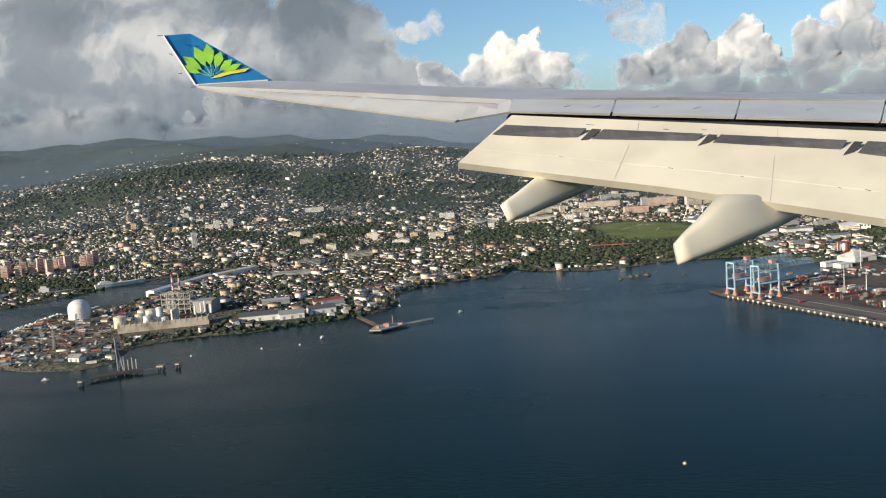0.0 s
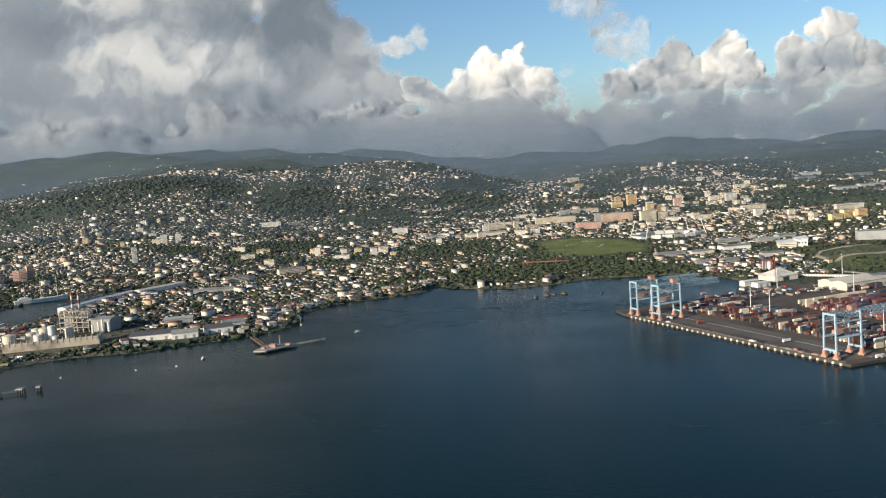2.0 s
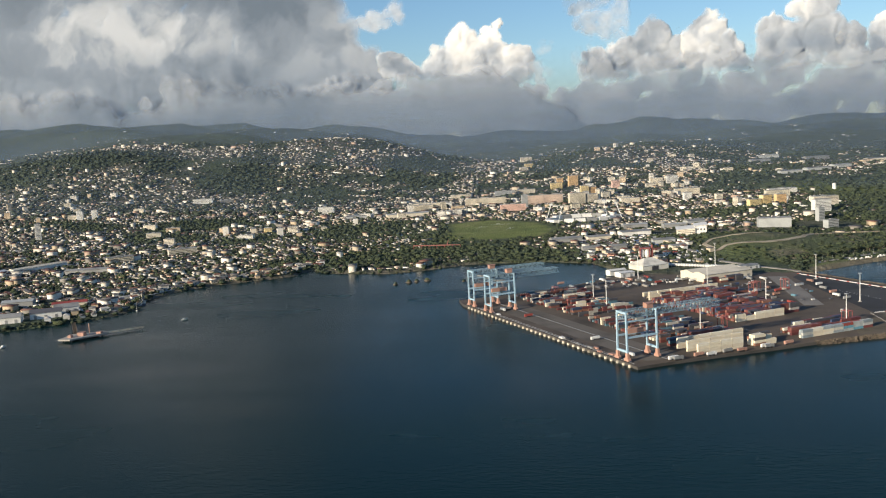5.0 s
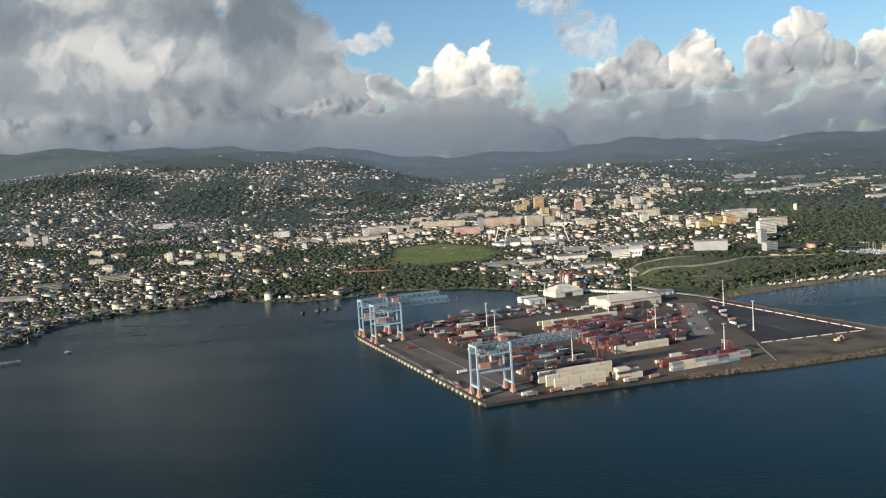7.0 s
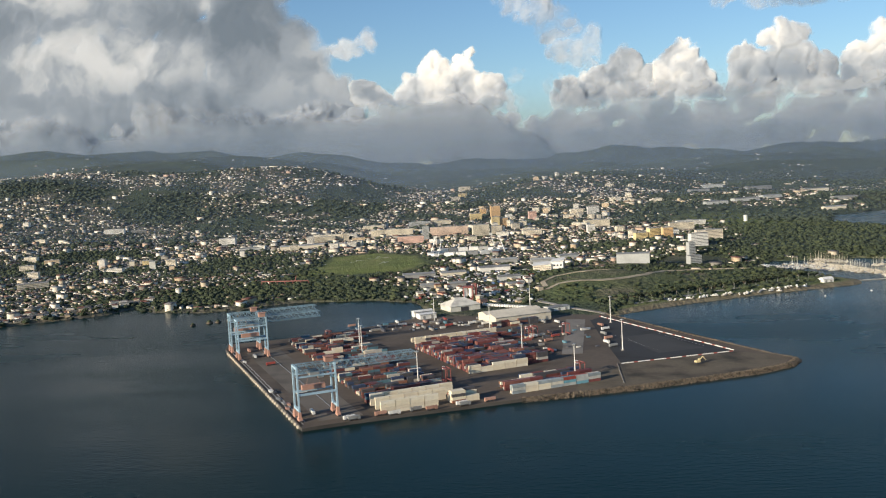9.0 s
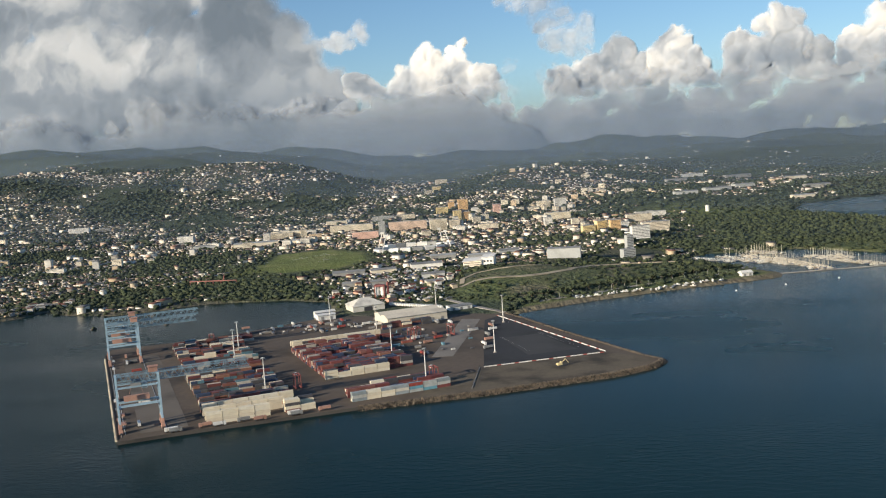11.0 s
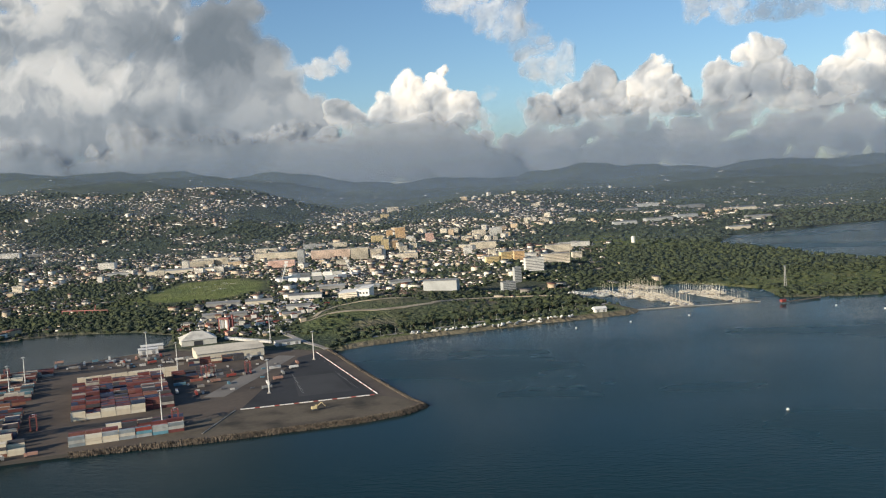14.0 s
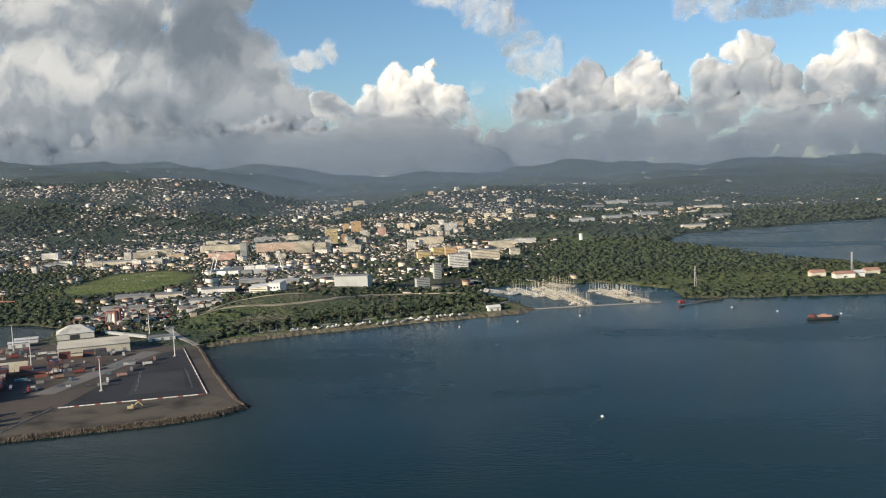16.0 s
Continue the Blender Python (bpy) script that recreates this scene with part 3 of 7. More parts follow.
def quay_crane(at, reach):
    """x inland from the quay's edge, y along the quay."""
    c = thing("quay_crane", "pale blue ship-to-shore gantry crane on the quay", "crane", "cranes on the quay", m=frame_at(at, INLAND, TOP))
    gauge, wide, high = 16.5, 8.0, 23.0
    for x in (1.5, 1.5 + gauge):
        for y in (0, wide):
            lean = 0.3 if y == 0 else -0.3
            part("leg", Mesh().bar((x, y, 4.0), (x, y + lean, high), 0.72, 0.82), CRANE_BLUE, c)
            foot = part("bogie", Mesh().box(x - 0.8, y - 1.8, 0.35, x + 0.8, y + 1.8, 1.7, taper=0.9).box(x - 0.6, y - 0.9, 1.7, x + 0.6, y + 0.9, 4.0, taper=0.9), CRANE_ORANGE, c, "orange bogie at the foot of a leg")
            for k in (-1.7, 1.7):
                part("wheel", Mesh().tube((x - 0.5, y + k, 0.4), (x + 0.5, y + k, 0.4), 0.4), DARK, foot)
    for x in (1.5, 1.5 + gauge):
        part("sill_beam", Mesh().bar((x, 0, 4.6), (x, wide, 4.6), 0.9), CRANE_BLUE, c)
        part("cross_beam", Mesh().bar((x, 0.5, high - 0.5), (x, wide - 0.5, high - 0.5), 0.9), CRANE_BLUE, c)
    for y in (0.3, wide - 0.3):
        part("portal_beam", Mesh().bar((1.5, y, 11), (1.5 + gauge, y, 11), 0.85), CRANE_BLUE, c)
        part("upper_beam", Mesh().bar((1.5, y, 18.5), (1.5 + gauge, y, 18.5), 0.7), CRANE_BLUE, c)
    g = Mesh()
    lattice(g, (1.0, wide / 2 - 2.2, high - 3.0), (reach, wide / 2 - 2.2, high - 3.0), 1.8, 3.0, int(reach / 3.6), 0.21)
    lattice(g, (1.0, wide / 2 + 2.2, high - 3.0), (reach, wide / 2 + 2.2, high - 3.0), 1.8, 3.0, int(reach / 3.6), 0.21)
    part("girder", g, SHADED_BLUE, c, "pale blue lattice girder")
    part("machine_house", Mesh().box(14.5, wide / 2 - 1.6, high, 18.0, wide / 2 + 1.6, high + 2.2).gable(14.5, wide / 2 - 1.6, 18.0, wide / 2 + 1.6, high + 2.2, 0.4), CRANE_ORANGE, c, "orange machine house")
    part("trolley", Mesh().box(7, wide / 2 - 4, high - 4.3, 11, wide / 2 + 4, high - 3.2), GREY, c)
    part("cabin", Mesh().box(11.3, wide / 2 - 1.2, high - 6.2, 13.6, wide / 2 + 1.2, high - 4), WHITE, c)
    part("spreader", Mesh().box(4, wide / 2 - 1.2, 12.2, 14, wide / 2 + 1.2, 14.2).bar((6, wide / 2, 14), (7.5, wide / 2, high - 4), 0.1).bar((12, wide / 2, 14), (10.5, wide / 2, high - 4), 0.1), CRANE_ORANGE, c, "orange spreader on hoist ropes")
    return c


for s, reach in ((0.03, 55.0), (0.80, 50.0), (0.93, 54.0)):
    quay_crane(QUAY_A.lerp(QUAY_B, s), reach)


# the quay's edge: piles, fenders and rails
apron = thing("quay_wall", "concrete quay edge with pale piles over the water", "quay", kind="structure", m=frame_at(QUAY_A, ALONG))
length = (QUAY_B - QUAY_A).length
part("kerb", Mesh().box(-2, 0.0, TOP, length, 0.5, TOP + 0.3), DARK_CONCRETE, apron)
part("crane_rail", Mesh().box(0, -1.7, TOP, length, -1.4, TOP + 0.16), STEEL, apron)
part("crane_rail", Mesh().box(0, -19.2, TOP, length, -18.9, TOP + 0.16), STEEL, apron)
pile = Mesh().box(-0.6, 0.0, -3.5, 0.6, 0.9, TOP - 0.3).box(-0.4, 0.9, -0.2, 0.4, 1.15, TOP - 0.45)
pile_data = pile.data("pile", PALE_CONCRETE)
for i in range(int(length / 5.0)):
    part("pile", pile_data, None, apron, m=pose(1 + 5.0 * i, 0.02, 0))

# ---- the town ----


def fast_mesh(name, verts, faces, mats, slots=None):
    """A mesh from arrays; all faces have the same number of corners."""
    d = bpy.data.meshes.new(name)
    n = faces.shape[1]
    d.vertices.add(len(verts))
    d.vertices.foreach_set("co", np.ascontiguousarray(verts, np.float32).ravel())
    d.loops.add(faces.size)
    d.loops.foreach_set("vertex_index", np.ascontiguousarray(faces, np.int32).ravel())
    d.polygons.add(len(faces))
    d.polygons.foreach_set("loop_start", np.arange(0, faces.size, n, dtype=np.int32))
    for x in mats:
        d.materials.append(x)
    if slots is not None:
        d.polygons.foreach_set("material_index", np.ascontiguousarray(slots, np.int32))
    d.update(calc_edges=True)
    return d


def scatter(template_v, template_f, px, py, pz, turn, sx, sy, sz, template_slot=None):
    """Copies of a template at many places, joined."""
    n, k = len(px), len(template_v)
    c, s = np.cos(turn)[:, None], np.sin(turn)[:, None]
    x, y = template_v[:, 0] * sx[:, None], template_v[:, 1] * sy[:, None]
    v = np.stack([px[:, None] + c * x - s * y, py[:, None] + s * x + c * y, pz[:, None] + template_v[:, 2] * sz[:, None]], -1).reshape(-1, 3)
    f = (template_f[None] + (np.arange(n) * k)[:, None, None]).reshape(-1, template_f.shape[1])
    slot = None if template_slot is None else np.tile(template_slot, n)
    return v, f, slot


def join(pieces):
    vs, fs, ss, n = [], [], [], 0
    for v, f, s in pieces:
        vs.append(v)
        fs.append(f + n)
        ss.append(s if s is not None else np.zeros(len(f), int))
        n += len(v)
    return np.concatenate(vs), np.concatenate(fs), np.concatenate(ss)


def house_template(kind):
    """A unit house, 1 x 1 x 1 to the eaves; walls and roof are separate shells."""
    w = [(-.5, -.5, -1), (.5, -.5, -1), (.5, .5, -1), (-.5, .5, -1), (-.5, -.5, 1), (.5, -.5, 1), (.5, .5, 1), (-.5, .5, 1)]
    wf = [(0, 1, 5, 4), (1, 2, 6, 5), (2, 3, 7, 6), (3, 0, 4, 7)]
    a, e = 0.56, 0.97
    if kind == "gable":
        r = [(-a, -a, e), (a, -a, e), (a, a, e), (-a, a, e), (-a, 0, 1.42), (a, 0, 1.42)]
    elif kind == "hip":
        r = [(-a, -a, e), (a, -a, e), (a, a, e), (-a, a, e), (-.22, 0, 1.4), (.22, 0, 1.4)]
    if kind == "flat":
        r = [(-a, -a, e), (a, -a, e), (a, a, e), (-a, a, e), (-a, -a, 1.1), (a, -a, 1.1), (a, a, 1.1), (-a, a, 1.1)]
        rf = [(8, 9, 13, 12), (9, 10, 14, 13), (10, 11, 15, 14), (11, 8, 12, 15), (12, 13, 14, 15)]
    elif kind == "shed":
        r = [(-a, -a, e), (a, -a, e), (a, a, e + .35), (-a, a, e + .35)]
        rf = [(8, 9, 10, 11)]
        w[6], w[7] = (.5, .5, 1.3), (-.5, .5, 1.3)
    else:
        rf = [(8, 9, 13, 12), (10, 11, 12, 13), (11, 8, 12, 12), (9, 10, 13, 13)]
    faces = [tuple(f) for f in wf + rf]
    # gable ends as narrow quads, so that all faces have four corners
    v = w + r
    out = []
    for f in faces:
        if len(set(f)) < 4:
            a0, b0, c0 = f[0], f[1], f[2]
            mid = tuple((np.array(v[a0]) + np.array(v[b0])) / 2)
            v.append(mid)
            out.append((a0, len(v) - 1, b0, c0))
        else:
            out.append(f)
    slot = [0] * 4 + [1] * (len(out) - 4)
    return np.array(v, float), np.array(out, int), np.array(slot, int)


def town_plots(x0, x1, y0, y1, step, seed, keep=1.0):
    rs = np.random.RandomState(seed)
    gx, gy = np.meshgrid(np.arange(x0, x1, step), np.arange(y0, y1, step))
    # streets bend with the slope
    bend = wave_noise(gx, gy, 160, seed + 5, 2) * 14
    px = (gx + bend + rs.uniform(-.42, .42, gx.shape) * step).ravel()
    py = (gy + wave_noise(gx, gy, 120, seed + 6, 2) * 10 + rs.uniform(-.42, .42, gx.shape) * step).ravel()
    m = town_mask(px, py)
    z, sd = land_height(px, py)
    view = np.abs(px - 0.0) < 0.72 * py + 420
    ok = (rs.uniform(0, 1, px.shape) < m * keep) & (sd > 9) & view & ~((px > 130) & (px < 400) & (py < 800)) & ~((px > 335) & (px < 560) & (py < 935))
    for x, y, r in CLEAR:
        ok &= (px - x) ** 2 + (py - y) ** 2 > r * r
    ok &= edge_distance(px, py, FIELD) < -4
    ok &= (rs.uniform(0, 1, px.shape) > 0.5) | (np.abs(px - 250) > 85) | (np.abs(py - 910) > 110)
    return px[ok], py[ok], z[ok], rs


CLEAR = [(-356, 694, 26), (-255, 650, 52), (-170, 642, 28), (-146, 655, 18), (-565, 1080, 40), (-444, 1185, 16), (-130, 1210, 10), (-124, 1452, 20), (28, 1435, 26),
         (-384, 1630, 24), (420, 970, 26), (485, 1010, 42), (340, 1005, 34), (250, 1190, 42), (-285, 585, 16), (382, 978, 28), (348, 966, 20), (505, 1088, 14), (528, 1150, 18), (465, 1190, 18), (488, 1186, 11), (500, 1225, 11), (430, 1485, 22),
         (536, 1380, 20), (559, 1440, 24), (426, 1688, 26), (100, 1484, 18), (140, 1487, 18), (166, 1360, 20), (196, 1452, 16), (228, 1456, 16), (270, 1426, 24), (32, 1446, 24),
         (271, 1742, 16), (284, 1537, 16), (336, 1624, 12), (333, 1390, 16)]
pieces = []
for (x0, x1, y0, y1, step, seed, keep, size) in ((-1000, 760, 560, 1060, 6.1, 41, 0.64, 0.70), (-1400, 760, 1060, 1500, 6.7, 42, 0.72, 0.72),
                                                 (-1900, 900, 1500, 2100, 9.0, 43, 0.72, 0.76), (-2600, 1300, 2100, 2900, 13, 44, 0.7, 0.88), (-3000, 1500, 2900, 4000, 26, 45, 0.6, 1.15)):
    px, py, pz, rs = town_plots(x0, x1, y0, y1, step, seed, keep)
    turn = wave_noise(px, py, 220, 61, 2) * 1.6 + rs.randint(0, 2, px.shape) * (math.pi / 2) + rs.normal(0, 0.08, px.shape)
    pick = rs.uniform(0, 1, px.shape)
    for kind, lo, hi in (("gable", 0, .36), ("hip", .36, .62), ("flat", .62, .84), ("shed", .84, 1.0)):
        k = (pick >= lo) & (pick < hi)
        n = int(k.sum())
        big = rs.choice((0.6, 0.8, 1.0, 1.15, 1.7), n, p=(0.2, 0.22, 0.32, 0.16, 0.10))
        sx, sy = (3.4 + 4.2 * rs.uniform(0, 1, n) ** 2 + 8 * (rs.uniform(0, 1, n) > 0.9)) * size * big, rs.uniform(2.6, 4.2, n) * size * big
        sz = rs.uniform(0.9, 2.0, n) * size * (1.3 if kind == "flat" else 1.0)
        if kind == "flat":
            tall = rs.uniform(0, 1, n) > 0.84
            sx, sy, sz = np.where(tall, rs.uniform(6, 13, n), sx), np.where(tall, rs.uniform(4.5, 6.5, n), sy), np.where(tall, rs.uniform(2.6, 5.2, n), sz)
        v, f, s = house_template(kind)
        pieces.append(scatter(v, f, px[k], py[k], pz[k], turn[k], sx, sy, sz, s))
hv, hf, hs = join(pieces)
tagged(new("town_houses", fast_mesh("town_houses", hv, hf, (WALLS, ROOFS), hs)), "pale houses with grey and rust red roofs climbing the hills", "houses", kind="stuff")

# ---- woods ----


def lump(sub, seed, rough=0.3):
    """An uneven crown of unit radius."""
    b = bmesh.new()
    bmesh.ops.create_icosphere(b, subdivisions=sub, radius=1.0)
    noise.seed_set(seed)
    for v in b.verts:
        k = 1 + rough * noise.noise(v.co * 1.7 + Vector((seed * 3.1, 0, 0))) * 1.6 + rough * 0.6 * noise.noise(v.co * 4.1)
        v.co *= k
    vs = np.array([v.co[:] for v in b.verts])
    fs = np.array([[v.index for v in f.verts] for f in b.faces])
    b.free()
    vs[:, 2] *= 0.8
    return vs, fs


HEADLAND_TRACKS = (((340, 822), (350, 838), (363, 844), (386, 850), (406, 862), (424, 878), (435, 900), (446, 926), (480, 938), (520, 934)),
                   ((340, 838), (338, 868), (349, 890), (374, 893), (396, 903), (420, 930)))
TRACK_MARKS = np.array([(a[0] + (b[0] - a[0]) * k / 5, a[1] + (b[1] - a[1]) * k / 5) for line in HEADLAND_TRACKS for a, b in zip(line, line[1:]) for k in range(5)])


def wood_places(x0, x1, y0, y1, step, seed, chance):
    rs = np.random.RandomState(seed)
    gx, gy = np.meshgrid(np.arange(x0, x1, step), np.arange(y0, y1, step))
    px, py = (gx + rs.uniform(-.5, .5, gx.shape) * step).ravel(), (gy + rs.uniform(-.5, .5, gx.shape) * step).ravel()
    z, sd = land_height(px, py)
    ok = (rs.uniform(0, 1, px.shape) < chance(px, py)) & (sd > 0.5) & (np.abs(px) < 0.75 * py + 420) & ~((px > 130) & (px < 374) & (py < 776))
    ok &= edge_distance(px, py, FIELD) < 3
    ok &= ~((px > 385) & (px < 592) & (py < 870) & (sd < 17))
    ok &= ~((np.abs(px - 255) < 60) & (np.abs(py - 650) < 60))
    for x, y, r in CLEAR:
        ok &= (px - x) ** 2 + (py - y) ** 2 > (r * 0.8) ** 2
    for x, y in TRACK_MARKS:
        ok &= ((px - x) / 5) ** 2 + ((py - y + 6) / 10) ** 2 > 1
    return px[ok], py[ok], z[ok], rs


def near_chance(px, py):
    t = town_mask(px, py)
    n = wave_noise(px, py, 70, 71, 3)
    open_ground = np.exp(-(((px - 140) / 95) ** 2 + ((py - 1030) / 85) ** 2)) * 0.9 + np.exp(-(((px - 368) / 40) ** 2 + ((py - 808) / 42) ** 2) ** 2) * 0.62 + np.exp(-(((px - 440) / 100) ** 2 + ((py - 870) / 72) ** 2) ** 2) * (0.40 + 0.35 * smooth(0.3, 0.05, n)) + np.exp(-(((px - 650) / 110) ** 2 + ((py - 1500) / 110) ** 2) ** 2)
    meadow = np.exp(-(((px - 800) / 200) ** 2 + ((py - 960) / 60) ** 2) ** 2) * 0.8
    open_ground = np.clip(open_ground + meadow + 0.55 * np.exp(-(((px - 385) / 52) ** 2 + ((py - 885) / 42) ** 2) ** 2), 0, 1)
    works = np.exp(-(((px - 275) / 64) ** 2 + ((py - 880) / 95) ** 2) ** 2)
    port = np.exp(-(((px + 345) / 125) ** 2 + ((py - 640) / 120) ** 2) ** 2)
    return np.clip((1 - t) * 0.95 * (1 - open_ground * smooth(-1.0, -0.35, n)) * (1 - 0.97 * port) * (1 - 0.6 * works) + 0.42 * t * (1 - 0.4 * works) * (1 - 0.9 * port), 0, 1)


def woods(name, label, spans, chance, sub, size, mat=LEAF, tall=(0.6, 1.0)):
    out = []
    for x0, x1, y0, y1, step, seed in spans:
        px, py, pz, rs = wood_places(x0, x1, y0, y1, step, seed, chance)
        pick = rs.randint(0, 4, px.shape)
        for i in range(4):
            k = pick == i
            r = size[0] + (size[1] - size[0]) * rs.uniform(0, 1, int(k.sum())) ** 2.2
            v, f = lump(sub, 80 + i, 0.5)
            out.append(scatter(v, f, px[k], py[k], pz[k] + r * 0.4, rs.uniform(0, 6.3, int(k.sum())), r, r * rs.uniform(.8, 1.3, len(r)), r * rs.uniform(*tall, len(r))))
    v, f, s = join(out)
    tagged(new(name, fast_mesh(name, v, f, (mat,))), label, "trees", kind="stuff")


woods("mangrove_woods", "dark green tropical trees and mangroves along the shore", ((-700, 1250, 570, 1080, 4.1, 91),), near_chance, 2, (0.8, 2.6))
woods("town_woods", "dark green trees between the houses of the town", ((-900, 1200, 1080, 1420, 5.6, 92),), near_chance, 1, (0.9, 3.2), LEAF)
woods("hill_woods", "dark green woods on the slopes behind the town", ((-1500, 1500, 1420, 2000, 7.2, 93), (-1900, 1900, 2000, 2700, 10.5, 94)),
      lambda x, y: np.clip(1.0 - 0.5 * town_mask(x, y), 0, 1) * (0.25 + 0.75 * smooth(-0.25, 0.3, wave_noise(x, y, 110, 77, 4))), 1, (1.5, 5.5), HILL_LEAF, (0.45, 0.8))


# ---- single trees along the headland road and the town's shore ----
BARK = surface("bark", (0.13, 0.10, 0.075), 0.95, vary=0.3)


def tree(kind, seed, m):
    """A broad tree: tapered trunk, limbs and a crown of many uneven clumps."""
    t = thing("tree", "broad green tree beside the shore road", "tree", "trees along the shore", m=m)
    rs = random.Random(seed)
    h = (3.2, 4.2, 2.6)[kind]
    b = Mesh().tube((0, 0, -.6), (0.1, 0, h * .55), .24, .15, 8)
    limbs = []
    for i in range(5):
        a = i * 1.26 + rs.uniform(-.3, .3)
        tip = (math.cos(a) * h * .32, math.sin(a) * h * .32, h * rs.uniform(.75, .95))
        b.tube((0.1, 0, h * .5), tip, .12, .05, 6)
        limbs.append(tip)
    part("trunk", b, BARK, t)
    v, f = lump(2, 400 + seed, 0.5)
    vs, fs, n = [], [], 0
    for i in range(13):
        x, y, z = limbs[i % 5]
        r = rs.uniform(.5, .95) * h * .27
        c = np.array([x + rs.uniform(-.5, .5) * h * .3, y + rs.uniform(-.5, .5) * h * .3, z + rs.uniform(-.15, .3) * h])
        vs.append(v * np.array([r, r, r * .8]) + c)
        fs.append(f + n)
        n += len(v)
    part("crown", fast_mesh("crown", np.concatenate(vs), np.concatenate(fs), (LEAF,)), None, t)
    return t


rt = random.Random(31)
saplings = []
for i in range(120):
    if i < 75:
        k = i / 74
        x, y = 398 + 150 * k + rt.uniform(-4, 4), 768 + 88 * k + rt.uniform(4, 16)
    else:
        k = (i - 75) / 44
        x, y = -104 + 85 * k + rt.uniform(-3, 3), 690 + 135 * k ** .9 + rt.uniform(-4, 8)
    if land_height(np.array([x]), np.array([y]))[1][0] < 4:
        continue
    m = pose(x, y, ground_at(x, y), 0, 0, rt.uniform(0, 360))
    if len(saplings) < 3:
        saplings.append(tree(len(saplings), len(saplings), m))
    else:
        copy_thing(saplings[rt.randrange(3)], m)

# ---- clouds ----


def cloud_material():
    """Vapour: sunlit white to shaded blue-grey painted as colour, thinning out at its edges."""
    m = bpy.data.materials.new("cloud_vapour")
    t, b, add, link = nodes_of(m)
    out = t.nodes["Material Output"]
    d, tr, mix = add("ShaderNodeBsdfDiffuse"), add("ShaderNodeBsdfTranslucent"), add("ShaderNodeMixShader")
    pos = add("ShaderNodeNewGeometry")
    n = add("ShaderNodeTexNoise")
    n.inputs["Scale"].default_value, n.inputs["Detail"].default_value = 0.012, 7
    link(pos.outputs["Position"], n.inputs["Vector"])
    bp = add("ShaderNodeBump")
    bp.inputs["Strength"].default_value, bp.inputs["Distance"].default_value = 0.15, 30
    link(n.outputs[0], bp.inputs["Height"])
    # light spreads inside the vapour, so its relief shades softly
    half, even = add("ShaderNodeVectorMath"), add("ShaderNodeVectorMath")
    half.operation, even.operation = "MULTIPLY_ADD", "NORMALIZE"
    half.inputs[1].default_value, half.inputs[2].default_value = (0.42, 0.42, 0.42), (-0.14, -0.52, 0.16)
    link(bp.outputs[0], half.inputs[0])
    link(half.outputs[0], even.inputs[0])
    shade_tone = add("ShaderNodeAttribute")
    shade_tone.attribute_name = "greyness"
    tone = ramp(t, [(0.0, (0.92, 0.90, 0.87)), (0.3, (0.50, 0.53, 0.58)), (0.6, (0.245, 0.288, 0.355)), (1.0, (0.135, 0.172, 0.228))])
    link(shade_tone.outputs["Fac"], tone.inputs[0])
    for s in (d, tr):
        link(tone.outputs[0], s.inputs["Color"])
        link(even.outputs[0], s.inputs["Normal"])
    mix.inputs[0].default_value = 0.25
    link(d.outputs[0], mix.inputs[1])
    link(tr.outputs[0], mix.inputs[2])
    thick = add("ShaderNodeAttribute")
    thick.attribute_name = "thickness"
    wisp = add("ShaderNodeMath")
    wisp.operation = "MULTIPLY_ADD"
    wisp.inputs[1].default_value, wisp.inputs[2].default_value = 0.8, -0.4
    link(n.outputs[0], wisp.inputs[0])
    total = add("ShaderNodeMath")
    link(thick.outputs["Fac"], total.inputs[0])
    link(wisp.outputs[0], total.inputs[1])
    soft = add("ShaderNodeMapRange")
    soft.interpolation_type = "SMOOTHSTEP"
    soft.inputs["From Min"].default_value, soft.inputs["From Max"].default_value = 0.0, 0.85
    link(total.outputs[0], soft.inputs["Value"])
    clear, fade = add("ShaderNodeBsdfTransparent"), add("ShaderNodeMixShader")
    link(soft.outputs["Result"], fade.inputs[0])
    link(clear.outputs[0], fade.inputs[1])
    link(mix.outputs[0], fade.inputs[2])
    link(fade.outputs[0], out.inputs["Surface"])
    return m


VAPOUR = cloud_material()


def value3(p, seed):
    """Smooth value noise of points, in -1 to 1."""
    t = np.random.RandomState(seed).uniform(-1, 1, (32, 32, 32))
    i = np.floor(p).astype(int)
    f = p - i
    f = f * f * (3 - 2 * f)
    out = 0
    for a in (0, 1):
        for b in (0, 1):
            for c in (0, 1):
                w = (f[:, 0] if a else 1 - f[:, 0]) * (f[:, 1] if b else 1 - f[:, 1]) * (f[:, 2] if c else 1 - f[:, 2])
                out = out + w * t[(i[:, 0] + a) % 32, (i[:, 1] + b) % 32, (i[:, 2] + c) % 32]
    return out


def fbm3(p, size, seed, octaves=4):
    return sum(value3(p / (size / 2 ** i), seed + i) * 0.55 ** i for i in range(octaves)) / 1.8


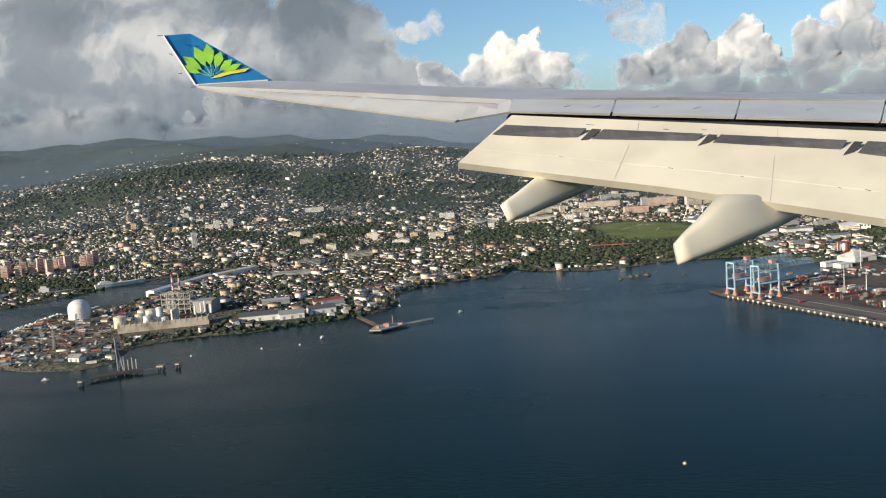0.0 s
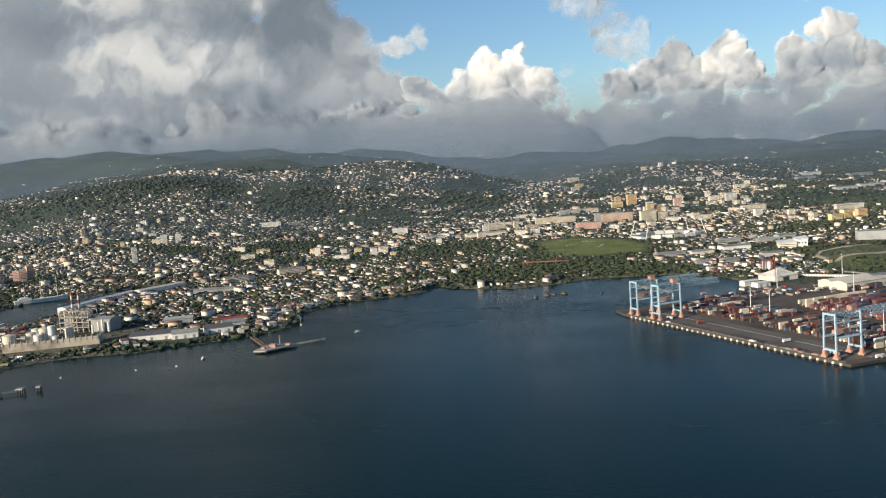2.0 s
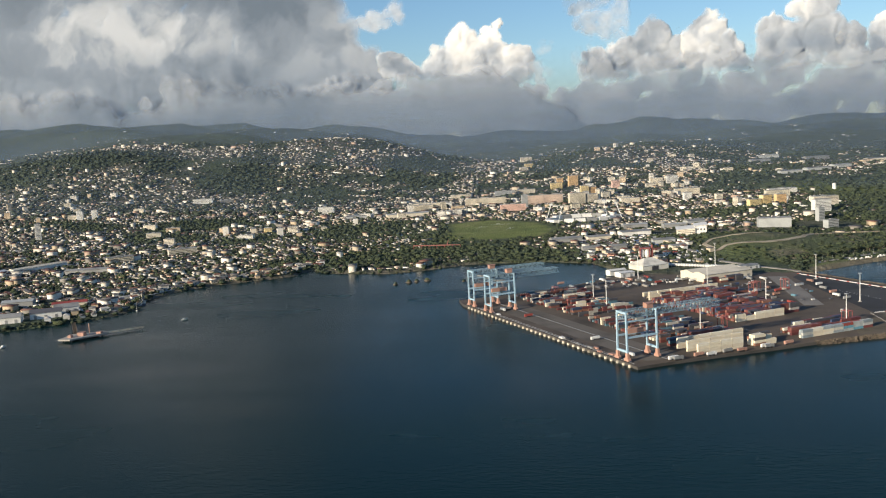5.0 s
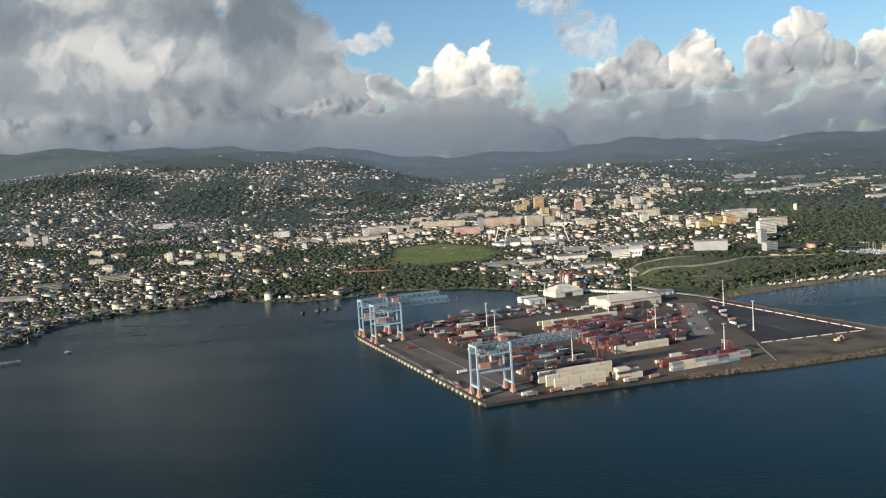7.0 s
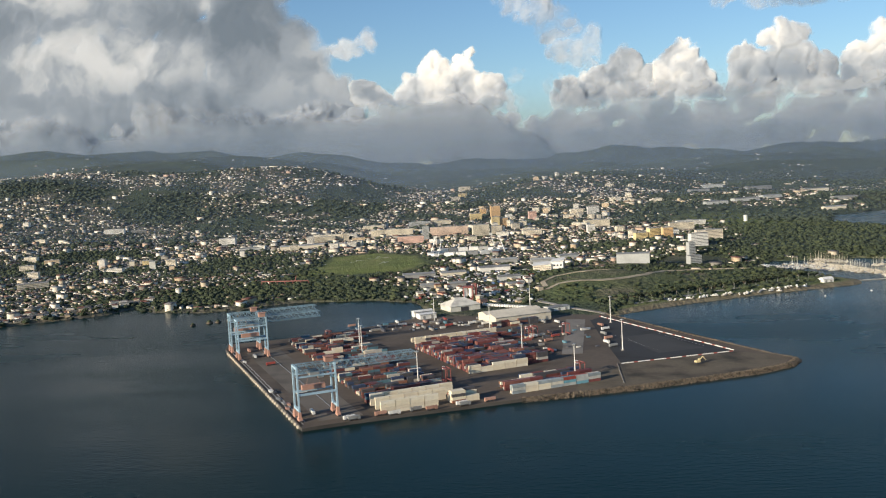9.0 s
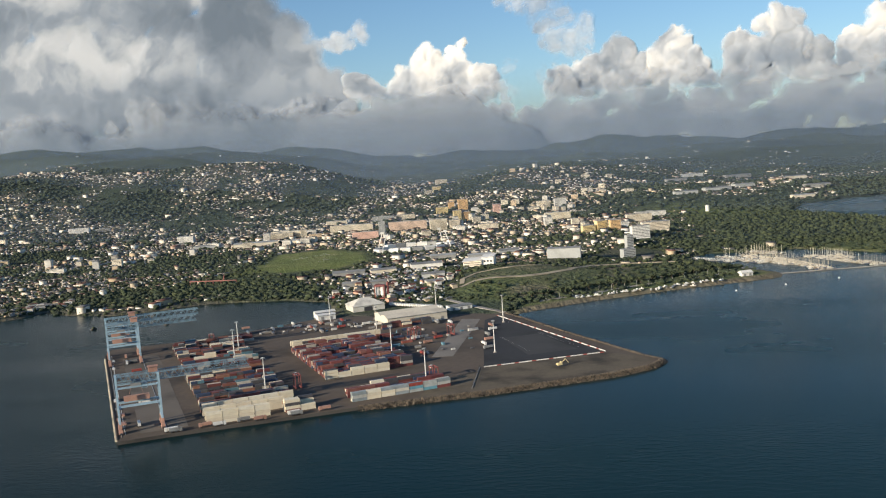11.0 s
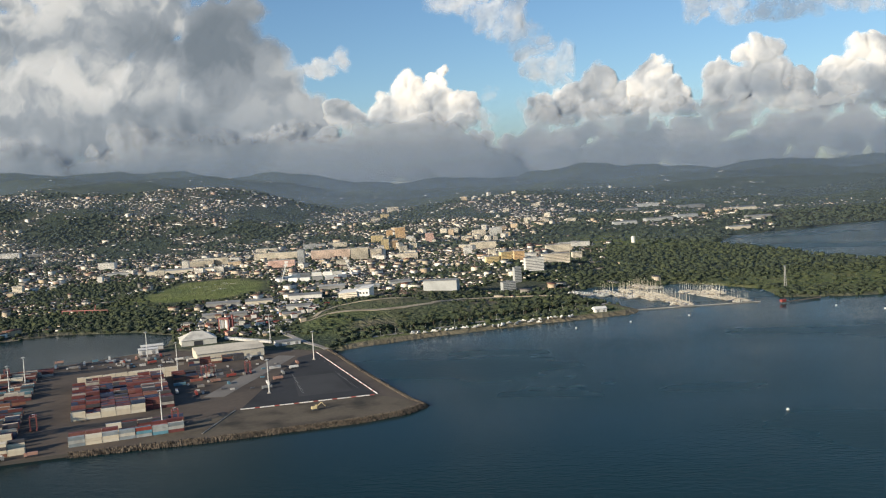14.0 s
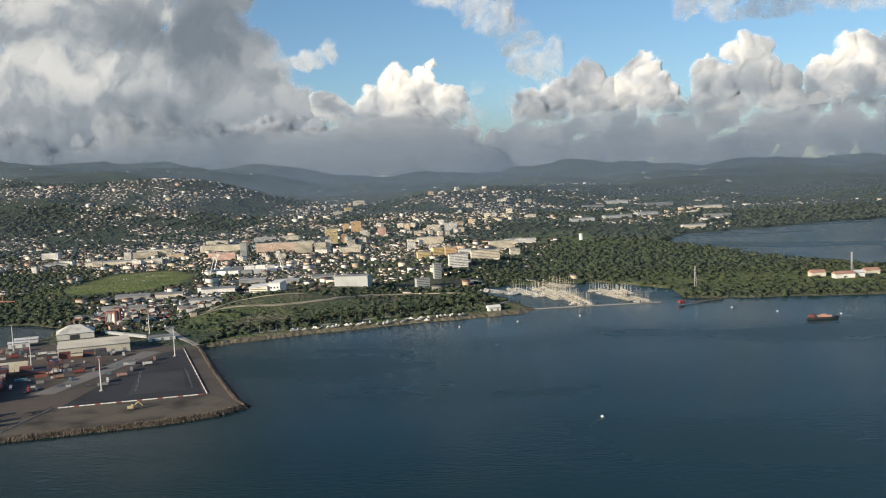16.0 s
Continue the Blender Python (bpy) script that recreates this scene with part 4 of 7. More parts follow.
def cloud(name, label, x0, x1, z0, z1, y, seed, billows, towers=(), grey=0.0, shade=0.45, patches=0.5, depth=0.5, cell=7.0, line=None, big=1.0, veil=False, tones=(), thin=0.0, soft_base=330.0):
    """The near side of a cloud: heaped billows under its towers, knobbed at several sizes, thin at the rim.
    tones: shaded (+) and sunlit (-) masses painted into its colour, as x, z, width, height, amount."""
    rs = np.random.RandomState(seed)
    w, h = x1 - x0, z1 - z0
    gx, gz = np.meshgrid(np.arange(x0, x1 + cell, cell), np.arange(z0, z1 + cell, cell))
    warp = np.stack([gx, gz, gx * 0 + seed * 171.0], -1).reshape(-1, 3)
    wx = fbm3(warp, 260 * big, 21, 6).reshape(gx.shape) * 105 * big
    wz = fbm3(warp, 210 * big, 31, 6).reshape(gx.shape) * 85 * big
    qx, qz = gx + wx, gz + wz
    relief = np.zeros(gx.shape)
    thick = np.full(gx.shape, -0.5)
    peaks = np.array(towers or [(x0 + w / 2, z1, w / 2)], float)
    roof = lambda x: z0 + float(((peaks[:, 1] - z0) * np.exp(-((x - peaks[:, 0]) / peaks[:, 2]) ** 4)).max())
    for i in range(billows):
        up = rs.uniform(0, 1) ** 0.8
        if line:
            k = i / billows
            (ax, az), (bx, bz), r0 = line
            r = r0 * rs.uniform(0.4, 1.1)
            cx, cz = ax + (bx - ax) * k + rs.uniform(-0.9, 0.9) * r0, az + (bz - az) * k + rs.uniform(-0.7, 0.7) * r0
        else:
            cx = rs.uniform(x0 + 60, x1 - 60)
            top = roof(cx)
            if top < z0 + 60:
                continue
            r = min((45 + 85 * rs.uniform()) * (1.1 - 0.6 * up) * big, (top - z0) * 0.5)
            cz = z0 + r + up * (top - z0 - 2 * r)
        d2 = ((qx - cx) ** 2 + ((qz - cz) * 1.1) ** 2) / (r * r)
        relief = np.maximum(relief, np.clip(1 - d2, 0, 1) ** 0.85 * r * rs.uniform(0.9, 1.4))
        thick = np.maximum(thick, 1.15 - d2)
    rim = np.minimum(np.minimum(gx - x0, x1 - gx), z1 - gz) / (110 * big)
    thick = np.minimum(thick, 1.1) - 1.7 * smooth(1, 0, rim if not veil else np.minimum(gx - x0, x1 - gx) / 630) - thin
    if veil:
        thick = np.minimum(thick, 1.0) - 1.05 * smooth(z0 + 0.35 * h, z0 + 0.95 * h, gz + wz)
    else:
        thick = thick - 2.4 * smooth(z0 + soft_base, z0, gz + 0.4 * wz)
    if line:
        # streaks fray out slowly
        thick = 0.5 * thick + 0.16 + 0.2 * fbm3(warp, 130, 71, 4).reshape(gx.shape)
        thick = thick - 1.2 * smooth(0.5, 0, np.minimum(rim, (gz - z0) / (110 * big)))
    p = np.stack([qx, gz * 0 + seed * 97.0, qz], -1).reshape(-1, 3)
    knob = sum((2.4 * np.abs(value3(p / s, 41 + i).reshape(gx.shape)) - 0.7) * s * a for i, (s, a) in enumerate(((150, .17), (70, .20), (34, .15), (16, .08))))
    relief = relief + knob * smooth(-0.1, 0.5, thick)
    pale = fbm3(p, 330 * big, 51, 6).reshape(gx.shape)
    sharp = fbm3(p + 900.0, 120, 61, 5).reshape(gx.shape)
    # shade painted as greyness: drifting patches, a darker base and a paler rim
    shade_tone = grey + patches * smooth(-0.35, 0.45, pale + 0.45 * sharp) + shade * smooth(z0 + h * 0.75, z0 + h * 0.1, gz)
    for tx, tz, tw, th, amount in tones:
        shade_tone = shade_tone + amount * np.exp(-((gx + 0.8 * wx - tx) / tw) ** 2 - ((gz + 0.8 * wz - tz) / th) ** 2)
    shade_tone = np.clip(shade_tone - 0.2 * smooth(0.75, 0.2, thick), 0, 1)
    ny, nx = gx.shape
    idx = np.arange(nx * ny).reshape(ny, nx)
    quads = np.stack([idx[:-1, :-1], idx[:-1, 1:], idx[1:, 1:], idx[1:, :-1]], -1).reshape(-1, 4)
    quads = quads[thick.reshape(-1)[quads].max(1) > -0.25]
    v = np.stack([gx, y - relief * depth, gz], -1).reshape(-1, 3)
    d = fast_mesh(name, v, quads, (VAPOUR,))
    d.polygons.foreach_set("use_smooth", np.ones(len(d.polygons), bool))
    d.attributes.new("greyness", "FLOAT", "POINT").data.foreach_set("value", shade_tone.astype(np.float32).reshape(-1))
    d.attributes.new("thickness", "FLOAT", "POINT").data.foreach_set("value", thick.astype(np.float32).reshape(-1))
    return tagged(new(name, d), label, "cloud", "clouds over the hills")


CUMULUS = "heaped white cumulus cloud with grey folds lit by low sun"
STORM = "huge grey and white storm cloud over the mountains"
BANK = "low flat blue-grey rain cloud resting on the mountains"
WISP = "thin grey cloud streak high over the hills"
# the storm cloud's sunlit core and shaded parts, painted as grey tones
STORM_TONES = ((-2250, 690, 400, 190, -0.14), (-1680, 730, 220, 140, -0.12), (-1260, 1040, 130, 60, -0.25), (-1130, 950, 300, 140, 0.34), (-930, 790, 190, 150, 0.34),
               (-1780, 960, 330, 110, 0.18), (-2450, 1000, 260, 120, 0.16), (-1450, 520, 480, 110, 0.18), (-1600, 330, 1500, 120, 0.3), (-880, 400, 170, 26, -0.2), (-2400, 450, 320, 50, -0.2))
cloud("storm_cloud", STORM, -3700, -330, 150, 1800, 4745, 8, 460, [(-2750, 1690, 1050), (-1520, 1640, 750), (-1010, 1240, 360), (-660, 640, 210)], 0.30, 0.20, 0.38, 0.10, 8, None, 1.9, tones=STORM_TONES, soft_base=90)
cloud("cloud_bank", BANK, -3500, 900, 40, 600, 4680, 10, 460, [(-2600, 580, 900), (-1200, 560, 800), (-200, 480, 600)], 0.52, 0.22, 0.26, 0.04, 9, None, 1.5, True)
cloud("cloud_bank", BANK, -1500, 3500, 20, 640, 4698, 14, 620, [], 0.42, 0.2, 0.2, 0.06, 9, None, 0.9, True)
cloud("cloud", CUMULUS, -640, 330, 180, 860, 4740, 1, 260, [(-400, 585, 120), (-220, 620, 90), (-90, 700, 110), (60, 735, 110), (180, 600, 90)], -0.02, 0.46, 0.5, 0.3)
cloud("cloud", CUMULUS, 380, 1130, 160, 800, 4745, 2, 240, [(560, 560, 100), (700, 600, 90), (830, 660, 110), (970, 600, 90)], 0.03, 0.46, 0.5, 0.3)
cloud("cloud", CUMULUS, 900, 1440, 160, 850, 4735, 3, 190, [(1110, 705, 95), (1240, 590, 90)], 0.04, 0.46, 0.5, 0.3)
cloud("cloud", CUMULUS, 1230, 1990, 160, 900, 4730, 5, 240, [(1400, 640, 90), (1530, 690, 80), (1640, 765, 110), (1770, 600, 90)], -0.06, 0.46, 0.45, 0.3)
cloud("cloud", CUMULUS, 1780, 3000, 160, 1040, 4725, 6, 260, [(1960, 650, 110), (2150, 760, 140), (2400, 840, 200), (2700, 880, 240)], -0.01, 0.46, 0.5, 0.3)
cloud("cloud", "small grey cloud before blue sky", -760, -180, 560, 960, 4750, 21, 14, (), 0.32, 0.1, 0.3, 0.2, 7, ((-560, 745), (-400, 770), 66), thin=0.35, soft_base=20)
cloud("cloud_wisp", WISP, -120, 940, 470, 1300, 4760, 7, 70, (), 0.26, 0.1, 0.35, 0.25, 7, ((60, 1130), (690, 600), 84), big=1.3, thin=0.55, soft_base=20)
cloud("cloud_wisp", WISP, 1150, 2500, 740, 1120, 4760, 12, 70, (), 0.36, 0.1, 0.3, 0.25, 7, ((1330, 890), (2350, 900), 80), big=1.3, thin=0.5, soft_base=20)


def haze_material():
    """Haze painted on translucent sheets before the far hills: thin, blue-grey, lit like the rest."""
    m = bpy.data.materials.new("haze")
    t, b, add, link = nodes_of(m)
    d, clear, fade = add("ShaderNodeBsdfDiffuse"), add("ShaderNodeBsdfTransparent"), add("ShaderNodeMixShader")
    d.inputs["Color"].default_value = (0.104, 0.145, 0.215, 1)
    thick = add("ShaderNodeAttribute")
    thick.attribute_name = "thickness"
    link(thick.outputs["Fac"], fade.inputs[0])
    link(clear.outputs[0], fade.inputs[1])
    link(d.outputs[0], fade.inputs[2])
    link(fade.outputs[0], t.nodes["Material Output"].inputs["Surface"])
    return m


HAZE = haze_material()


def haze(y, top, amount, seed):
    """One added haze sheet, waving a little to and fro, thick near the ground and gone at its top."""
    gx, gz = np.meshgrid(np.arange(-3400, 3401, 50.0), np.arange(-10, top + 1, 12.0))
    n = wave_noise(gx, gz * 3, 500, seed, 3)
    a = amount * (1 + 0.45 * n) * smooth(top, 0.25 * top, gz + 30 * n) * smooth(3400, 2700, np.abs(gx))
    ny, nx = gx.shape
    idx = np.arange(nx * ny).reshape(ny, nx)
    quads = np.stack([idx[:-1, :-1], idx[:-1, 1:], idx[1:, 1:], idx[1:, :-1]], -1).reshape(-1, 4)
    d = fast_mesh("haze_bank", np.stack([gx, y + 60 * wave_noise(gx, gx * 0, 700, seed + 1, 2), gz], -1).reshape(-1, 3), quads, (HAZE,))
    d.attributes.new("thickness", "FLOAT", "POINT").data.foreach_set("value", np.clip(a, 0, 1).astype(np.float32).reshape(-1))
    tagged(new("haze_bank", d), "translucent blue-grey sheet painted as haze over the far hills", "haze", kind="stuff")


# sheets added one behind another, denser with distance, to pale the far hills
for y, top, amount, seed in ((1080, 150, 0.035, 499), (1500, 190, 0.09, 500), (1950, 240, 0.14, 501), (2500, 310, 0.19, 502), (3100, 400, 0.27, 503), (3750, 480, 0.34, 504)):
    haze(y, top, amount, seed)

# ---- the yard's buildings, fence, rocks and masts ----
def slab(name, outline, z0, z1, mat, label, category="pavement", kind="structure"):
    return tagged(part(name, Mesh().prism(outline, z0, z1), mat), label, category, kind=kind)


slab("pavement", [(371.5, 573), (430, 594.5), (373, 712), (365, 700), (367.5, 640)], TOP - 0.3, TOP + 0.03, DARK_ASPHALT, "fresh dark asphalt storage yard inside a white barrier")
slab("pavement", [(393, 594), (418, 603), (398, 648), (378, 640)], TOP - 0.3, TOP + 0.05, surface("grey_asphalt", (0.047, 0.047, 0.047), 0.9, vary=0.2), "paler rectangle of asphalt in the dark yard")
slab("pavement", [(238, 482), (255, 490), (178, 640), (160, 632)], TOP - 0.3, TOP + 0.03, surface("apron_concrete", (0.138, 0.118, 0.096), 0.9, vary=0.3, coarse=0.04), "worn pale concrete apron behind the quay")
slab("pavement", [(343, 600), (354, 599), (362, 704), (350, 708)], TOP - 0.3, TOP + 0.045, surface("road_concrete", (0.21, 0.19, 0.165), 0.9, vary=0.3, coarse=0.04), "pale concrete road through the yard")

slab("pavement", [(345, 517.5), (374, 527), (402, 538), (432, 550), (448, 561), (453, 572), (446, 581), (433, 591), (373, 570), (352, 547)], TOP - 0.3, TOP + 0.035, surface("bare_earth", (0.115, 0.092, 0.062), 0.95, vary=0.45, coarse=0.06, fine=0.6, bump=0.4), "bare brown earth at the tip of the reclaimed land")
barrier = thing("barrier_wall", "white barrier of concrete blocks round the dark yard", "barrier", m=pose(0, 0, 0))
block_data = Mesh().box(-1.05, -0.2, 0, 1.05, 0.2, 0.18).box(-1.05, -0.1, 0.18, 1.05, 0.1, 0.42).data("barrier_block", WHITE)
red_data = Mesh().box(-1.05, -0.2, 0, 1.05, 0.2, 0.18).box(-1.05, -0.1, 0.18, 1.05, 0.1, 0.42).data("barrier_block", RED)
for a, b in (((371.5, 571.5), (430.5, 592)), ((431.5, 594), (372, 714))):
    a, b = Vector((*a, 0)), Vector((*b, 0))
    n = int((b - a).length / 2.2)
    for i in range(n):
        p = a.lerp(b, (i + 0.5) / n)
        part("barrier_block", red_data if i % 4 == 3 else block_data, None, barrier, m=frame_at(p, b - a, TOP))
marks = thing("lane_marking", "white painted bay lines on the dark yard", "marking", m=pose(0, 0, 0))
dash = Mesh().box(-0.5, -0.1, 0, 0.5, 0.1, 0.012).data("dash", WHITE)
for a, b, n in (((376, 646), (394, 600), 16), ((398, 652), (420, 606), 16), ((380, 690), (400, 655), 4)):
    a, b = Vector((*a, 0)), Vector((*b, 0))
    for i in range(n):
        part("dash", dash, None, marks, m=frame_at(a.lerp(b, i / n), (b - a).cross(Vector((0, 0, 1))) if n > 8 else b - a, TOP + 0.055))


def rock_data(seed):
    v, f = lump(1, seed, 0.45)
    d = fast_mesh("rock", v * np.array([1, 0.85, 0.75]), f, (ROCK,))
    return d


ROCKS = [rock_data(200 + i) for i in range(5)]
revetment = thing("rock_revetment", "rough brown boulders banked along the reclaimed shore", "rocks", kind="structure", m=pose(0, 0, 0))
edge = [Vector((x, y, 0)) for x, y in ((322, 509), (348, 517), (374, 525), (402, 536), (432, 548), (450, 560), (457, 572), (449, 583), (438, 604), (415, 648), (391, 697), (377, 724))]
count, loose = 0, []
for a, b in zip(edge, edge[1:]):
    u = (b - a).normalized()
    outw = Vector((u.y, -u.x, 0))
    for i in range(int((b - a).length / 0.62)):
        for lane in range(6):
            r = rnd.uniform(0.18, 0.5)
            p = a + u * (i * 0.62 + rnd.uniform(-.3, .3)) + outw * (lane * 0.66 - 1.2 + rnd.uniform(-.25, .25))
            z = TOP + 0.1 - max(lane * 0.66 - 1.0, 0) * 0.62 + rnd.uniform(-.2, .2)
            m = Matrix.Translation((p.x, p.y, z)) @ Euler([rnd.uniform(0, 6) for _ in range(3)]).to_matrix().to_4x4() @ Matrix.Diagonal((r, r, r, 1))
            if lane < 2 and count < 300 and p.x > 330 and p.y < 600:
                count += 1
                part("rock", ROCKS[count % 5], None, revetment, m=m)
            else:
                loose.append(m)
rv, rf = lump(1, 204, 0.45)
vs = np.concatenate([(np.array(m) @ np.c_[rv, np.ones(len(rv))].T).T[:, :3] for m in loose])
fs = np.concatenate([rf + i * len(rv) for i in range(len(loose))])
tagged(new("boulders", fast_mesh("boulders", vs, fs, (ROCK,))), "rough brown boulders along the reclaimed shore", "rocks", kind="stuff")


def light_mast(x, y, z, h=17.0):
    t = thing("light_mast", "tall pale steel floodlight mast in the yard", "light mast", "floodlight masts", m=pose(x, y, z))
    part("base", Mesh().box(-0.8, -0.8, 0, 0.8, 0.8, 0.5, taper=0.9), CONCRETE, t)
    part("pole", Mesh().tube((0, 0, 0.4), (0, 0, h), 0.30, 0.14, 8), WHITE, t)
    part("ring", Mesh().tube((0, 0, h - 0.4), (0, 0, h - 0.15), 0.9, 0.9, 10), STEEL, t)
    for i in range(6):
        a = i * math.pi / 3
        part("floodlight", Mesh().box(-0.22, -0.12, -0.3, 0.22, 0.12, 0.15), GREY, t, m=pose(1.0 * math.cos(a), 1.0 * math.sin(a), h - 0.4, 20, 0, math.degrees(a) + 90))
    return t


mast = light_mast(375.5, 604, TOP)
for x, y in ((377, 689), (347, 542), (322, 601), (302, 669), (226, 641), (263, 716), (273, 538), (232, 616)):
    copy_thing(mast, pose(x, y, TOP))
copy_thing(mast, pose(327, 768, 2.0))


def shed(name, label, at, u, l, w, h, rise, wall, roof, doors=0, z=None, ridges=1, category="warehouse", group=""):
    """A long shed: x along u from its near corner, y across."""
    t = thing(name, label, category, group, m=frame_at(at, u, ground_at(*at) if z is None else z))
    part("wall", Mesh().box(0, 0, -1.2, l, w, h), wall, t)
    for i in range(ridges):
        part("roof", Mesh().gable(0, w * i / ridges, l, w * (i + 1) / ridges, h, rise, 0.3), roof, t)
    for i in range(doors):
        part("door", Mesh().box(-0.9, -0.06, 0, 0.9, 0.06, min(2.4, h * 0.7)), GREY, t, m=pose(l * (i + 0.5) / doors, -0.06, 0))
    for k, (x0, y0, x1, y1) in enumerate(((0, 0, l, 0), (0, w, l, w))):
        part("gutter", Mesh().bar((x0 - 0.3, y0 + (-0.35 if k == 0 else 0.35), h - 0.05), (x1 + 0.3, y1 + (-0.35 if k == 0 else 0.35), h - 0.05), 0.2), GREY, t)
    return t


shed("port_warehouse", "cream sheet-metal warehouse with a low pitched roof", (305, 692), INLAND, 40, 27, 5.2, 1.6, CREAM, CREAM, 6, TOP, 2)
TENT = surface("weathered_tent_fabric", (0.66, 0.63, 0.55), 0.6, vary=0.2, coarse=0.15, fine=1.0, bump=0.05)
tent = thing("tent_hall", "white fabric hall with a steep pyramid roof", "hall", m=frame_at((271, 752), INLAND, 1.6))
part("wall", Mesh().box(0, 0, 0, 23, 19, 4.0), TENT, tent)
part("roof", Mesh().add([(-0.5, -0.5, 4), (23.5, -0.5, 4), (23.5, 19.5, 4), (-0.5, 19.5, 4), (8, 9.5, 8.6), (15, 9.5, 8.6)], [(0, 1, 5, 4), (1, 2, 5), (2, 3, 4, 5), (3, 0, 4), (3, 2, 1, 0)]), TENT, tent)
part("door", Mesh().box(8, -0.08, 0, 14, 0.02, 3.2), DARK, tent)
shed("port_office", "low white port office with a flat roof", (340, 738), INLAND, 16, 8, 3.0, 0.5, WHITE, GREY, 3, 1.5)
shed("port_office", "low white port office with a flat roof", (252, 728), INLAND, 12, 8, 3.2, 0.5, WHITE, WHITE, 2, 1.5)
shed("canopy_shed", "white canopy shed beside the tent hall", (246, 745), INLAND, 14, 6, 2.4, 1.0, WHITE, WHITE, 0, 1.5)

silo = thing("cement_silo", "red and white cement silo tower behind the port", "silo", m=pose(280, 812, ground_at(280, 812) - 0.2))
part("frame", Mesh().box(-4, -3, 0, 4, 3, 1).bar((-3.5, -2.5, 0), (-3.5, -2.5, 10), .7).bar((3.5, -2.5, 0), (3.5, -2.5, 10), .7).bar((-3.5, 2.5, 0), (-3.5, 2.5, 10), .7).bar((3.5, 2.5, 0), (3.5, 2.5, 10), .7).box(-4, -3, 9.6, 4, 3, 10.6), DULL_RED, silo)
for x in (-2, 2):
    part("tank", Mesh().tube((x, 0, 3), (x, 0, 9.6), 1.7, 1.7, 14).tube((x, 0, 1.4), (x, 0, 3), 0.4, 1.7, 14), WHITE, silo, "white silo tank")
part("stack", Mesh().tube((6, 0, 0), (6, 0, 12.5), 1.1, 1.0, 12), DULL_RED, silo)

trailer = thing("tank_trailer", "white parked box trailer in a row behind the yard", "trailer", "parked trailers", m=frame_at((296, 771), ALONG, 1.9))
part("box", Mesh().box(0, 0, 0.6, 5.6, 1.25, 2.1), WHITE, trailer)
part("chassis", Mesh().box(0.2, 0.15, 0.4, 5.6, 1.1, 0.6), DARK, trailer)
for x in (0.9, 1.7, 4.6):
    part("wheel", Mesh().tube((x, 0.0, 0.28), (x, 1.25, 0.28), 0.28, 0.28, 8), DARK, trailer)
for i in range(1, 22):
    copy_thing(trailer, frame_at(Vector((296, 771, 0)) + Vector((38, -23, 0)) * (i / 21), ALONG, 1.9))


def truck(at, u, colour, label):
    t = thing("port_truck", label, "truck", "vehicles in the yard", m=frame_at(at, u, TOP))
    part("cab", Mesh().box(0, 0, 0.45, 1.1, 1.2, 1.75).box(0.05, 0.1, 1.75, 0.8, 1.1, 1.9), colour, t)
    part("bed", Mesh().box(1.2, 0.1, 0.5, 5.2, 1.1, 0.75), DARK, t)
    part("load", Mesh().box(1.3, 0.05, 0.76, 5.1, 1.15, 1.9), colour, t)
    for x in (0.5, 2.6, 4.4):
        part("wheel", Mesh().tube((x, 0, 0.3), (x, 1.2, 0.3), 0.3, 0.3, 8), DARK, t)
    return t


for i in range(26):
    p = Vector((252, 495, 0)) + ALONG * rnd.uniform(0, 165) - INLAND * rnd.uniform(15, 18) if i < 6 else Vector((rnd.uniform(320, 352), rnd.uniform(590, 700), 0)) if i < 16 else Vector((rnd.uniform(205, 300), rnd.uniform(690, 722), 0))
    truck(p, (ALONG, INLAND)[i % 2], (WHITE, RED, CRANE_ORANGE, GREY, WHITE)[i % 5], ("white port truck with a box load", "red port truck with a box load", "orange yard tractor with its trailer", "grey port truck with a box load", "white yard tractor with its trailer")[i % 5])


for i, (x, y) in enumerate(((369.5, 612), (370.5, 622), (368.8, 634), (371, 648), (369.6, 663), (371.5, 676))):
    truck((x, y), (INLAND, ALONG)[i % 2], (GREY, WHITE, CRANE_ORANGE)[i % 3], ("grey port truck with a box load", "white port truck with a box load", "orange yard tractor with its trailer")[i % 3])
fence = thing("yard_fence", "dark chain-link fence on posts beside the bare ground", "fence", m=pose(0, 0, 0))
fa, fb = Vector((368.5, 531.5, 0)), Vector((369.5, 571, 0))
part("kerb", Mesh().bar((fa.x, fa.y, TOP + 0.1), (fb.x, fb.y, TOP + 0.1), 0.5, 0.3), CONCRETE, fence)
for i in range(14):
    p = fa.lerp(fb, i / 13)
    part("post", Mesh().bar((p.x, p.y, TOP), (p.x, p.y, TOP + 1.3), 0.08), DARK, fence)
for z in (0.35, 0.8, 1.25):
    part("rail", Mesh().bar((fa.x, fa.y, TOP + z), (fb.x, fb.y, TOP + z), 0.06), DARK, fence)


for i in range(9):
    p = Vector((246, 478, 0)).lerp(Vector((312, 504, 0)), (i + rnd.uniform(0.1, 0.9)) / 9) + ALONG * 2.2
    truck(p, (INLAND, -INLAND)[i % 2], (WHITE, GREY, CRANE_ORANGE)[i % 3], ("white port truck with a box load", "grey port truck with a box load", "orange yard tractor with its trailer")[i % 3])


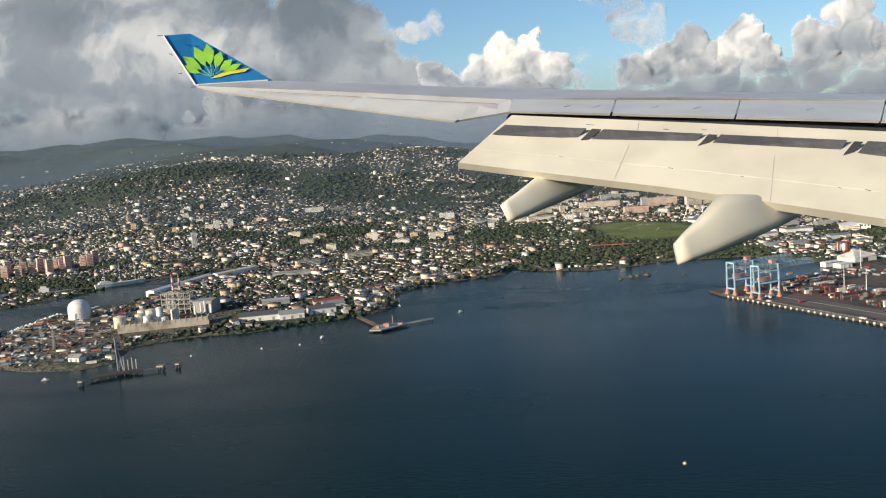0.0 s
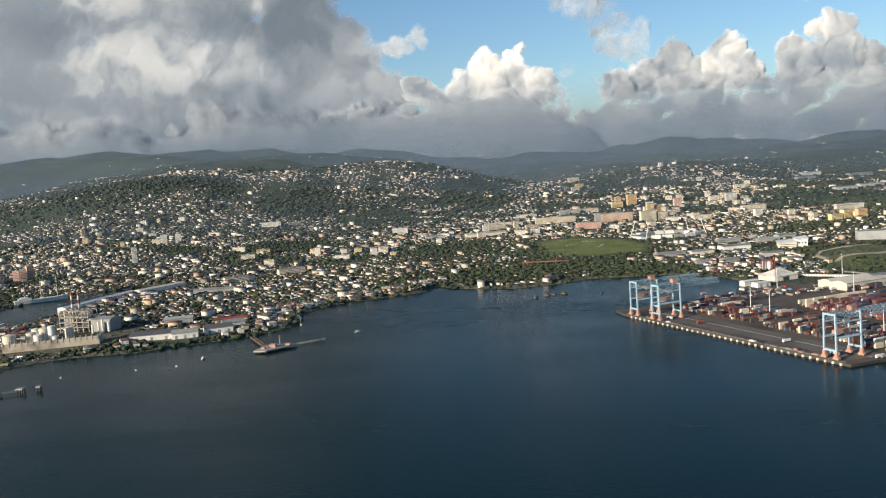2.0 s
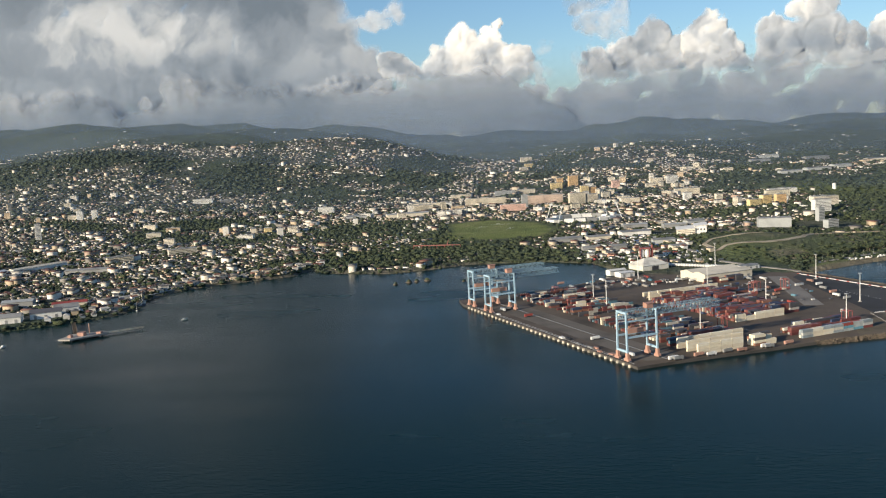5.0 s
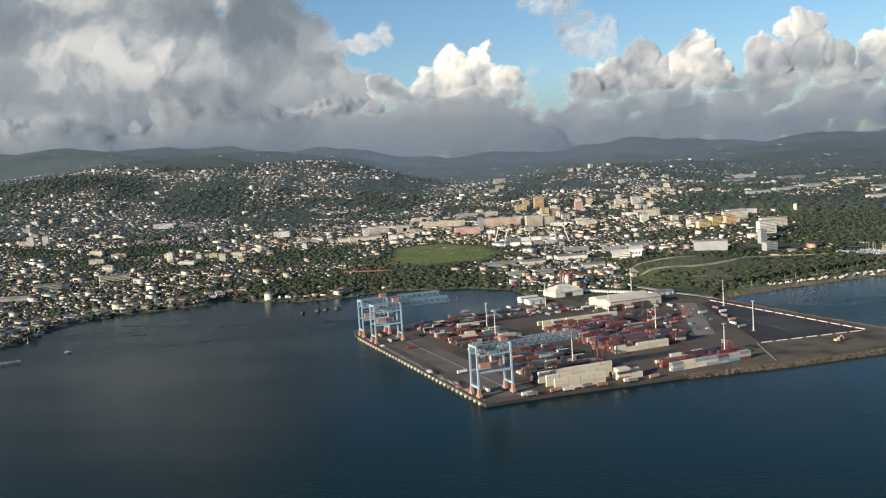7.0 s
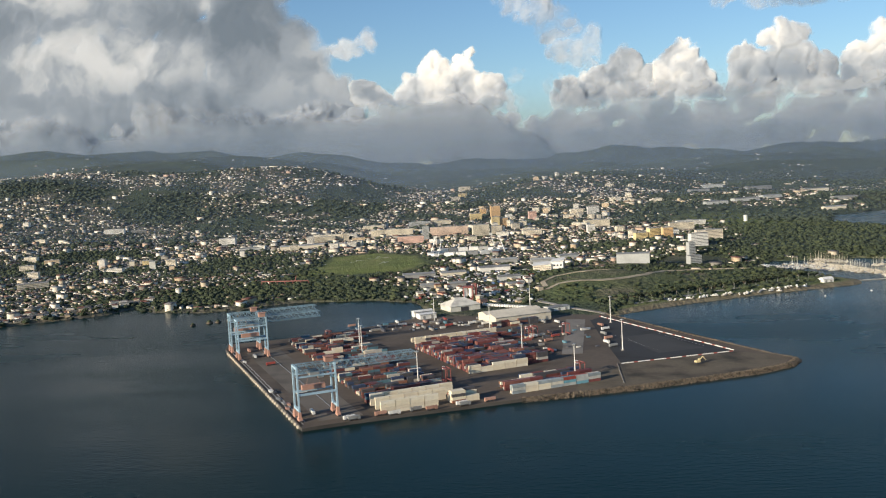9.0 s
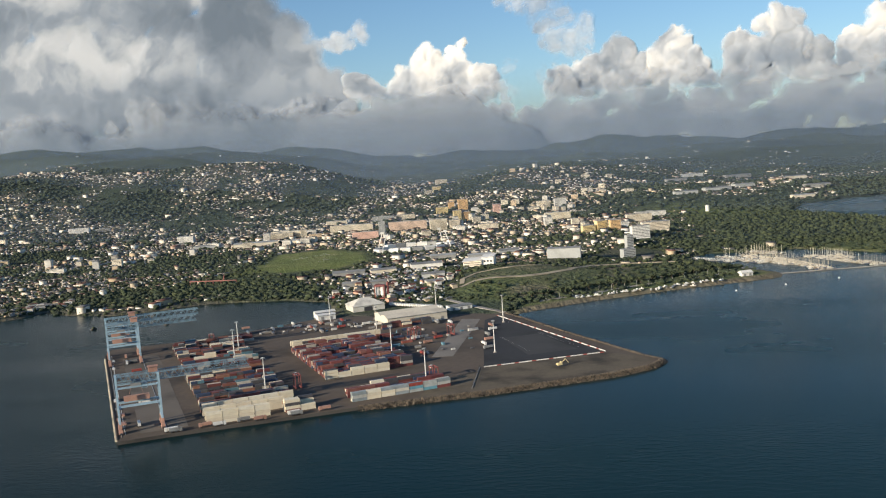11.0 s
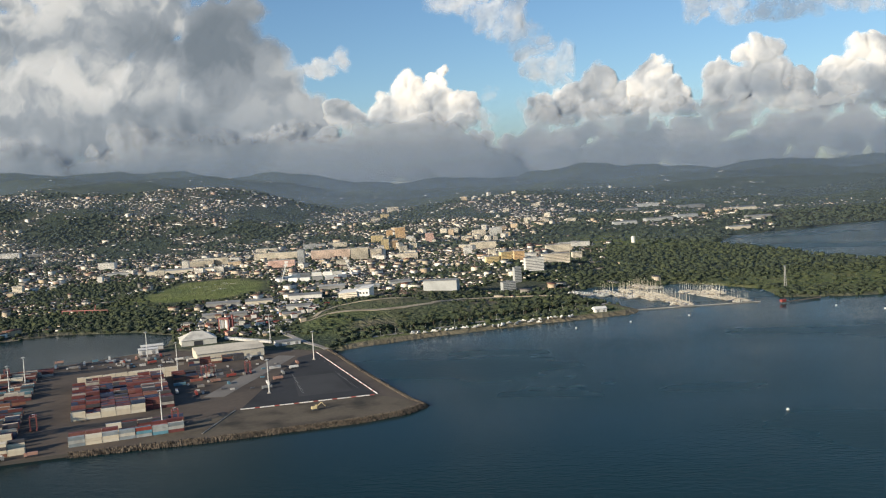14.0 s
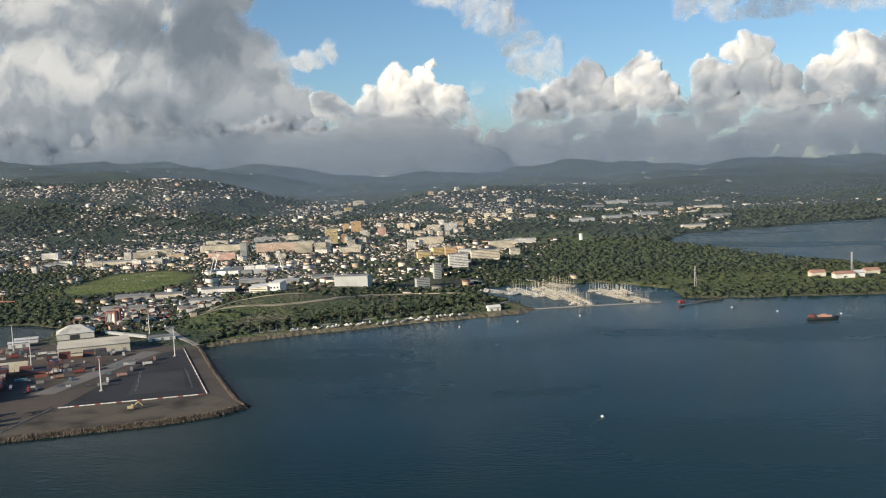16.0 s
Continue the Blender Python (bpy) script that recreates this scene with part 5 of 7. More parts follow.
def straddle(at):
    t = thing("straddle_carrier", "red straddle carrier parked beside the stacks", "carrier", "straddle carriers", m=frame_at(at, ALONG, TOP))
    for x in (0, 4.6):
        for y in (0, 2.6):
            part("leg", Mesh().bar((x, y, 0.7), (x, y, 6.4), 0.3), DULL_RED, t)
    for y in (0, 2.6):
        part("bogie", Mesh().box(-0.5, y - 0.3, 0.35, 5.1, y + 0.3, 0.95), DULL_RED, t)
        for x in (0, 1.6, 3.2, 4.6):
            part("wheel", Mesh().tube((x, y - 0.25, 0.38), (x, y + 0.25, 0.38), 0.38, 0.38, 8), DARK, t)
        part("top_beam", Mesh().bar((-0.3, y, 6.4), (4.9, y, 6.4), 0.34), DULL_RED, t)
    part("cross_beam", Mesh().bar((0, 0, 6.4), (0, 2.6, 6.4), 0.4).bar((4.6, 0, 6.4), (4.6, 2.6, 6.4), 0.3), DULL_RED, t)
    part("cabin", Mesh().box(4.9, 0.6, 5.2, 6.0, 1.8, 6.6), WHITE, t)
    return t


for p in ((328, 646), (331, 650), (288, 545), (205, 660), (350, 655), (352, 548)):
    straddle(p)
digger = thing("excavator", "yellow excavator on the bare reclaimed ground", "excavator", m=frame_at((408, 566), INLAND, TOP))
part("track", Mesh().box(-1.4, -1.1, 0, 1.4, -0.5, 0.7), DARK, digger)
part("track", Mesh().box(-1.4, 0.5, 0, 1.4, 1.1, 0.7), DARK, digger)
part("body", Mesh().box(-1.5, -0.9, 0.75, 0.9, 0.9, 1.7).box(0.1, -0.8, 1.7, 0.9, 0.0, 2.5), YELLOW, digger)
part("boom", Mesh().bar((0.9, 0.3, 1.4), (3.2, 0.3, 3.2), 0.35).bar((3.2, 0.3, 3.2), (5.0, 0.3, 1.0), 0.28), YELLOW, digger)
part("bucket", Mesh().box(4.6, -0.1, 0.1, 5.5, 0.7, 1.0, taper=0.7), DARK, digger)

# goods, cars and loose boxes in the back of the yard
goods = Mesh()
for i in range(120):
    x, y = (rnd.uniform(310, 366), rnd.uniform(585, 715)) if i < 45 else (rnd.uniform(205, 300), rnd.uniform(686, 724))
    if x > 376 - (y - 574) * 0.12 - 4 or edge_distance(np.array([x]), np.array([y]), np.array(DECK, float))[0] < 3 or (296 < x < 352 and 688 < y < 735):
        continue
    l, w, h = rnd.choice(((2.2, 1.0, .75), (2.2, 1.0, .75), (3.6, 1.2, 1.2), (6.3, 1.27, 1.3), (1.3, 1.3, .6)))
    goods.box(-l / 2, -w / 2, 0, l / 2, w / 2, h, 0, frame_at((x, y), rnd.choice((ALONG, INLAND)), TOP + 0.014))
tagged(part("yard_goods", goods, many("yard_vehicle_paint", [(0.0, (0.62, 0.60, 0.55)), (0.35, (0.10, 0.10, 0.11)), (0.55, (0.30, 0.10, 0.075)), (0.7, (0.30, 0.28, 0.25)), (0.9, (0.12, 0.24, 0.30))], 0.5)), "parked cars, boxes and loose goods in the yard", "vehicles", kind="stuff")

# lines and gear along the quay
for off, w in ((-3.2, 0.25),):
    ln = part("quay_line", Mesh().box(4, off, 0, length - 4, off + w, 0.012), WHITE, m=frame_at(QUAY_A, ALONG, TOP + 0.014))
    tagged(ln, "long white painted line on the quay apron", "marking", kind="structure")
for i in range(16):
    s = rnd.uniform(12, length - 10)
    t = thing("quay_gear", "stack of steel hatch covers and gear on the quay", "gear", "gear on the quay", m=frame_at(QUAY_A + ALONG * s + INLAND * rnd.uniform(2.2, 4.5), ALONG, TOP + 0.02))
    part("cover", Mesh().box(0, 0, 0, rnd.uniform(2, 5), rnd.uniform(1, 2), rnd.uniform(.3, .8)), rnd.choice((GREY, CRANE_ORANGE, WHITE, DARK)), t)
    part("frame", Mesh().bar((0.2, 0.3, 0), (0.2, 0.3, 1.1), .18).bar((1.6, 0.3, 0), (1.6, 0.3, 1.1), .18).bar((0.2, 0.3, 1.1), (1.6, 0.3, 1.1), .18), DARK, t)

# ---- landmarks and near houses ----
def block_of_flats(l, w, floors, mat, roof=GREY, storey=1.55, name="apartment_block", label="", group="apartment blocks", m=None):
    """A slab block with ribbon windows and balcony slabs on its two long sides."""
    t = thing(name, label, "building", group, m=m)
    h = floors * storey
    pane = 0.30 if group == "apartment blocks" else 0.21
    part("wall", Mesh().box(-l / 2, -w / 2, -4, l / 2, w / 2, h), mat, t)
    part("roof", Mesh().box(-l / 2 - .15, -w / 2 - .15, h, l / 2 + .15, w / 2 + .15, h + 0.35).box(-l * .12, -w * .2, h + .35, l * .08, w * .2, h + 1.3), roof, t)
    for side in (-1,) if group == "apartment blocks" else (-1, 1):
        for f in range(floors):
            z = storey * (f + .55)
            part("window_band", Mesh().box(-l / 2 + .4, side * (w / 2 + .02) - .04, z - pane, l / 2 - .4, side * (w / 2 + .02) + .04, z + pane), PANE, t)
            if f and side < 0 and group != "apartment blocks":
                part("balcony", Mesh().box(-l / 2 + .3, -w / 2 - .5, storey * f - .1, l / 2 - .3, -w / 2 - .02, storey * f + 0.05), mat, t)
    return t


PROTOS = []
for l, w, fl, mat, lab in ((12, 6, 5, APARTMENT, "pale rendered apartment block of four storeys"), (9, 7, 7, APARTMENT, "pale rendered apartment block of six storeys"),
                           (18, 6, 4, APARTMENT, "long pale apartment slab of four storeys"), (7, 6, 3, APARTMENT, "small pale apartment block of three storeys")):
    PROTOS.append((l, w, fl, mat, lab))
cluster = []
for x0, x1, y0, y1, n in ((300, 470, 1480, 1820, 26), (150, 330, 1330, 1560, 14), (-60, 140, 1290, 1420, 8), (440, 600, 1260, 1400, 5), (-330, -40, 1080, 1300, 14), (-720, -430, 1330, 1700, 14), (350, 600, 1850, 2300, 16)):
    for _ in range(n):
        cluster.append((rnd.uniform(x0, x1), rnd.uniform(y0, y1)))
made = {}
for i, (x, y) in enumerate(cluster):
    k = rnd.choice((0, 0, 1, 2, 3))
    m = pose(x, y, ground_at(x, y), 0, 0, rnd.choice((0, 0, -60)) + rnd.uniform(-18, 18))
    if k not in made:
        l, w, fl, mat, lab = PROTOS[k]
        made[k] = block_of_flats(l, w, fl, mat, label=lab, m=m)
    else:
        copy_thing(made[k], m)
# named landmarks
for x, y, l, w, fl, mat, turn, lab in (
        (-444, 1185, 7, 6, 13, WHITE, 25, "tall white residential tower above the town"), (-470, 1350, 9, 7, 9, WHITE, 15, "white tower block among the houses"),
        (-450, 1356, 8, 7, 9, WHITE, 15, "white tower block among the houses"), (-384, 1630, 34, 9, 5, WHITE, 8, "long white hospital block on the hill"),
        (-345, 1640, 26, 7, 3, GREY, 8, "low grey wing of a hospital"), (-124, 1452, 24, 12, 6, WHITE, 5, "large white office block in the town"),
        (27, 1435, 34, 9, 5, CREAM, 12, "long pale administrative block"), (60, 1440, 8, 8, 7, CREAM, 12, "square pale tower block"),
        (-147, 1209, 10, 8, 4, YELLOW, 10, "bright yellow building among the houses"), (-185, 1010, 30, 8, 4, CREAM, 30, "long cream apartment slab"),
        (-232, 960, 26, 8, 4, CREAM, 32, "long cream apartment slab"), (482, 985, 12, 8, 5, PALE_GREY, 20, "grey block beside the marina"), (489, 1041, 7, 6, 9, PALE_GREY, 20, "slim grey tower beside the marina"),
        (505, 1088, 19, 8, 8, WHITE, 14, "tall white apartment block with balconies above the marina"), (528, 1150, 30, 8, 6, PALE_CONCRETE, 10, "long pale apartment block with balconies above the marina"),
        (458, 1188, 15, 8, 5, YELLOW, 16, "bright yellow apartment block with a stepped end"), (473, 1194, 13, 8, 7, YELLOW, 24, "bright yellow apartment block with a stepped end"),
        (488, 1186, 12, 8, 7, OCHRE, 12, "ochre apartment block above the marina"), (500, 1225, 14, 8, 5, WHITE, 8, "white apartment block above the marina"),
        (430, 1485, 38, 8, 6, CREAM, 5, "long cream apartment slab among trees"), (415, 1395, 11, 8, 7, WHITE, 8, "square white apartment block among trees"),
        (536, 1380, 34, 8, 6, CREAM, 8, "long cream apartment block above the marina"), (559, 1440, 42, 9, 4, WHITE, 8, "long white block above the marina"),
        (412, 1687, 22, 9, 7, PALE_CONCRETE, 6, "pale apartment block on the slope"), (440, 1690, 20, 9, 8, WHITE, 10, "white apartment block on the slope"),
        (122, 1486, 64, 8, 6, CREAM, 4, "long cream apartment slab behind the stadium"), (166, 1362, 36, 7, 6, PINK, 5, "long pink apartment slab behind the stadium"),
        (212, 1455, 56, 8, 8, PALE_PINK, 6, "long pale pink apartment slab behind the stadium"), (150, 1609, 35, 8, 5, PALE_GREY, 4, "long grey apartment slab behind the stadium"),
        (185, 1622, 31, 8, 5, CREAM, 6, "long cream apartment slab behind the stadium"), (183, 1400, 9, 8, 12, PALE_GREY, 5, "grey tower block at the end of a slab"),
        (260, 1425, 24, 9, 10, CREAM, 12, "broad cream apartment block above the stadium"), (282, 1432, 16, 9, 8, PALE_CONCRETE, 14, "pale apartment block above the stadium"),
        (32, 1447, 44, 8, 6, CREAM, 2, "long cream apartment slab beside the field"), (63, 1475, 14, 8, 4, WHITE, 2, "low white block beside the field"),
        (76, 1594, 35, 8, 4, CREAM, 2, "long cream apartment slab behind the field"), (239, 1687, 20, 9, 7, YELLOW, 8, "yellow apartment block on the slope"),
        (248, 1765, 11, 9, 8, OCHRE, 8, "ochre tower block on the slope"), (271, 1740, 17, 10, 12, OCHRE, 10, "tall ochre tower block on the slope"),
        (278, 1535, 12, 9, 11, YELLOW, 10, "tall yellow tower block on the slope"), (291, 1541, 11, 9, 9, OCHRE, 14, "ochre tower block on the slope"),
        (336, 1624, 13, 9, 10, PINK, 8, "pink tower block on the slope"), (296, 1680, 12, 8, 5, WHITE, 8, "square white block on the slope"),
        (182, 2000, 18, 9, 4, CREAM, 8, "cream apartment block high on the hill"), (193, 2050, 18, 9, 6, YELLOW, 8, "yellow apartment block high on the hill"),
        (188, 2191, 26, 9, 7, CREAM, 10, "long cream apartment block high on the hill"), (333, 1390, 27, 8, 5, PALE_CONCRETE, 10, "long pale apartment slab above the stadium")):
    block_of_flats(l, w, fl, mat, name="tower_block" if fl > 6 else "apartment_block", label=lab, group="landmark buildings", m=pose(x, y, ground_at(x, y), 0, 0, turn))
for i, (x, y) in enumerate(((-606, 1030), (-655, 1052), (-575, 1045), (-592, 1088), (-668, 1036), (-705, 1025), (-682, 1000), (-650, 1005), (-635, 1055), (-618, 1020), (-595, 1040), (-690, 1010), (-675, 1022), (-660, 1018), (-645, 1034), (-628, 1036), (-612, 1050), (-600, 1068), (-585, 1060), (-578, 1080), (-566, 1072), (-558, 1095), (-545, 1088), (-548, 1108))):
    block_of_flats(7.5, 6.5, 6 + i % 3, PINK, storey=2.0, roof=CREAM, label="pink apartment tower with a tiled roof", group="pink towers", m=pose(x, y, ground_at(x, y), 0, 0, 20 + 12 * (i % 3)))

shed("long_warehouse", "long pale grey warehouse on the headland", (408, 964), (1, -0.1), 30, 14, 8.6, 0.8, PALE_GREY, GREY, 0)
shed("grey_warehouse", "grey warehouse near the stadium", (280, 985), (1, 0.2), 30, 16, 4.5, 1.2, WHITE, GREY, 0)
for x, y, l, w, h in ((640, 1740, 40, 16, 5), (700, 1790, 50, 16, 5), (760, 1830, 40, 16, 5), (810, 1640, 36, 14, 5), (870, 1780, 44, 16, 5), (740, 2300, 50, 16, 6), (820, 2200, 60, 18, 6), (680, 2120, 44, 16, 6), (900, 2050, 50, 18, 6), (210, 960, 30, 14, 3.5), (245, 965, 24, 12, 3.5), (300, 905, 20, 10, 4), (235, 885, 16, 8, 3), (260, 880, 14, 9, 4), (310, 860, 14, 8, 3.5), (-10, 1330, 60, 14, 5),
                      (-70, 1340, 40, 12, 4), (60, 1350, 40, 14, 4), (290, 1060, 26, 12, 4), (330, 1045, 24, 10, 4), (360, 1075, 22, 10, 4), (-250, 880, 40, 10, 3.5), (-205, 700, 22, 12, 4)):
    shed("light_industry_shed", "pale metal shed in the industrial quarter", (x, y), (1, rnd.uniform(0.1, 0.4)), l, w, h, 1.2, rnd.choice((CREAM, GREY, PALE_GREY)), rnd.choice((PALE_GREY, GREY, GREY)), 0, group="industrial sheds")

# heaps and stacked timber on the building ground beside the warehouse
for k in range(14):
    x, y = 380 + rnd.uniform(-22, 18), 978 + rnd.uniform(-22, 24)
    heap = thing("rubble_heap", "heap of brown earth and rubble on the building ground", "rubble", "rubble heaps", m=pose(x, y, ground_at(x, y) - 0.3, 0, 0, rnd.uniform(0, 360)))
    hv2, hf2 = lump(1, 700 + k % 4, 0.45)
    part("mound", fast_mesh("mound", hv2 * np.array([rnd.uniform(2, 4.5), rnd.uniform(1.5, 2.6), rnd.uniform(0.8, 1.9)]), hf2, (SAND if k % 3 else ROCK,)), None, heap)
    part("timber", Mesh().bar((-2, 1.5, 0.6), (2.4, 2.2, 1.4), 0.3).bar((-1.4, -2, 0.5), (2, -1.6, 1.0), 0.3), WOOD, heap)

# the sports hall with its bright sweeping roof
hall = thing("sports_hall", "bright white sports hall with sloping roofs of two heights", "hall", m=frame_at((331, 966), (1, -0.10), ground_at(345, 966)))
part("wall", Mesh().add([(0, 0, -4), (17, 0, -4), (17, 15, -4), (0, 15, -4), (0, 0, 4.6), (17, 0, 5.6), (17, 15, 7.0), (0, 15, 6.0)], [(0, 1, 5, 4), (1, 2, 6, 5), (2, 3, 7, 6), (3, 0, 4, 7), (4, 5, 6, 7)]), PALE_CONCRETE, hall)
part("tall_wall", Mesh().add([(17, 2, -4), (28, 2, -4), (28, 17, -4), (17, 17, -4), (17, 2, 7.4), (28, 2, 8.4), (28, 17, 9.4), (17, 17, 8.4)], [(0, 1, 5, 4), (1, 2, 6, 5), (2, 3, 7, 6), (3, 0, 4, 7), (4, 5, 6, 7)]), WHITE, hall)
part("roof", Mesh().add([(-1, -1, 4.7), (17, -1, 5.8), (17, 16, 7.3), (-1, 16, 6.2), (-1, -1, 5.0), (17, -1, 6.1), (17, 16, 7.6), (-1, 16, 6.5)], [(0, 1, 5, 4), (1, 2, 6, 5), (2, 3, 7, 6), (3, 0, 4, 7), (4, 5, 6, 7), (3, 2, 1, 0)]), WHITE, hall)
part("tall_roof", Mesh().add([(16.5, 1, 7.5), (29, 1, 8.6), (29, 18, 9.7), (16.5, 18, 8.6), (16.5, 1, 7.9), (29, 1, 9.0), (29, 18, 10.1), (16.5, 18, 9.0)], [(0, 1, 5, 4), (1, 2, 6, 5), (2, 3, 7, 6), (3, 0, 4, 7), (4, 5, 6, 7), (3, 2, 1, 0)]), WHITE, hall)
for z, x in ((1.6, 16.6), (3.4, 16.6)):
    part("window_band", Mesh().box(0.8, -.06, z - .3, x, .02, z + .3), PANE, hall)
for x in (19, 22, 25):
    part("window", Mesh().box(x, 1.94, 3.6, x + 1.6, 2.02, 5.2), PANE, hall)
# the stadium: stands round the pitch and four leaning light masts
stadium = thing("stadium", "oval stadium with white stands and leaning masts", "stadium", m=pose(255, 1195, ground_at(255, 1195), 0, 0, 15))
for i in range(20):
    a = i / 20 * 2 * math.pi
    part("stand", Mesh().box(-6.2, -4, 0, 6.2, 4, 3.0 + 1.5 * (abs(math.sin(a)) > .6), taper=0.9), WHITE if i % 3 else GREY, stadium, m=pose(44 * math.cos(a), 30 * math.sin(a), 0, 0, 0, math.degrees(math.atan2(30 * math.cos(a), -44 * math.sin(a)))))
part("pitch", Mesh().box(-30, -18, 0.1, 30, 18, 0.3), surface("turf", (0.10, 0.15, 0.05), 0.95), stadium)
for x, y in ((-40, -26), (40, -26), (-40, 26), (40, 26)):
    part("mast", Mesh().bar((x, y, 0), (x * .86, y * .86, 19), 0.7).box(x * .86 - 2, y * .86 - .3, 18, x * .86 + 2, y * .86 + .3, 20.5), WHITE, stadium)
# goals and lines on the open field
for x, y, tn in ((95, 1120, 80), (130, 1150, 60), (165, 1120, 70), (150, 1180, 10)):
    g = thing("pitch_line", "white line and small goal on the grass field", "marking", m=pose(x, y, ground_at(x, y) + 0.15, 0, 0, tn))
    part("line", Mesh().box(-13, -0.25, 0, 13, 0.25, 0.05), WHITE, g)
    part("goal", Mesh().bar((-2, 0, 0), (-2, 0, 1.3), 0.2).bar((2, 0, 0), (2, 0, 1.3), 0.2).bar((-2, 0, 1.3), (2, 0, 1.3), 0.2), WHITE, g)
tower = thing("radio_mast", "pale lattice radio mast on the hilltop", "mast", m=pose(-459, 2330, ground_at(-459, 2330) - 1))
b = Mesh()
for x, y in ((-1.5, -1.5), (1.5, -1.5), (1.5, 1.5), (-1.5, 1.5)):
    b.bar((x, y, 0), (x * .2, y * .2, 26), .5)
for k in range(8):
    s = 1.5 * (1 - k / 10)
    b.bar((-s, -s, k * 3), (s, -s, k * 3 + 1.5), .3).bar((s, s, k * 3), (-s, s, k * 3 + 1.5), .3)
part("lattice", b, WHITE, tower)

# the red pipe bridge behind the lagoon
bridge = thing("pipe_bridge", "long dull red steel pipe bridge on posts", "pipe bridge", m=pose(0, 0, 0))
pa, pb = Vector((71.9, 962.3, 0)), Vector((119.5, 955.2, 0))
pz = max(ground_at(*pa.xy), ground_at(*pb.xy)) + 3.2
part("beam", Mesh().bar((pa.x, pa.y, pz), (pb.x, pb.y, pz), 0.9), DULL_RED, bridge)
for k in range(7):
    q = pa.lerp(pb, k / 6)
    part("post", Mesh().bar((q.x, q.y, ground_at(q.x, q.y) - 1), (q.x, q.y, pz), 0.5), DULL_RED, bridge)
part("tower", Mesh().bar((pa.lerp(pb, .72).x, pa.lerp(pb, .72).y, pz), (pa.lerp(pb, .75).x, pa.lerp(pb, .75).y, pz + 5), 0.7), DULL_RED, bridge)

# roads on the headland and along the shore
def road(name, label, points, width, mat):
    t = Mesh()
    pts = [Vector((x, y, 0)) for x, y in points]
    fine = []
    for a, b2 in zip(pts, pts[1:]):
        n = max(2, int((b2 - a).length / 4))
        fine += [a.lerp(b2, i / n) for i in range(n)]
    fine.append(pts[-1])
    vs = []
    for i, p in enumerate(fine):
        d = (fine[min(i + 1, len(fine) - 1)] - fine[max(i - 1, 0)]).normalized()
        side = Vector((-d.y, d.x, 0)) * width / 2
        for q in (p - side, p + side):
            vs.append((q.x, q.y, ground_at(q.x, q.y) + 0.35))
    n = len(vs)
    low = [(x, y, z - 1.2) for x, y, z in vs]
    fs = [(2 * i, 2 * i + 2, 2 * i + 3, 2 * i + 1) for i in range(len(fine) - 1)]
    fs += [(n + 2 * i, n + 2 * i + 2, 2 * i + 2, 2 * i) for i in range(len(fine) - 1)] + [(2 * i + 1, 2 * i + 3, n + 2 * i + 3, n + 2 * i + 1) for i in range(len(fine) - 1)]
    t.add(vs + low, fs)
    return tagged(part(name, t, mat), label, "road", kind="structure")


TRACK = surface("pale_earth", (0.42, 0.35, 0.25), 0.95, vary=0.2, coarse=0.08)
for line, width in zip(HEADLAND_TRACKS, (4.6, 3.8)):
    road("road", "pale earth track over the headland", line, width, TRACK)
road("road", "grey coast road along the headland", ((318, 806), (357, 748), (379, 720)), 3.6, CONCRETE)
road("road", "grey coast road along the headland", ((398, 758), (442, 786), (470, 806), (508, 826), (548, 850), (560, 870)), 3.2, CONCRETE)
road("road", "grey coast road beside the town", ((-104, 668), (-100, 700), (-108, 730), (-98, 760), (-78, 790), (-48, 808), (-18, 830)), 2.6, CONCRETE)
road("road", "grey avenue through the industrial quarter", ((300, 776), (292, 840), (270, 920), (245, 1010), (240, 1100)), 4.0, ASPHALT)

# houses nearest the water, one by one
HOUSES = []


def near_house(l, w, h, kind, m):
    t = thing("house", "small rendered house with a low pitched roof", "house", "houses near the water", m=m)
    part("wall", Mesh().box(-l / 2, -w / 2, -1, l / 2, w / 2, h), OBJ_WALLS, t)
    part("roof", Mesh().gable(-l / 2, -w / 2, l / 2, w / 2, h, 0.9 if kind else 0.35, 0.3, hip=1.0 if kind == 2 else 0), OBJ_ROOFS, t)
    win = Mesh().box(-0.35, -0.04, -0.3, 0.35, 0.04, 0.3)
    for x in (-l * .28, l * .28):
        part("window", win, PANE, t, m=pose(x, -w / 2 - 0.01, h * .6))
    part("door", Mesh().box(-0.28, -0.04, 0, 0.28, 0.04, 1.05), WOOD, t, m=pose(0, -w / 2 - 0.01, 0))
    return t


for l, w, h, kind in ((5.2, 3.8, 1.6, 1), (6.0, 4.0, 2.8, 2), (4.2, 3.4, 1.5, 1), (7.0, 4.4, 3.0, 0), (8.5, 4.2, 1.8, 1), (5.0, 4.4, 3.2, 2)):
    HOUSES.append((l, w, h, kind))
protos = {}
spots = []
for _ in range(4000):
    x, y = rnd.uniform(-330, 0), rnd.uniform(560, 900)
    z, sd = land_height(np.array([x]), np.array([y]))
    if 7 < sd[0] < 34 and not (x < -225 and y < 730) and all((x - a) ** 2 + (y - b2) ** 2 > 30 for a, b2 in spots) and all((x - cx) ** 2 + (y - cy) ** 2 > r * r for cx, cy, r in CLEAR):
        spots.append((x, y))
    if len(spots) >= 150:
        break
for _ in range(3000):
    x, y = rnd.uniform(232, 335), rnd.uniform(780, 920)
    z, sd = land_height(np.array([x]), np.array([y]))
    if sd[0] > 6 and all((x - a) ** 2 + (y - b2) ** 2 > 45 for a, b2 in spots):
        spots.append((x, y))
    if len(spots) >= 195:
        break
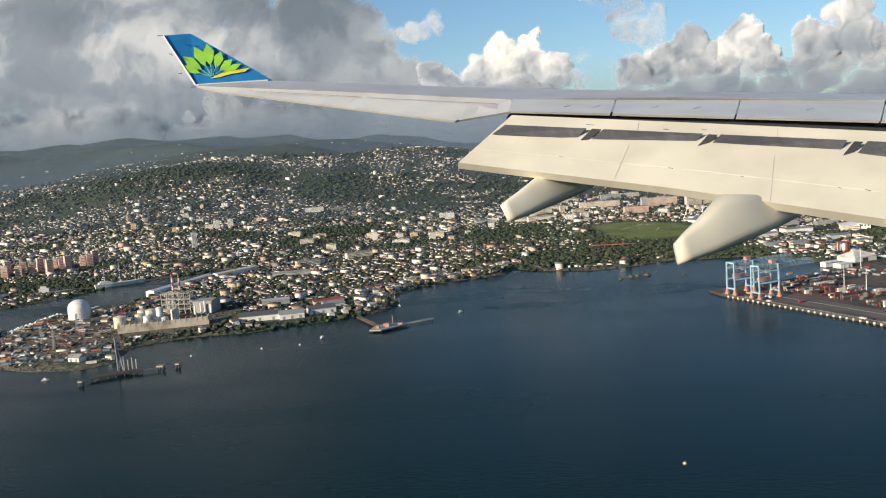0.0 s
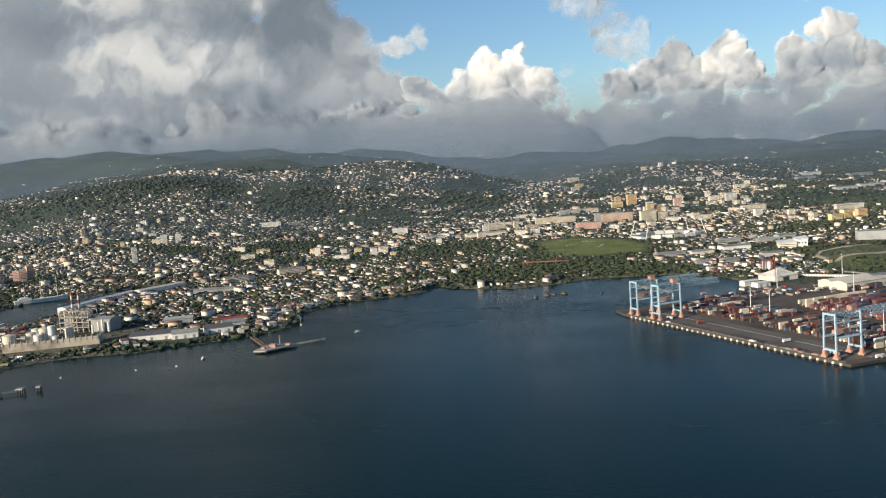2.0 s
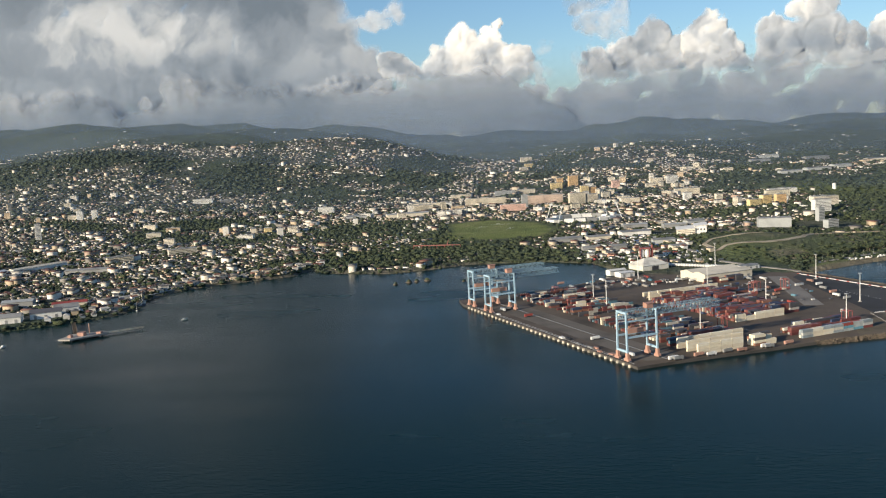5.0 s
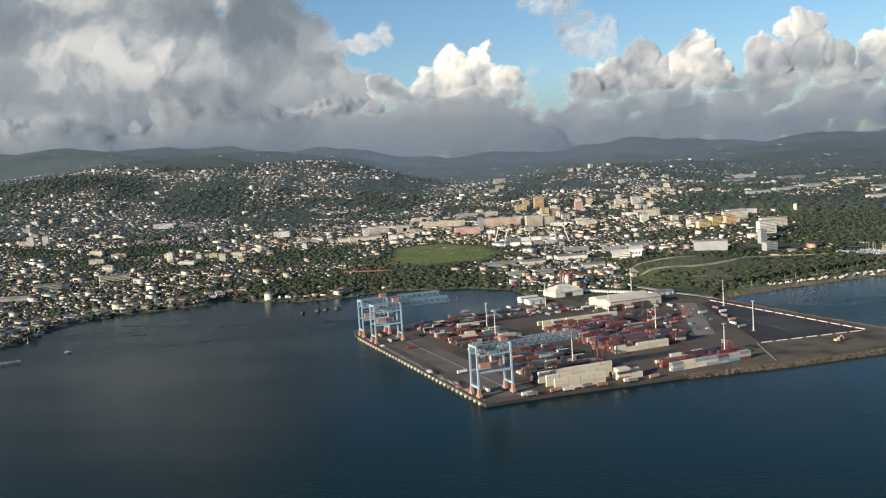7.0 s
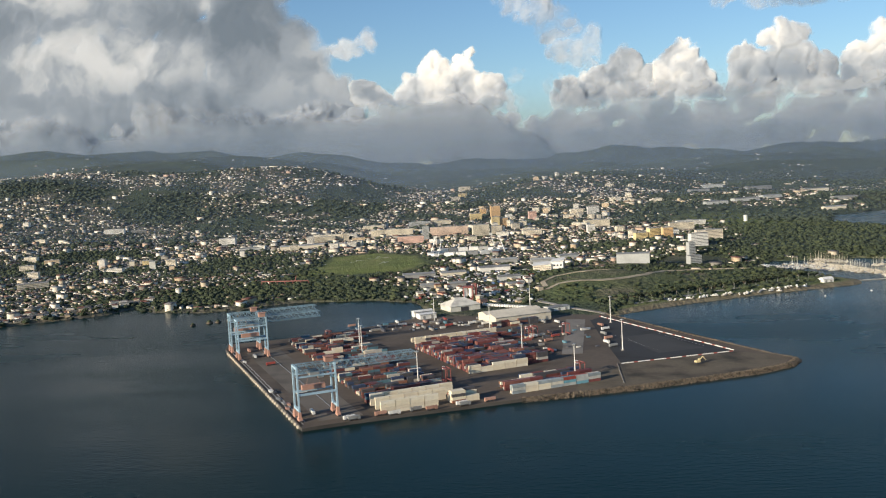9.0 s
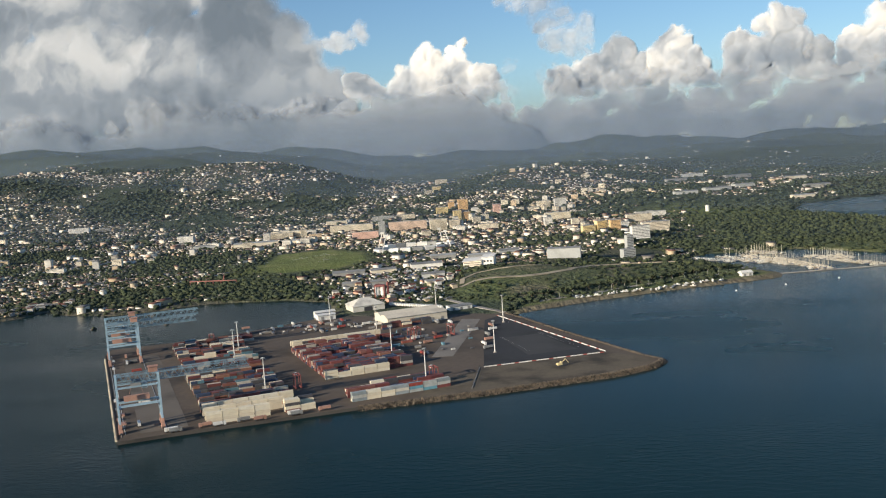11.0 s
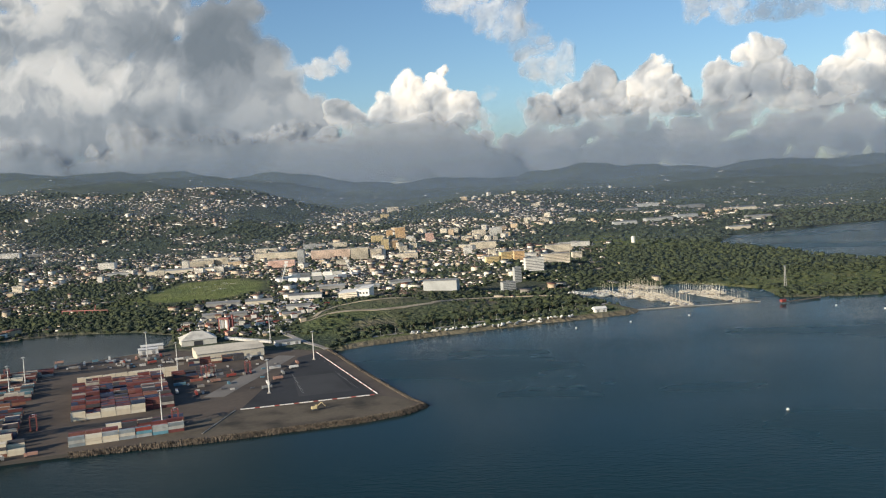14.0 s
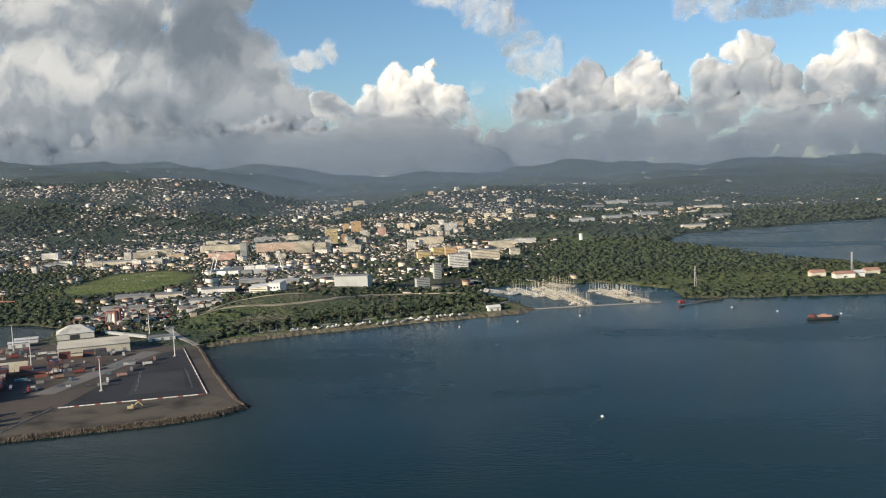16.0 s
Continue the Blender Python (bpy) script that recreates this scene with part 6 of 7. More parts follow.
for i, (x, y) in enumerate(spots):
    k = rnd.randrange(6)
    m = pose(x, y, ground_at(x, y), 0, 0, rnd.choice((30, 120)) + rnd.uniform(-12, 12))
    if k not in protos:
        protos[k] = near_house(*HOUSES[k], m)
    else:
        copy_thing(protos[k], m)

# vehicles parked about the industrial quarter
cars = Mesh()
for _ in range(420):
    x, y = rnd.uniform(228, 335), rnd.uniform(785, 990)
    if land_height(np.array([x]), np.array([y]))[1][0] < 6:
        continue
    m = pose(x, y, ground_at(x, y), 0, 0, rnd.choice((28, 118)) + rnd.uniform(-6, 6))
    l = rnd.choice((2.2, 2.4, 4.6))
    cars.box(-l / 2, -.5, .15, l / 2, .5, .6 if l < 4 else 1.5, 0, m).box(-l * .3, -.45, .6, l * .25, .45, .85, 0, m, 0.8)
tagged(part("parked_vehicles", cars, many("vehicle_paint", [(0.0, (0.7, 0.7, 0.68)), (0.4, (0.12, 0.12, 0.13)), (0.6, (0.3, 0.06, 0.05)), (0.7, (0.5, 0.5, 0.48)), (0.9, (0.10, 0.16, 0.3))], 0.4)), "parked cars and vans about the industrial quarter", "vehicles", kind="stuff")

# ---- the old port and power station ----
dome = thing("gas_tank", "large white domed gas tank beside the docks", "tank", m=pose(-356, 694, 1.4))
rings = Mesh()
prof = [(8.6, 0), (8.6, 8.0), (8.3, 10.4), (7.2, 12.8), (5.2, 14.6), (2.6, 15.6), (0.0, 15.9)]
n = 32
for (r0, z0), (r1, z1) in zip(prof, prof[1:]):
    rings.tube((0, 0, z0), (0, 0, z1), max(r0, .01), max(r1, .01), n, cap=False)
part("shell", rings, WHITE, dome)
part("base", Mesh().tube((0, 0, -1), (0, 0, 0.5), 10.2, 10.0, n), CONCRETE, dome)
part("stair", Mesh().bar((9.6, 0, 0.4), (6.8, 6.8, 8.5), 0.5), STEEL, dome)

BUND = surface("weathered_wall_concrete", (0.46, 0.41, 0.33), 0.9, vary=0.3, coarse=0.12, fine=0.8)
PIPE = surface("weathered_plant_steel", (0.30, 0.28, 0.25), 0.6, metal=0.2, vary=0.3)
bund = thing("bund_wall", "long pale concrete wall with buttresses on the shore", "wall", m=frame_at((-286, 614), (61, 20), 1.0))
part("wall", Mesh().box(0, 0, -1.5, 64, 1.2, 6.8), BUND, bund)
for i in range(17):
    part("buttress", Mesh().box(i * 3.9 + .6, -0.25, 4.6, i * 3.9 + 1.1, 0.9, 8.2), BUND, bund)
part("side_wall", Mesh().box(63, 1.2, -1.5, 64, 18, 6.2), BUND, bund)


def tank(x, y, r, h, mat, label):
    t = thing("storage_tank", label, "tank", "storage tanks", m=pose(x, y, 1.5))
    part("shell", Mesh().tube((0, 0, -1), (0, 0, h), r, r, 24), mat, t)
    part("roof", Mesh().tube((0, 0, h), (0, 0, h + r * .22), r * 1.01, r * .1, 24), mat, t)
    part("ladder", Mesh().bar((r + .15, 0, 0), (r + .15, 0, h + .6), .3), STEEL, t)
    return t


for x, y, r, h in ((-296, 640, 4.6, 8.5), (-285, 650, 3.6, 8.0), (-277, 645, 3.0, 7.0), (-281, 662, 4.2, 9.0), (-270, 652, 2.6, 12.0), (-262, 642, 2.4, 6.0), (-291, 668, 3.6, 8.0), (-263, 664, 3.2, 8.0)):
    tank(x, y, r, h, CREAM if r > 3 else WHITE, "cream cylindrical storage tank" if r > 3 else "slim white storage tank")

plant = thing("power_station", "steel-framed power station with two striped chimneys", "power station", m=frame_at((-284, 690), (40, -5), 1.4))
f = Mesh()
for x in (0, 5, 10, 15, 20, 25):
    for y in (0, 6, 12):
        f.bar((x, y, -1), (x, y, 17), .55)
for z in (4, 8, 12, 16.8):
    for y in (0, 6, 12):
        f.bar((0, y, z), (25, y, z), .45)
    for x in (0, 5, 10, 15, 20, 25):
        f.bar((x, 0, z), (x, 12, z), .4)
for i in range(4):
    f.bar((i * 5, 0, 4 * i), (i * 5 + 5, 0, 4 * i + 4), .3)
for k in range(26):
    x, z = rnd.uniform(0, 24), rnd.uniform(1, 15)
    f.tube((x, rnd.uniform(-1, 1), z), (x + rnd.uniform(1, 7), rnd.uniform(0, 10), z + rnd.choice((0, 0, 2))), rnd.uniform(.2, .6), n=8)
part("frame", f, PIPE, plant)
for z in (4.3, 8.3, 12.3):
    part("deck", Mesh().box(0, 0, z, 25, 12, z + .2), GREY, plant)
part("boiler", Mesh().box(3, 2, 0, 11, 10, 13), PIPE, plant)
part("turbine_house", Mesh().box(27, 0, -1, 44, 14, 10).gable(27, 0, 44, 14, 10, 1.5), GREY, plant)
part("duct", Mesh().bar((11, 6, 11), (27, 6, 9), 2.4), STEEL, plant)
for x in (6, 12):
    for k in range(6):
        part("chimney_ring", Mesh().tube((x, 9, 12 + 3.2 * k), (x, 9, 15.2 + 3.2 * k), .8, .76, 12), DULL_RED if k % 2 else CREAM, plant)
for x, y, h in ((36, -4, 9), (40, -5, 11), (44, -3, 8), (32, -6, 7)):
    part("column", Mesh().tube((x, y, -1), (x, y, h), .9, .8, 10), WHITE, plant)

for i, (at, l, w) in enumerate((((-202, 632), 30, 15), ((-172, 634), 18, 11), ((-153, 648), 20, 12), ((-146, 668), 16, 9))):
    shed("shore_warehouse", "dark-roofed warehouse with pale walls on the shore", at, (25, 6 + 3 * i), l, w, 4.0, 2.2, WHITE, GREY if i % 2 else surface("slate_roof_%d" % i, (0.10, 0.10, 0.11), 0.7), 3)
shed("red_depot", "low depot with a rust red roof", (-160, 690), (20, 8), 24, 8, 3, 1.4, CREAM, RED)
shed("shore_house", "small white house with a pitched roof near the water", (-278, 528), (12, -4), 9, 6, 2.6, 2.0, WHITE, GREY, 2)
shed("quay_shed", "long white quay shed along the dock basin", (-338, 800), (18, 95), 104, 9, 4, 1.2, WHITE, WHITE)
shed("quay_shed", "long white quay shed along the dock basin", (-312, 900), (30, 60), 60, 10, 4, 1.2, WHITE, CREAM)
for i in range(30):
    x, y = rnd.uniform(-420, -255), rnd.uniform(530, 730)
    if land_height(np.array([x]), np.array([y]))[1][0] > 5 and (x + 356) ** 2 + (y - 694) ** 2 > 500 and not (-300 < x and y > 605):
        shed("dock_shed", "small pale shed on the old port ground", (x, y), (10, rnd.uniform(-4, 4)), rnd.uniform(2.5, 7), rnd.uniform(2, 4), rnd.uniform(1.0, 2.0), .6, rnd.choice((WHITE, CREAM, GREY)), rnd.choice((GREY, DULL_RED, GREY, CREAM)), group="dock sheds")


clutter = Mesh()
for i in range(1500):
    x, y = rnd.uniform(-470, -235), rnd.uniform(520, 745)
    if land_height(np.array([x]), np.array([y]))[1][0] < 4 or (x + 356) ** 2 + (y - 694) ** 2 < 130 or (-300 < x and y > 600):
        continue
    m = pose(x, y, ground_at(x, y), 0, 0, rnd.choice((15, 105)) + rnd.uniform(-8, 8))
    l, w, h = rnd.choice(((2.2, 1.0, .8), (2.4, 1.1, .9), (4.5, 1.2, 1.4), (6.3, 1.3, 1.3), (1.2, 1.2, .7), (7, .5, .4), (1.8, .9, .7), (9, .3, .3)))
    clutter.box(-l / 2, -w / 2, -.2, l / 2, w / 2, h, 0, m)
tagged(part("yard_clutter", clutter, many("yard_goods_paint", [(0.0, (0.10, 0.10, 0.10)), (0.3, (0.65, 0.62, 0.55)), (0.5, (0.22, 0.19, 0.15)), (0.68, (0.34, 0.12, 0.08)), (0.8, (0.5, 0.42, 0.3)), (0.92, (0.12, 0.2, 0.26))], 0.6)), "parked vehicles, boxes and goods on the old port ground", "vehicles", kind="stuff")


def lamp_mast(x, y, h, z=None):
    t = thing("lattice_mast", "slim lattice mast on the old port ground", "mast", "lattice masts", m=pose(x, y, 1.5 if z is None else z))
    b = Mesh()
    for sx, sy in ((-.8, -.8), (.8, -.8), (.8, .8), (-.8, .8)):
        b.bar((sx, sy, 0), (sx * .4, sy * .4, h), .22)
    for k in range(int(h / 2)):
        s = .8 * (1 - .6 * k * 2 / h)
        b.bar((-s, -s, 2 * k), (s, -s, 2 * k + 2), .14).bar((s, s, 2 * k), (-s, s, 2 * k + 2), .14).bar((-s, s, 2 * k), (-s, -s, 2 * k + 2), .14)
    part("lattice", b, STEEL, t)
    part("head", Mesh().box(-.9, -.9, h, .9, .9, h + .4), STEEL, t)
    return t


for x, y, h in ((-310, 570, 15), (-330, 640, 12), (-330, 590, 12)):
    lamp_mast(x, y, h)
crane = thing("dock_crane", "red lattice dock crane beside the tank", "crane", m=pose(-318, 676, 1.4, 0, 0, 20))
b = Mesh()
lattice(b, (0, 0, 3), (12, 0, 9), 1.2, 1.2, 8, .25)
part("jib", b, DULL_RED, crane)
part("body", Mesh().box(-2, -1.5, 0, 2, 1.5, 4), DULL_RED, crane)
part("tower", Mesh().bar((0, 0, 4), (0, 0, 12), .8), DULL_RED, crane)


# mooring berths off the power station
def dolphin(x, y, w=3.0, h=2.2, deck=True):
    t = thing("mooring_dolphin", "concrete mooring dolphin on steel piles in the water", "dolphin", "mooring dolphins", m=pose(x, y, 0))
    for sx, sy in ((-1, -1), (1, -1), (1, 1), (-1, 1)):
        part("pile", Mesh().tube((sx * w * .33, sy * w * .33, -4), (sx * w * .33, sy * w * .33, h), .35, .35, 8), DARK, t)
    part("deck", Mesh().box(-w / 2, -w / 2, h, w / 2, w / 2, h + .8), CONCRETE, t)
    part("bollard", Mesh().tube((0, 0, h + .8), (0, 0, h + 1.5), .3, .35, 8), DARK, t)
    return t


for x, y, w in ((-240, 470, 2.6), (-206, 500, 4.2), (-197, 503, 2.6)):
    dolphin(x, y, w)
berth = thing("loading_berth", "dark timber loading berth with a tall hose tower", "berth", m=pose(0, 0, 0))
part("deck", Mesh().prism([(-240, 478), (-214, 494), (-216, 498), (-228, 500), (-241, 482)], 1.4, 2.1), DARK_CONCRETE, berth)
for i in range(7):
    part("pile", Mesh().tube((-239 + 4 * i, 479 + 2.4 * i, -4), (-239 + 4 * i, 479 + 2.4 * i, 1.4), .35, .35, 8), DARK, berth)
part("tower", (lambda m: (m.bar((-229, 494, 2), (-229.6, 494.5, 22), .9), m.bar((-226.6, 495, 2), (-229, 495, 16), .4), m)[-1])(Mesh()), STEEL, berth)
for i in range(4):
    part("loading_arm", Mesh().bar((-226 + 2 * i, 495 + i, 2), (-226 + 2 * i, 495 + i, 9 - i % 2), .4), STEEL, berth)
gang_way = Mesh()
lattice(gang_way, (-214, 494, 1.4), (-207, 499, 1.4), .8, .7, 4, .15)
part("gangway", gang_way, STEEL, berth)
road_bridge = Mesh()
lattice(road_bridge, (-232, 500, 1.6), (-246, 535, 1.6), 1.4, .8, 10, .18)
part("gangway", road_bridge, STEEL, berth)

# the oil jetty
jetty = thing("oil_jetty", "long rusty oil jetty with a platform and a thin arm", "jetty", m=pose(0, 0, 0))
b = Mesh()
lattice(b, (-114, 632, 1.0), (-93, 594, 1.0), 2.2, 1.0, 14, .3)
part("trestle", b, WOOD, jetty)
part("platform", Mesh().prism([(-96, 578), (-88, 577), (-72, 595), (-76, 599), (-94, 594)], 1.0, 1.9), CONCRETE, jetty)
part("gear", Mesh().box(-88, 586, 1.9, -84, 590, 4).box(-92, 582, 1.9, -90, 585, 3.4).bar((-82, 590, 1.9), (-82, 590, 9), .35).box(-79, 592, 1.9, -76, 595, 3), CRANE_ORANGE, jetty)
b = Mesh()
lattice(b, (-75, 597, 1.0), (-57, 611, 1.0), .9, .7, 10, .18)
part("arm", b, PALE_CONCRETE, jetty)
for i in range(10):
    p = Vector((-114, 632, 0)).lerp(Vector((-93, 594, 0)), i / 9)
    part("pile", Mesh().tube((p.x, p.y, -4), (p.x, p.y, 1), .3, .3, 8), DARK, jetty)
for x, y in ((-94, 580), (-88, 579), (-76, 594), (-84, 593), (-65, 604), (-58, 610)):
    part("pile", Mesh().tube((x, y, -4), (x, y, 1), .35, .35, 8), DARK, jetty)


# ---- boats, buoys and the marina ----
HULL_PAINT = many("hull_paint", [(0.0, (0.70, 0.66, 0.58)), (0.35, (0.55, 0.52, 0.46)), (0.55, (0.12, 0.15, 0.21)), (0.67, (0.74, 0.72, 0.67)), (0.88, (0.36, 0.30, 0.22))], 0.4, "object")


def hull(l, w, h):
    prof = [(-.5, .62, 0), (-.2, .95, 0), (.15, 1.0, .02), (.38, .6, .08), (.5, 0.02, .18)]
    vs, fs = [], []
    for x, k, up in prof:
        vs += [(x * l, -k * w / 2, h * (1 + up)), (x * l * .96, -k * w * .3, -.25 * h), (x * l * .96, k * w * .3, -.25 * h), (x * l, k * w / 2, h * (1 + up))]
    for i in range(len(prof) - 1):
        a, c = 4 * i, 4 * i + 4
        fs += [(a, a + 1, c + 1, c), (a + 1, a + 2, c + 2, c + 1), (a + 2, a + 3, c + 3, c + 2), (a + 3, a, c, c + 3)]
    fs += [(3, 2, 1, 0), (16, 17, 18, 19)]
    return Mesh().add(vs, fs)


def sailboat(l, mast, m, label):
    t = thing("sailing_yacht", label, "yacht", "yachts in the marina", m=m)
    part("hull", hull(l, l * .31, l * .11), HULL_PAINT, t)
    part("cabin", Mesh().box(-l * .12, -l * .08, l * .1, l * .18, l * .08, l * .18, taper=.8), CREAM, t)
    part("cockpit", Mesh().box(-l * .42, -l * .07, l * .108, -l * .14, l * .07, l * .125), WOOD, t, "brown teak cockpit")
    part("mast", Mesh().tube((l * .08, 0, l * .1), (l * .08, 0, mast), .09, .06, 6), CREAM, t, "pale aluminium mast")
    part("boom", Mesh().tube((l * .08, 0, l * .26), (-l * .34, 0, l * .26), .12, .1, 6), CREAM, t)
    return t


def motorboat(l, m, label, group):
    t = thing("motor_boat", label, "boat", group, m=m)
    part("hull", hull(l, l * .36, l * .13), HULL_PAINT, t)
    part("cabin", Mesh().box(-l * .22, -l * .12, l * .12, l * .14, l * .12, l * .30, taper=.8), WHITE, t)
    part("windscreen", Mesh().box(l * .14, -l * .1, l * .16, l * .18, l * .1, l * .26), PANE, t)
    return t


yacht_a = sailboat(6.2, 8.2, pose(612, 852, 0.1, 0, 0, 20), "white sailing yacht with a bare mast at a pontoon")
yacht_b = sailboat(5.0, 6.6, pose(608, 858, 0.1, 0, 0, 200), "small white sailing yacht with a bare mast at a pontoon")
motor = motorboat(4.2, pose(540, 962, 0.1, 0, 0, 30), "white motor boat moored at a pontoon", "motor boats in the marina")
for (ax, ay), (bx, by), kinds in (((598, 935), (618, 850), "ab"), ((582, 965), (602, 885), "ab"), ((560, 965), (585, 905), "am"), ((535, 962), (566, 925), "m"), ((628, 935), (660, 858), "ab"), ((646, 930), (652, 905), "b"), ((590, 988), (612, 960), "ab")):
    a, c = Vector((ax, ay, 0)), Vector((bx, by, 0))
    u = (c - a).normalized()
    side = Vector((-u.y, u.x, 0))
    pon = thing("pontoon", "grey floating pontoon between moored boats", "pontoon", "marina pontoons", m=frame_at(a, u, 0))
    ln = (c - a).length
    part("deck", Mesh().box(0, -.6, .05, ln, .6, .4), CONCRETE, pon)
    for i in range(int(ln / 12) + 1):
        part("pile", Mesh().tube((12 * i, .8, -3), (12 * i, .8, 2.2), .16, .16, 8), DARK, pon)
    k = 0
    s = 1.5
    while s < ln:
        for sg in (-1, 1):
            if rnd.random() < 0.88:
                src = {"a": yacht_a, "b": yacht_b, "m": motor}[kinds[rnd.randrange(len(kinds))]]
                p = a + u * (s + rnd.uniform(-.3, .3)) + side * sg * (3.7 if src is not motor else 2.9)
                copy_thing(src, frame_at(p, side * sg * rnd.choice((-1, 1)), 0.1) @ pose(0, 0, 0, 0, 0, rnd.uniform(-4, 4)))
        s += 2.7
break_water = thing("floating_breakwater", "low dark floating breakwater with piles before the marina", "breakwater", m=frame_at((577, 840), (94, 15), 0))
part("deck", Mesh().box(0, -.7, .05, 95, .7, .5), CONCRETE, break_water)
for i in range(9):
    part("pile", Mesh().tube((i * 11.5, 1, -3), (i * 11.5, 1, 2.6), .3, .3, 8), DARK, break_water)
wharf = thing("small_jetty", "old timber jetty with a red boat house end", "jetty", m=frame_at((682, 840), (32, 17), 0))
part("deck", Mesh().box(0, -.6, .8, 36, .6, 1.2), WOOD, wharf)
part("hut", Mesh().box(-.6, -1.2, 1.2, 3, 1.2, 2.6).gable(-.6, -1.2, 3, 1.2, 2.6, .6), RED, wharf)
for i in range(10):
    part("pile", Mesh().tube((i * 4, 0, -3), (i * 4, 0, 2.2 if i % 3 == 0 else .8), .25, .25, 8), DARK, wharf)
barge = thing("barge", "long dark barge with rust red deck gear at anchor", "barge", m=frame_at((755, 762), (1, 0.05), 0))
part("hull", hull(19, 5, 1.4), DARK, barge)
part("deck_house", Mesh().box(-8, -1.6, 1.4, -5.5, 1.6, 2.9), DULL_RED, barge)
part("cargo", Mesh().box(-3, -1.6, 1.4, 5, 1.6, 2.4).box(-1, -1, 2.4, 2, 1, 3.0), CRANE_ORANGE, barge)
buoy = thing("buoy", "small pale mooring buoy floating in the bay", "buoy", "mooring buoys", m=pose(64, 313, 0))
part("float", Mesh().tube((0, 0, -.4), (0, 0, .3), .6, .7, 12).tube((0, 0, .3), (0, 0, .7), .7, .25, 12), YELLOW, buoy)
part("ring", Mesh().tube((0, 0, .7), (0, 0, 1.0), .1, .1, 8), STEEL, buoy)
white_buoy = thing("buoy", "small white mooring buoy floating in the bay", "buoy", "mooring buoys", m=pose(533, 770, 0))
part("float", Mesh().tube((0, 0, -.4), (0, 0, .3), .5, .7, 12).tube((0, 0, .3), (0, 0, .8), .7, .2, 12), WHITE, white_buoy)
part("ring", Mesh().tube((0, 0, .8), (0, 0, 1.1), .1, .1, 8), STEEL, white_buoy)
for x, y in ((570, 786), (611, 803), (713, 819), (737, 796), (771, 779), (-201, 534), (-159, 545), (-136, 551), (608, 545)):
    copy_thing(white_buoy, pose(x, y, 0))
for x, y, a in ((-271, 488, 10), (-126, 570, 80), (-40, 636, 40)):
    motorboat(4.5, pose(x, y, 0.1, 0, 0, a), "small white boat out on the bay", "boats in the bay")
# boats laid up along the headland
for i in range(36):
    k = i / 35
    x, y = 424 + 108 * k + rnd.uniform(-2, 2), 757 + 47 * k + rnd.uniform(-2.5, 2.5) + 6
    copy_thing(motor, pose(x, y, ground_at(x, y) + .5, 0, 0, rnd.uniform(0, 360)))["label"] = "white boat laid up on the shore"
shed("beach_house", "white beach house with a pitched roof on the point", (549, 824), (8, 3), 9, 6, 2.4, 1.6, WHITE, WHITE, 2)
for x, y, l, mat in ((806, 962, 12, CREAM), (820, 946, 16, WHITE), (850, 966, 12, CREAM), (838, 952, 7, WHITE)):
    shed("estate_house", "white house with an orange tiled roof among trees", (x, y), (1, .15), l, 7, 3.4, 2.0, mat, CRANE_ORANGE if l > 8 else WHITE, 0, group="houses among the trees")
cistern = thing("water_tank", "small white water tank standing in the meadow", "tank", m=pose(643, 1470, ground_at(643, 1470)))
part("drum", Mesh().tube((0, 0, -1), (0, 0, 8.6), 2.8, 2.8, 16), WHITE, cistern)
part("lid", Mesh().tube((0, 0, 8.6), (0, 0, 9.4), 2.9, 0.6, 16), PALE_GREY, cistern)
lamp_mast(847, 990, 16, ground_at(847, 990))
lamp_mast(707, 925, 16, ground_at(707, 925))
for x, y, r in ((84, 748, 2.0), (93, 757, 2.4), (99, 759, 2.0), (107, 762, 2.6), (136, 752, 1.4)):
    i = thing("reef_rock", "dark overgrown rock awash in the bay", "rock", "reef rocks", m=pose(x, y, 0.2, 0, 0, 40 * r))
    v, f2 = lump(2, int(300 + x), 0.5)
    part("boulder", fast_mesh("boulder", v * np.array([r * 1.5, r, r * .5]), f2, (ROCK,)), None, i)
    part("scrub", fast_mesh("scrub", v * np.array([r * .9, r * .6, r * .55]) + np.array([0, 0, r * .45]), f2, (LEAF,)), None, i)

# boats by the small promontory and in the old docks
for x, y, a in ((-112, 702, 30), (-114, 707, 30), (-116, 712, 35), (-118, 717, 30), (-110, 697, 200), (-104, 676, 110)):
    copy_thing(yacht_a if a != 110 else yacht_b, pose(x + 14, y, 0.1, 0, 0, a))["label"] = "white sailing yacht moored off the town"


def ship(x, y, turn, l, mat, label, masts=0):
    t = thing("ship", label, "ship", "ships in the docks", m=pose(x, y, 0, 0, 0, turn))
    part("hull", hull(l, l * .17, l * .07), mat, t)
    k = 0.35 if masts else 1.0
    part("deck_house", Mesh().box(-l * .42, -l * .06, l * .07, -l * .18, l * .06, l * (.07 + .10 * k)).box(-l * .38, -l * .05, l * (.07 + .10 * k), -l * .24, l * .05, l * (.07 + .15 * k)), WHITE, t)
    for k in range(masts):
        part("mast", Mesh().tube((l * (.3 - .3 * k), 0, l * .06), (l * (.3 - .3 * k), 0, l * .48), .22, .12, 8).bar((l * (.3 - .3 * k), -l * .09, l * .3), (l * (.3 - .3 * k), l * .09, l * .3), .15), WHITE, t)
    return t


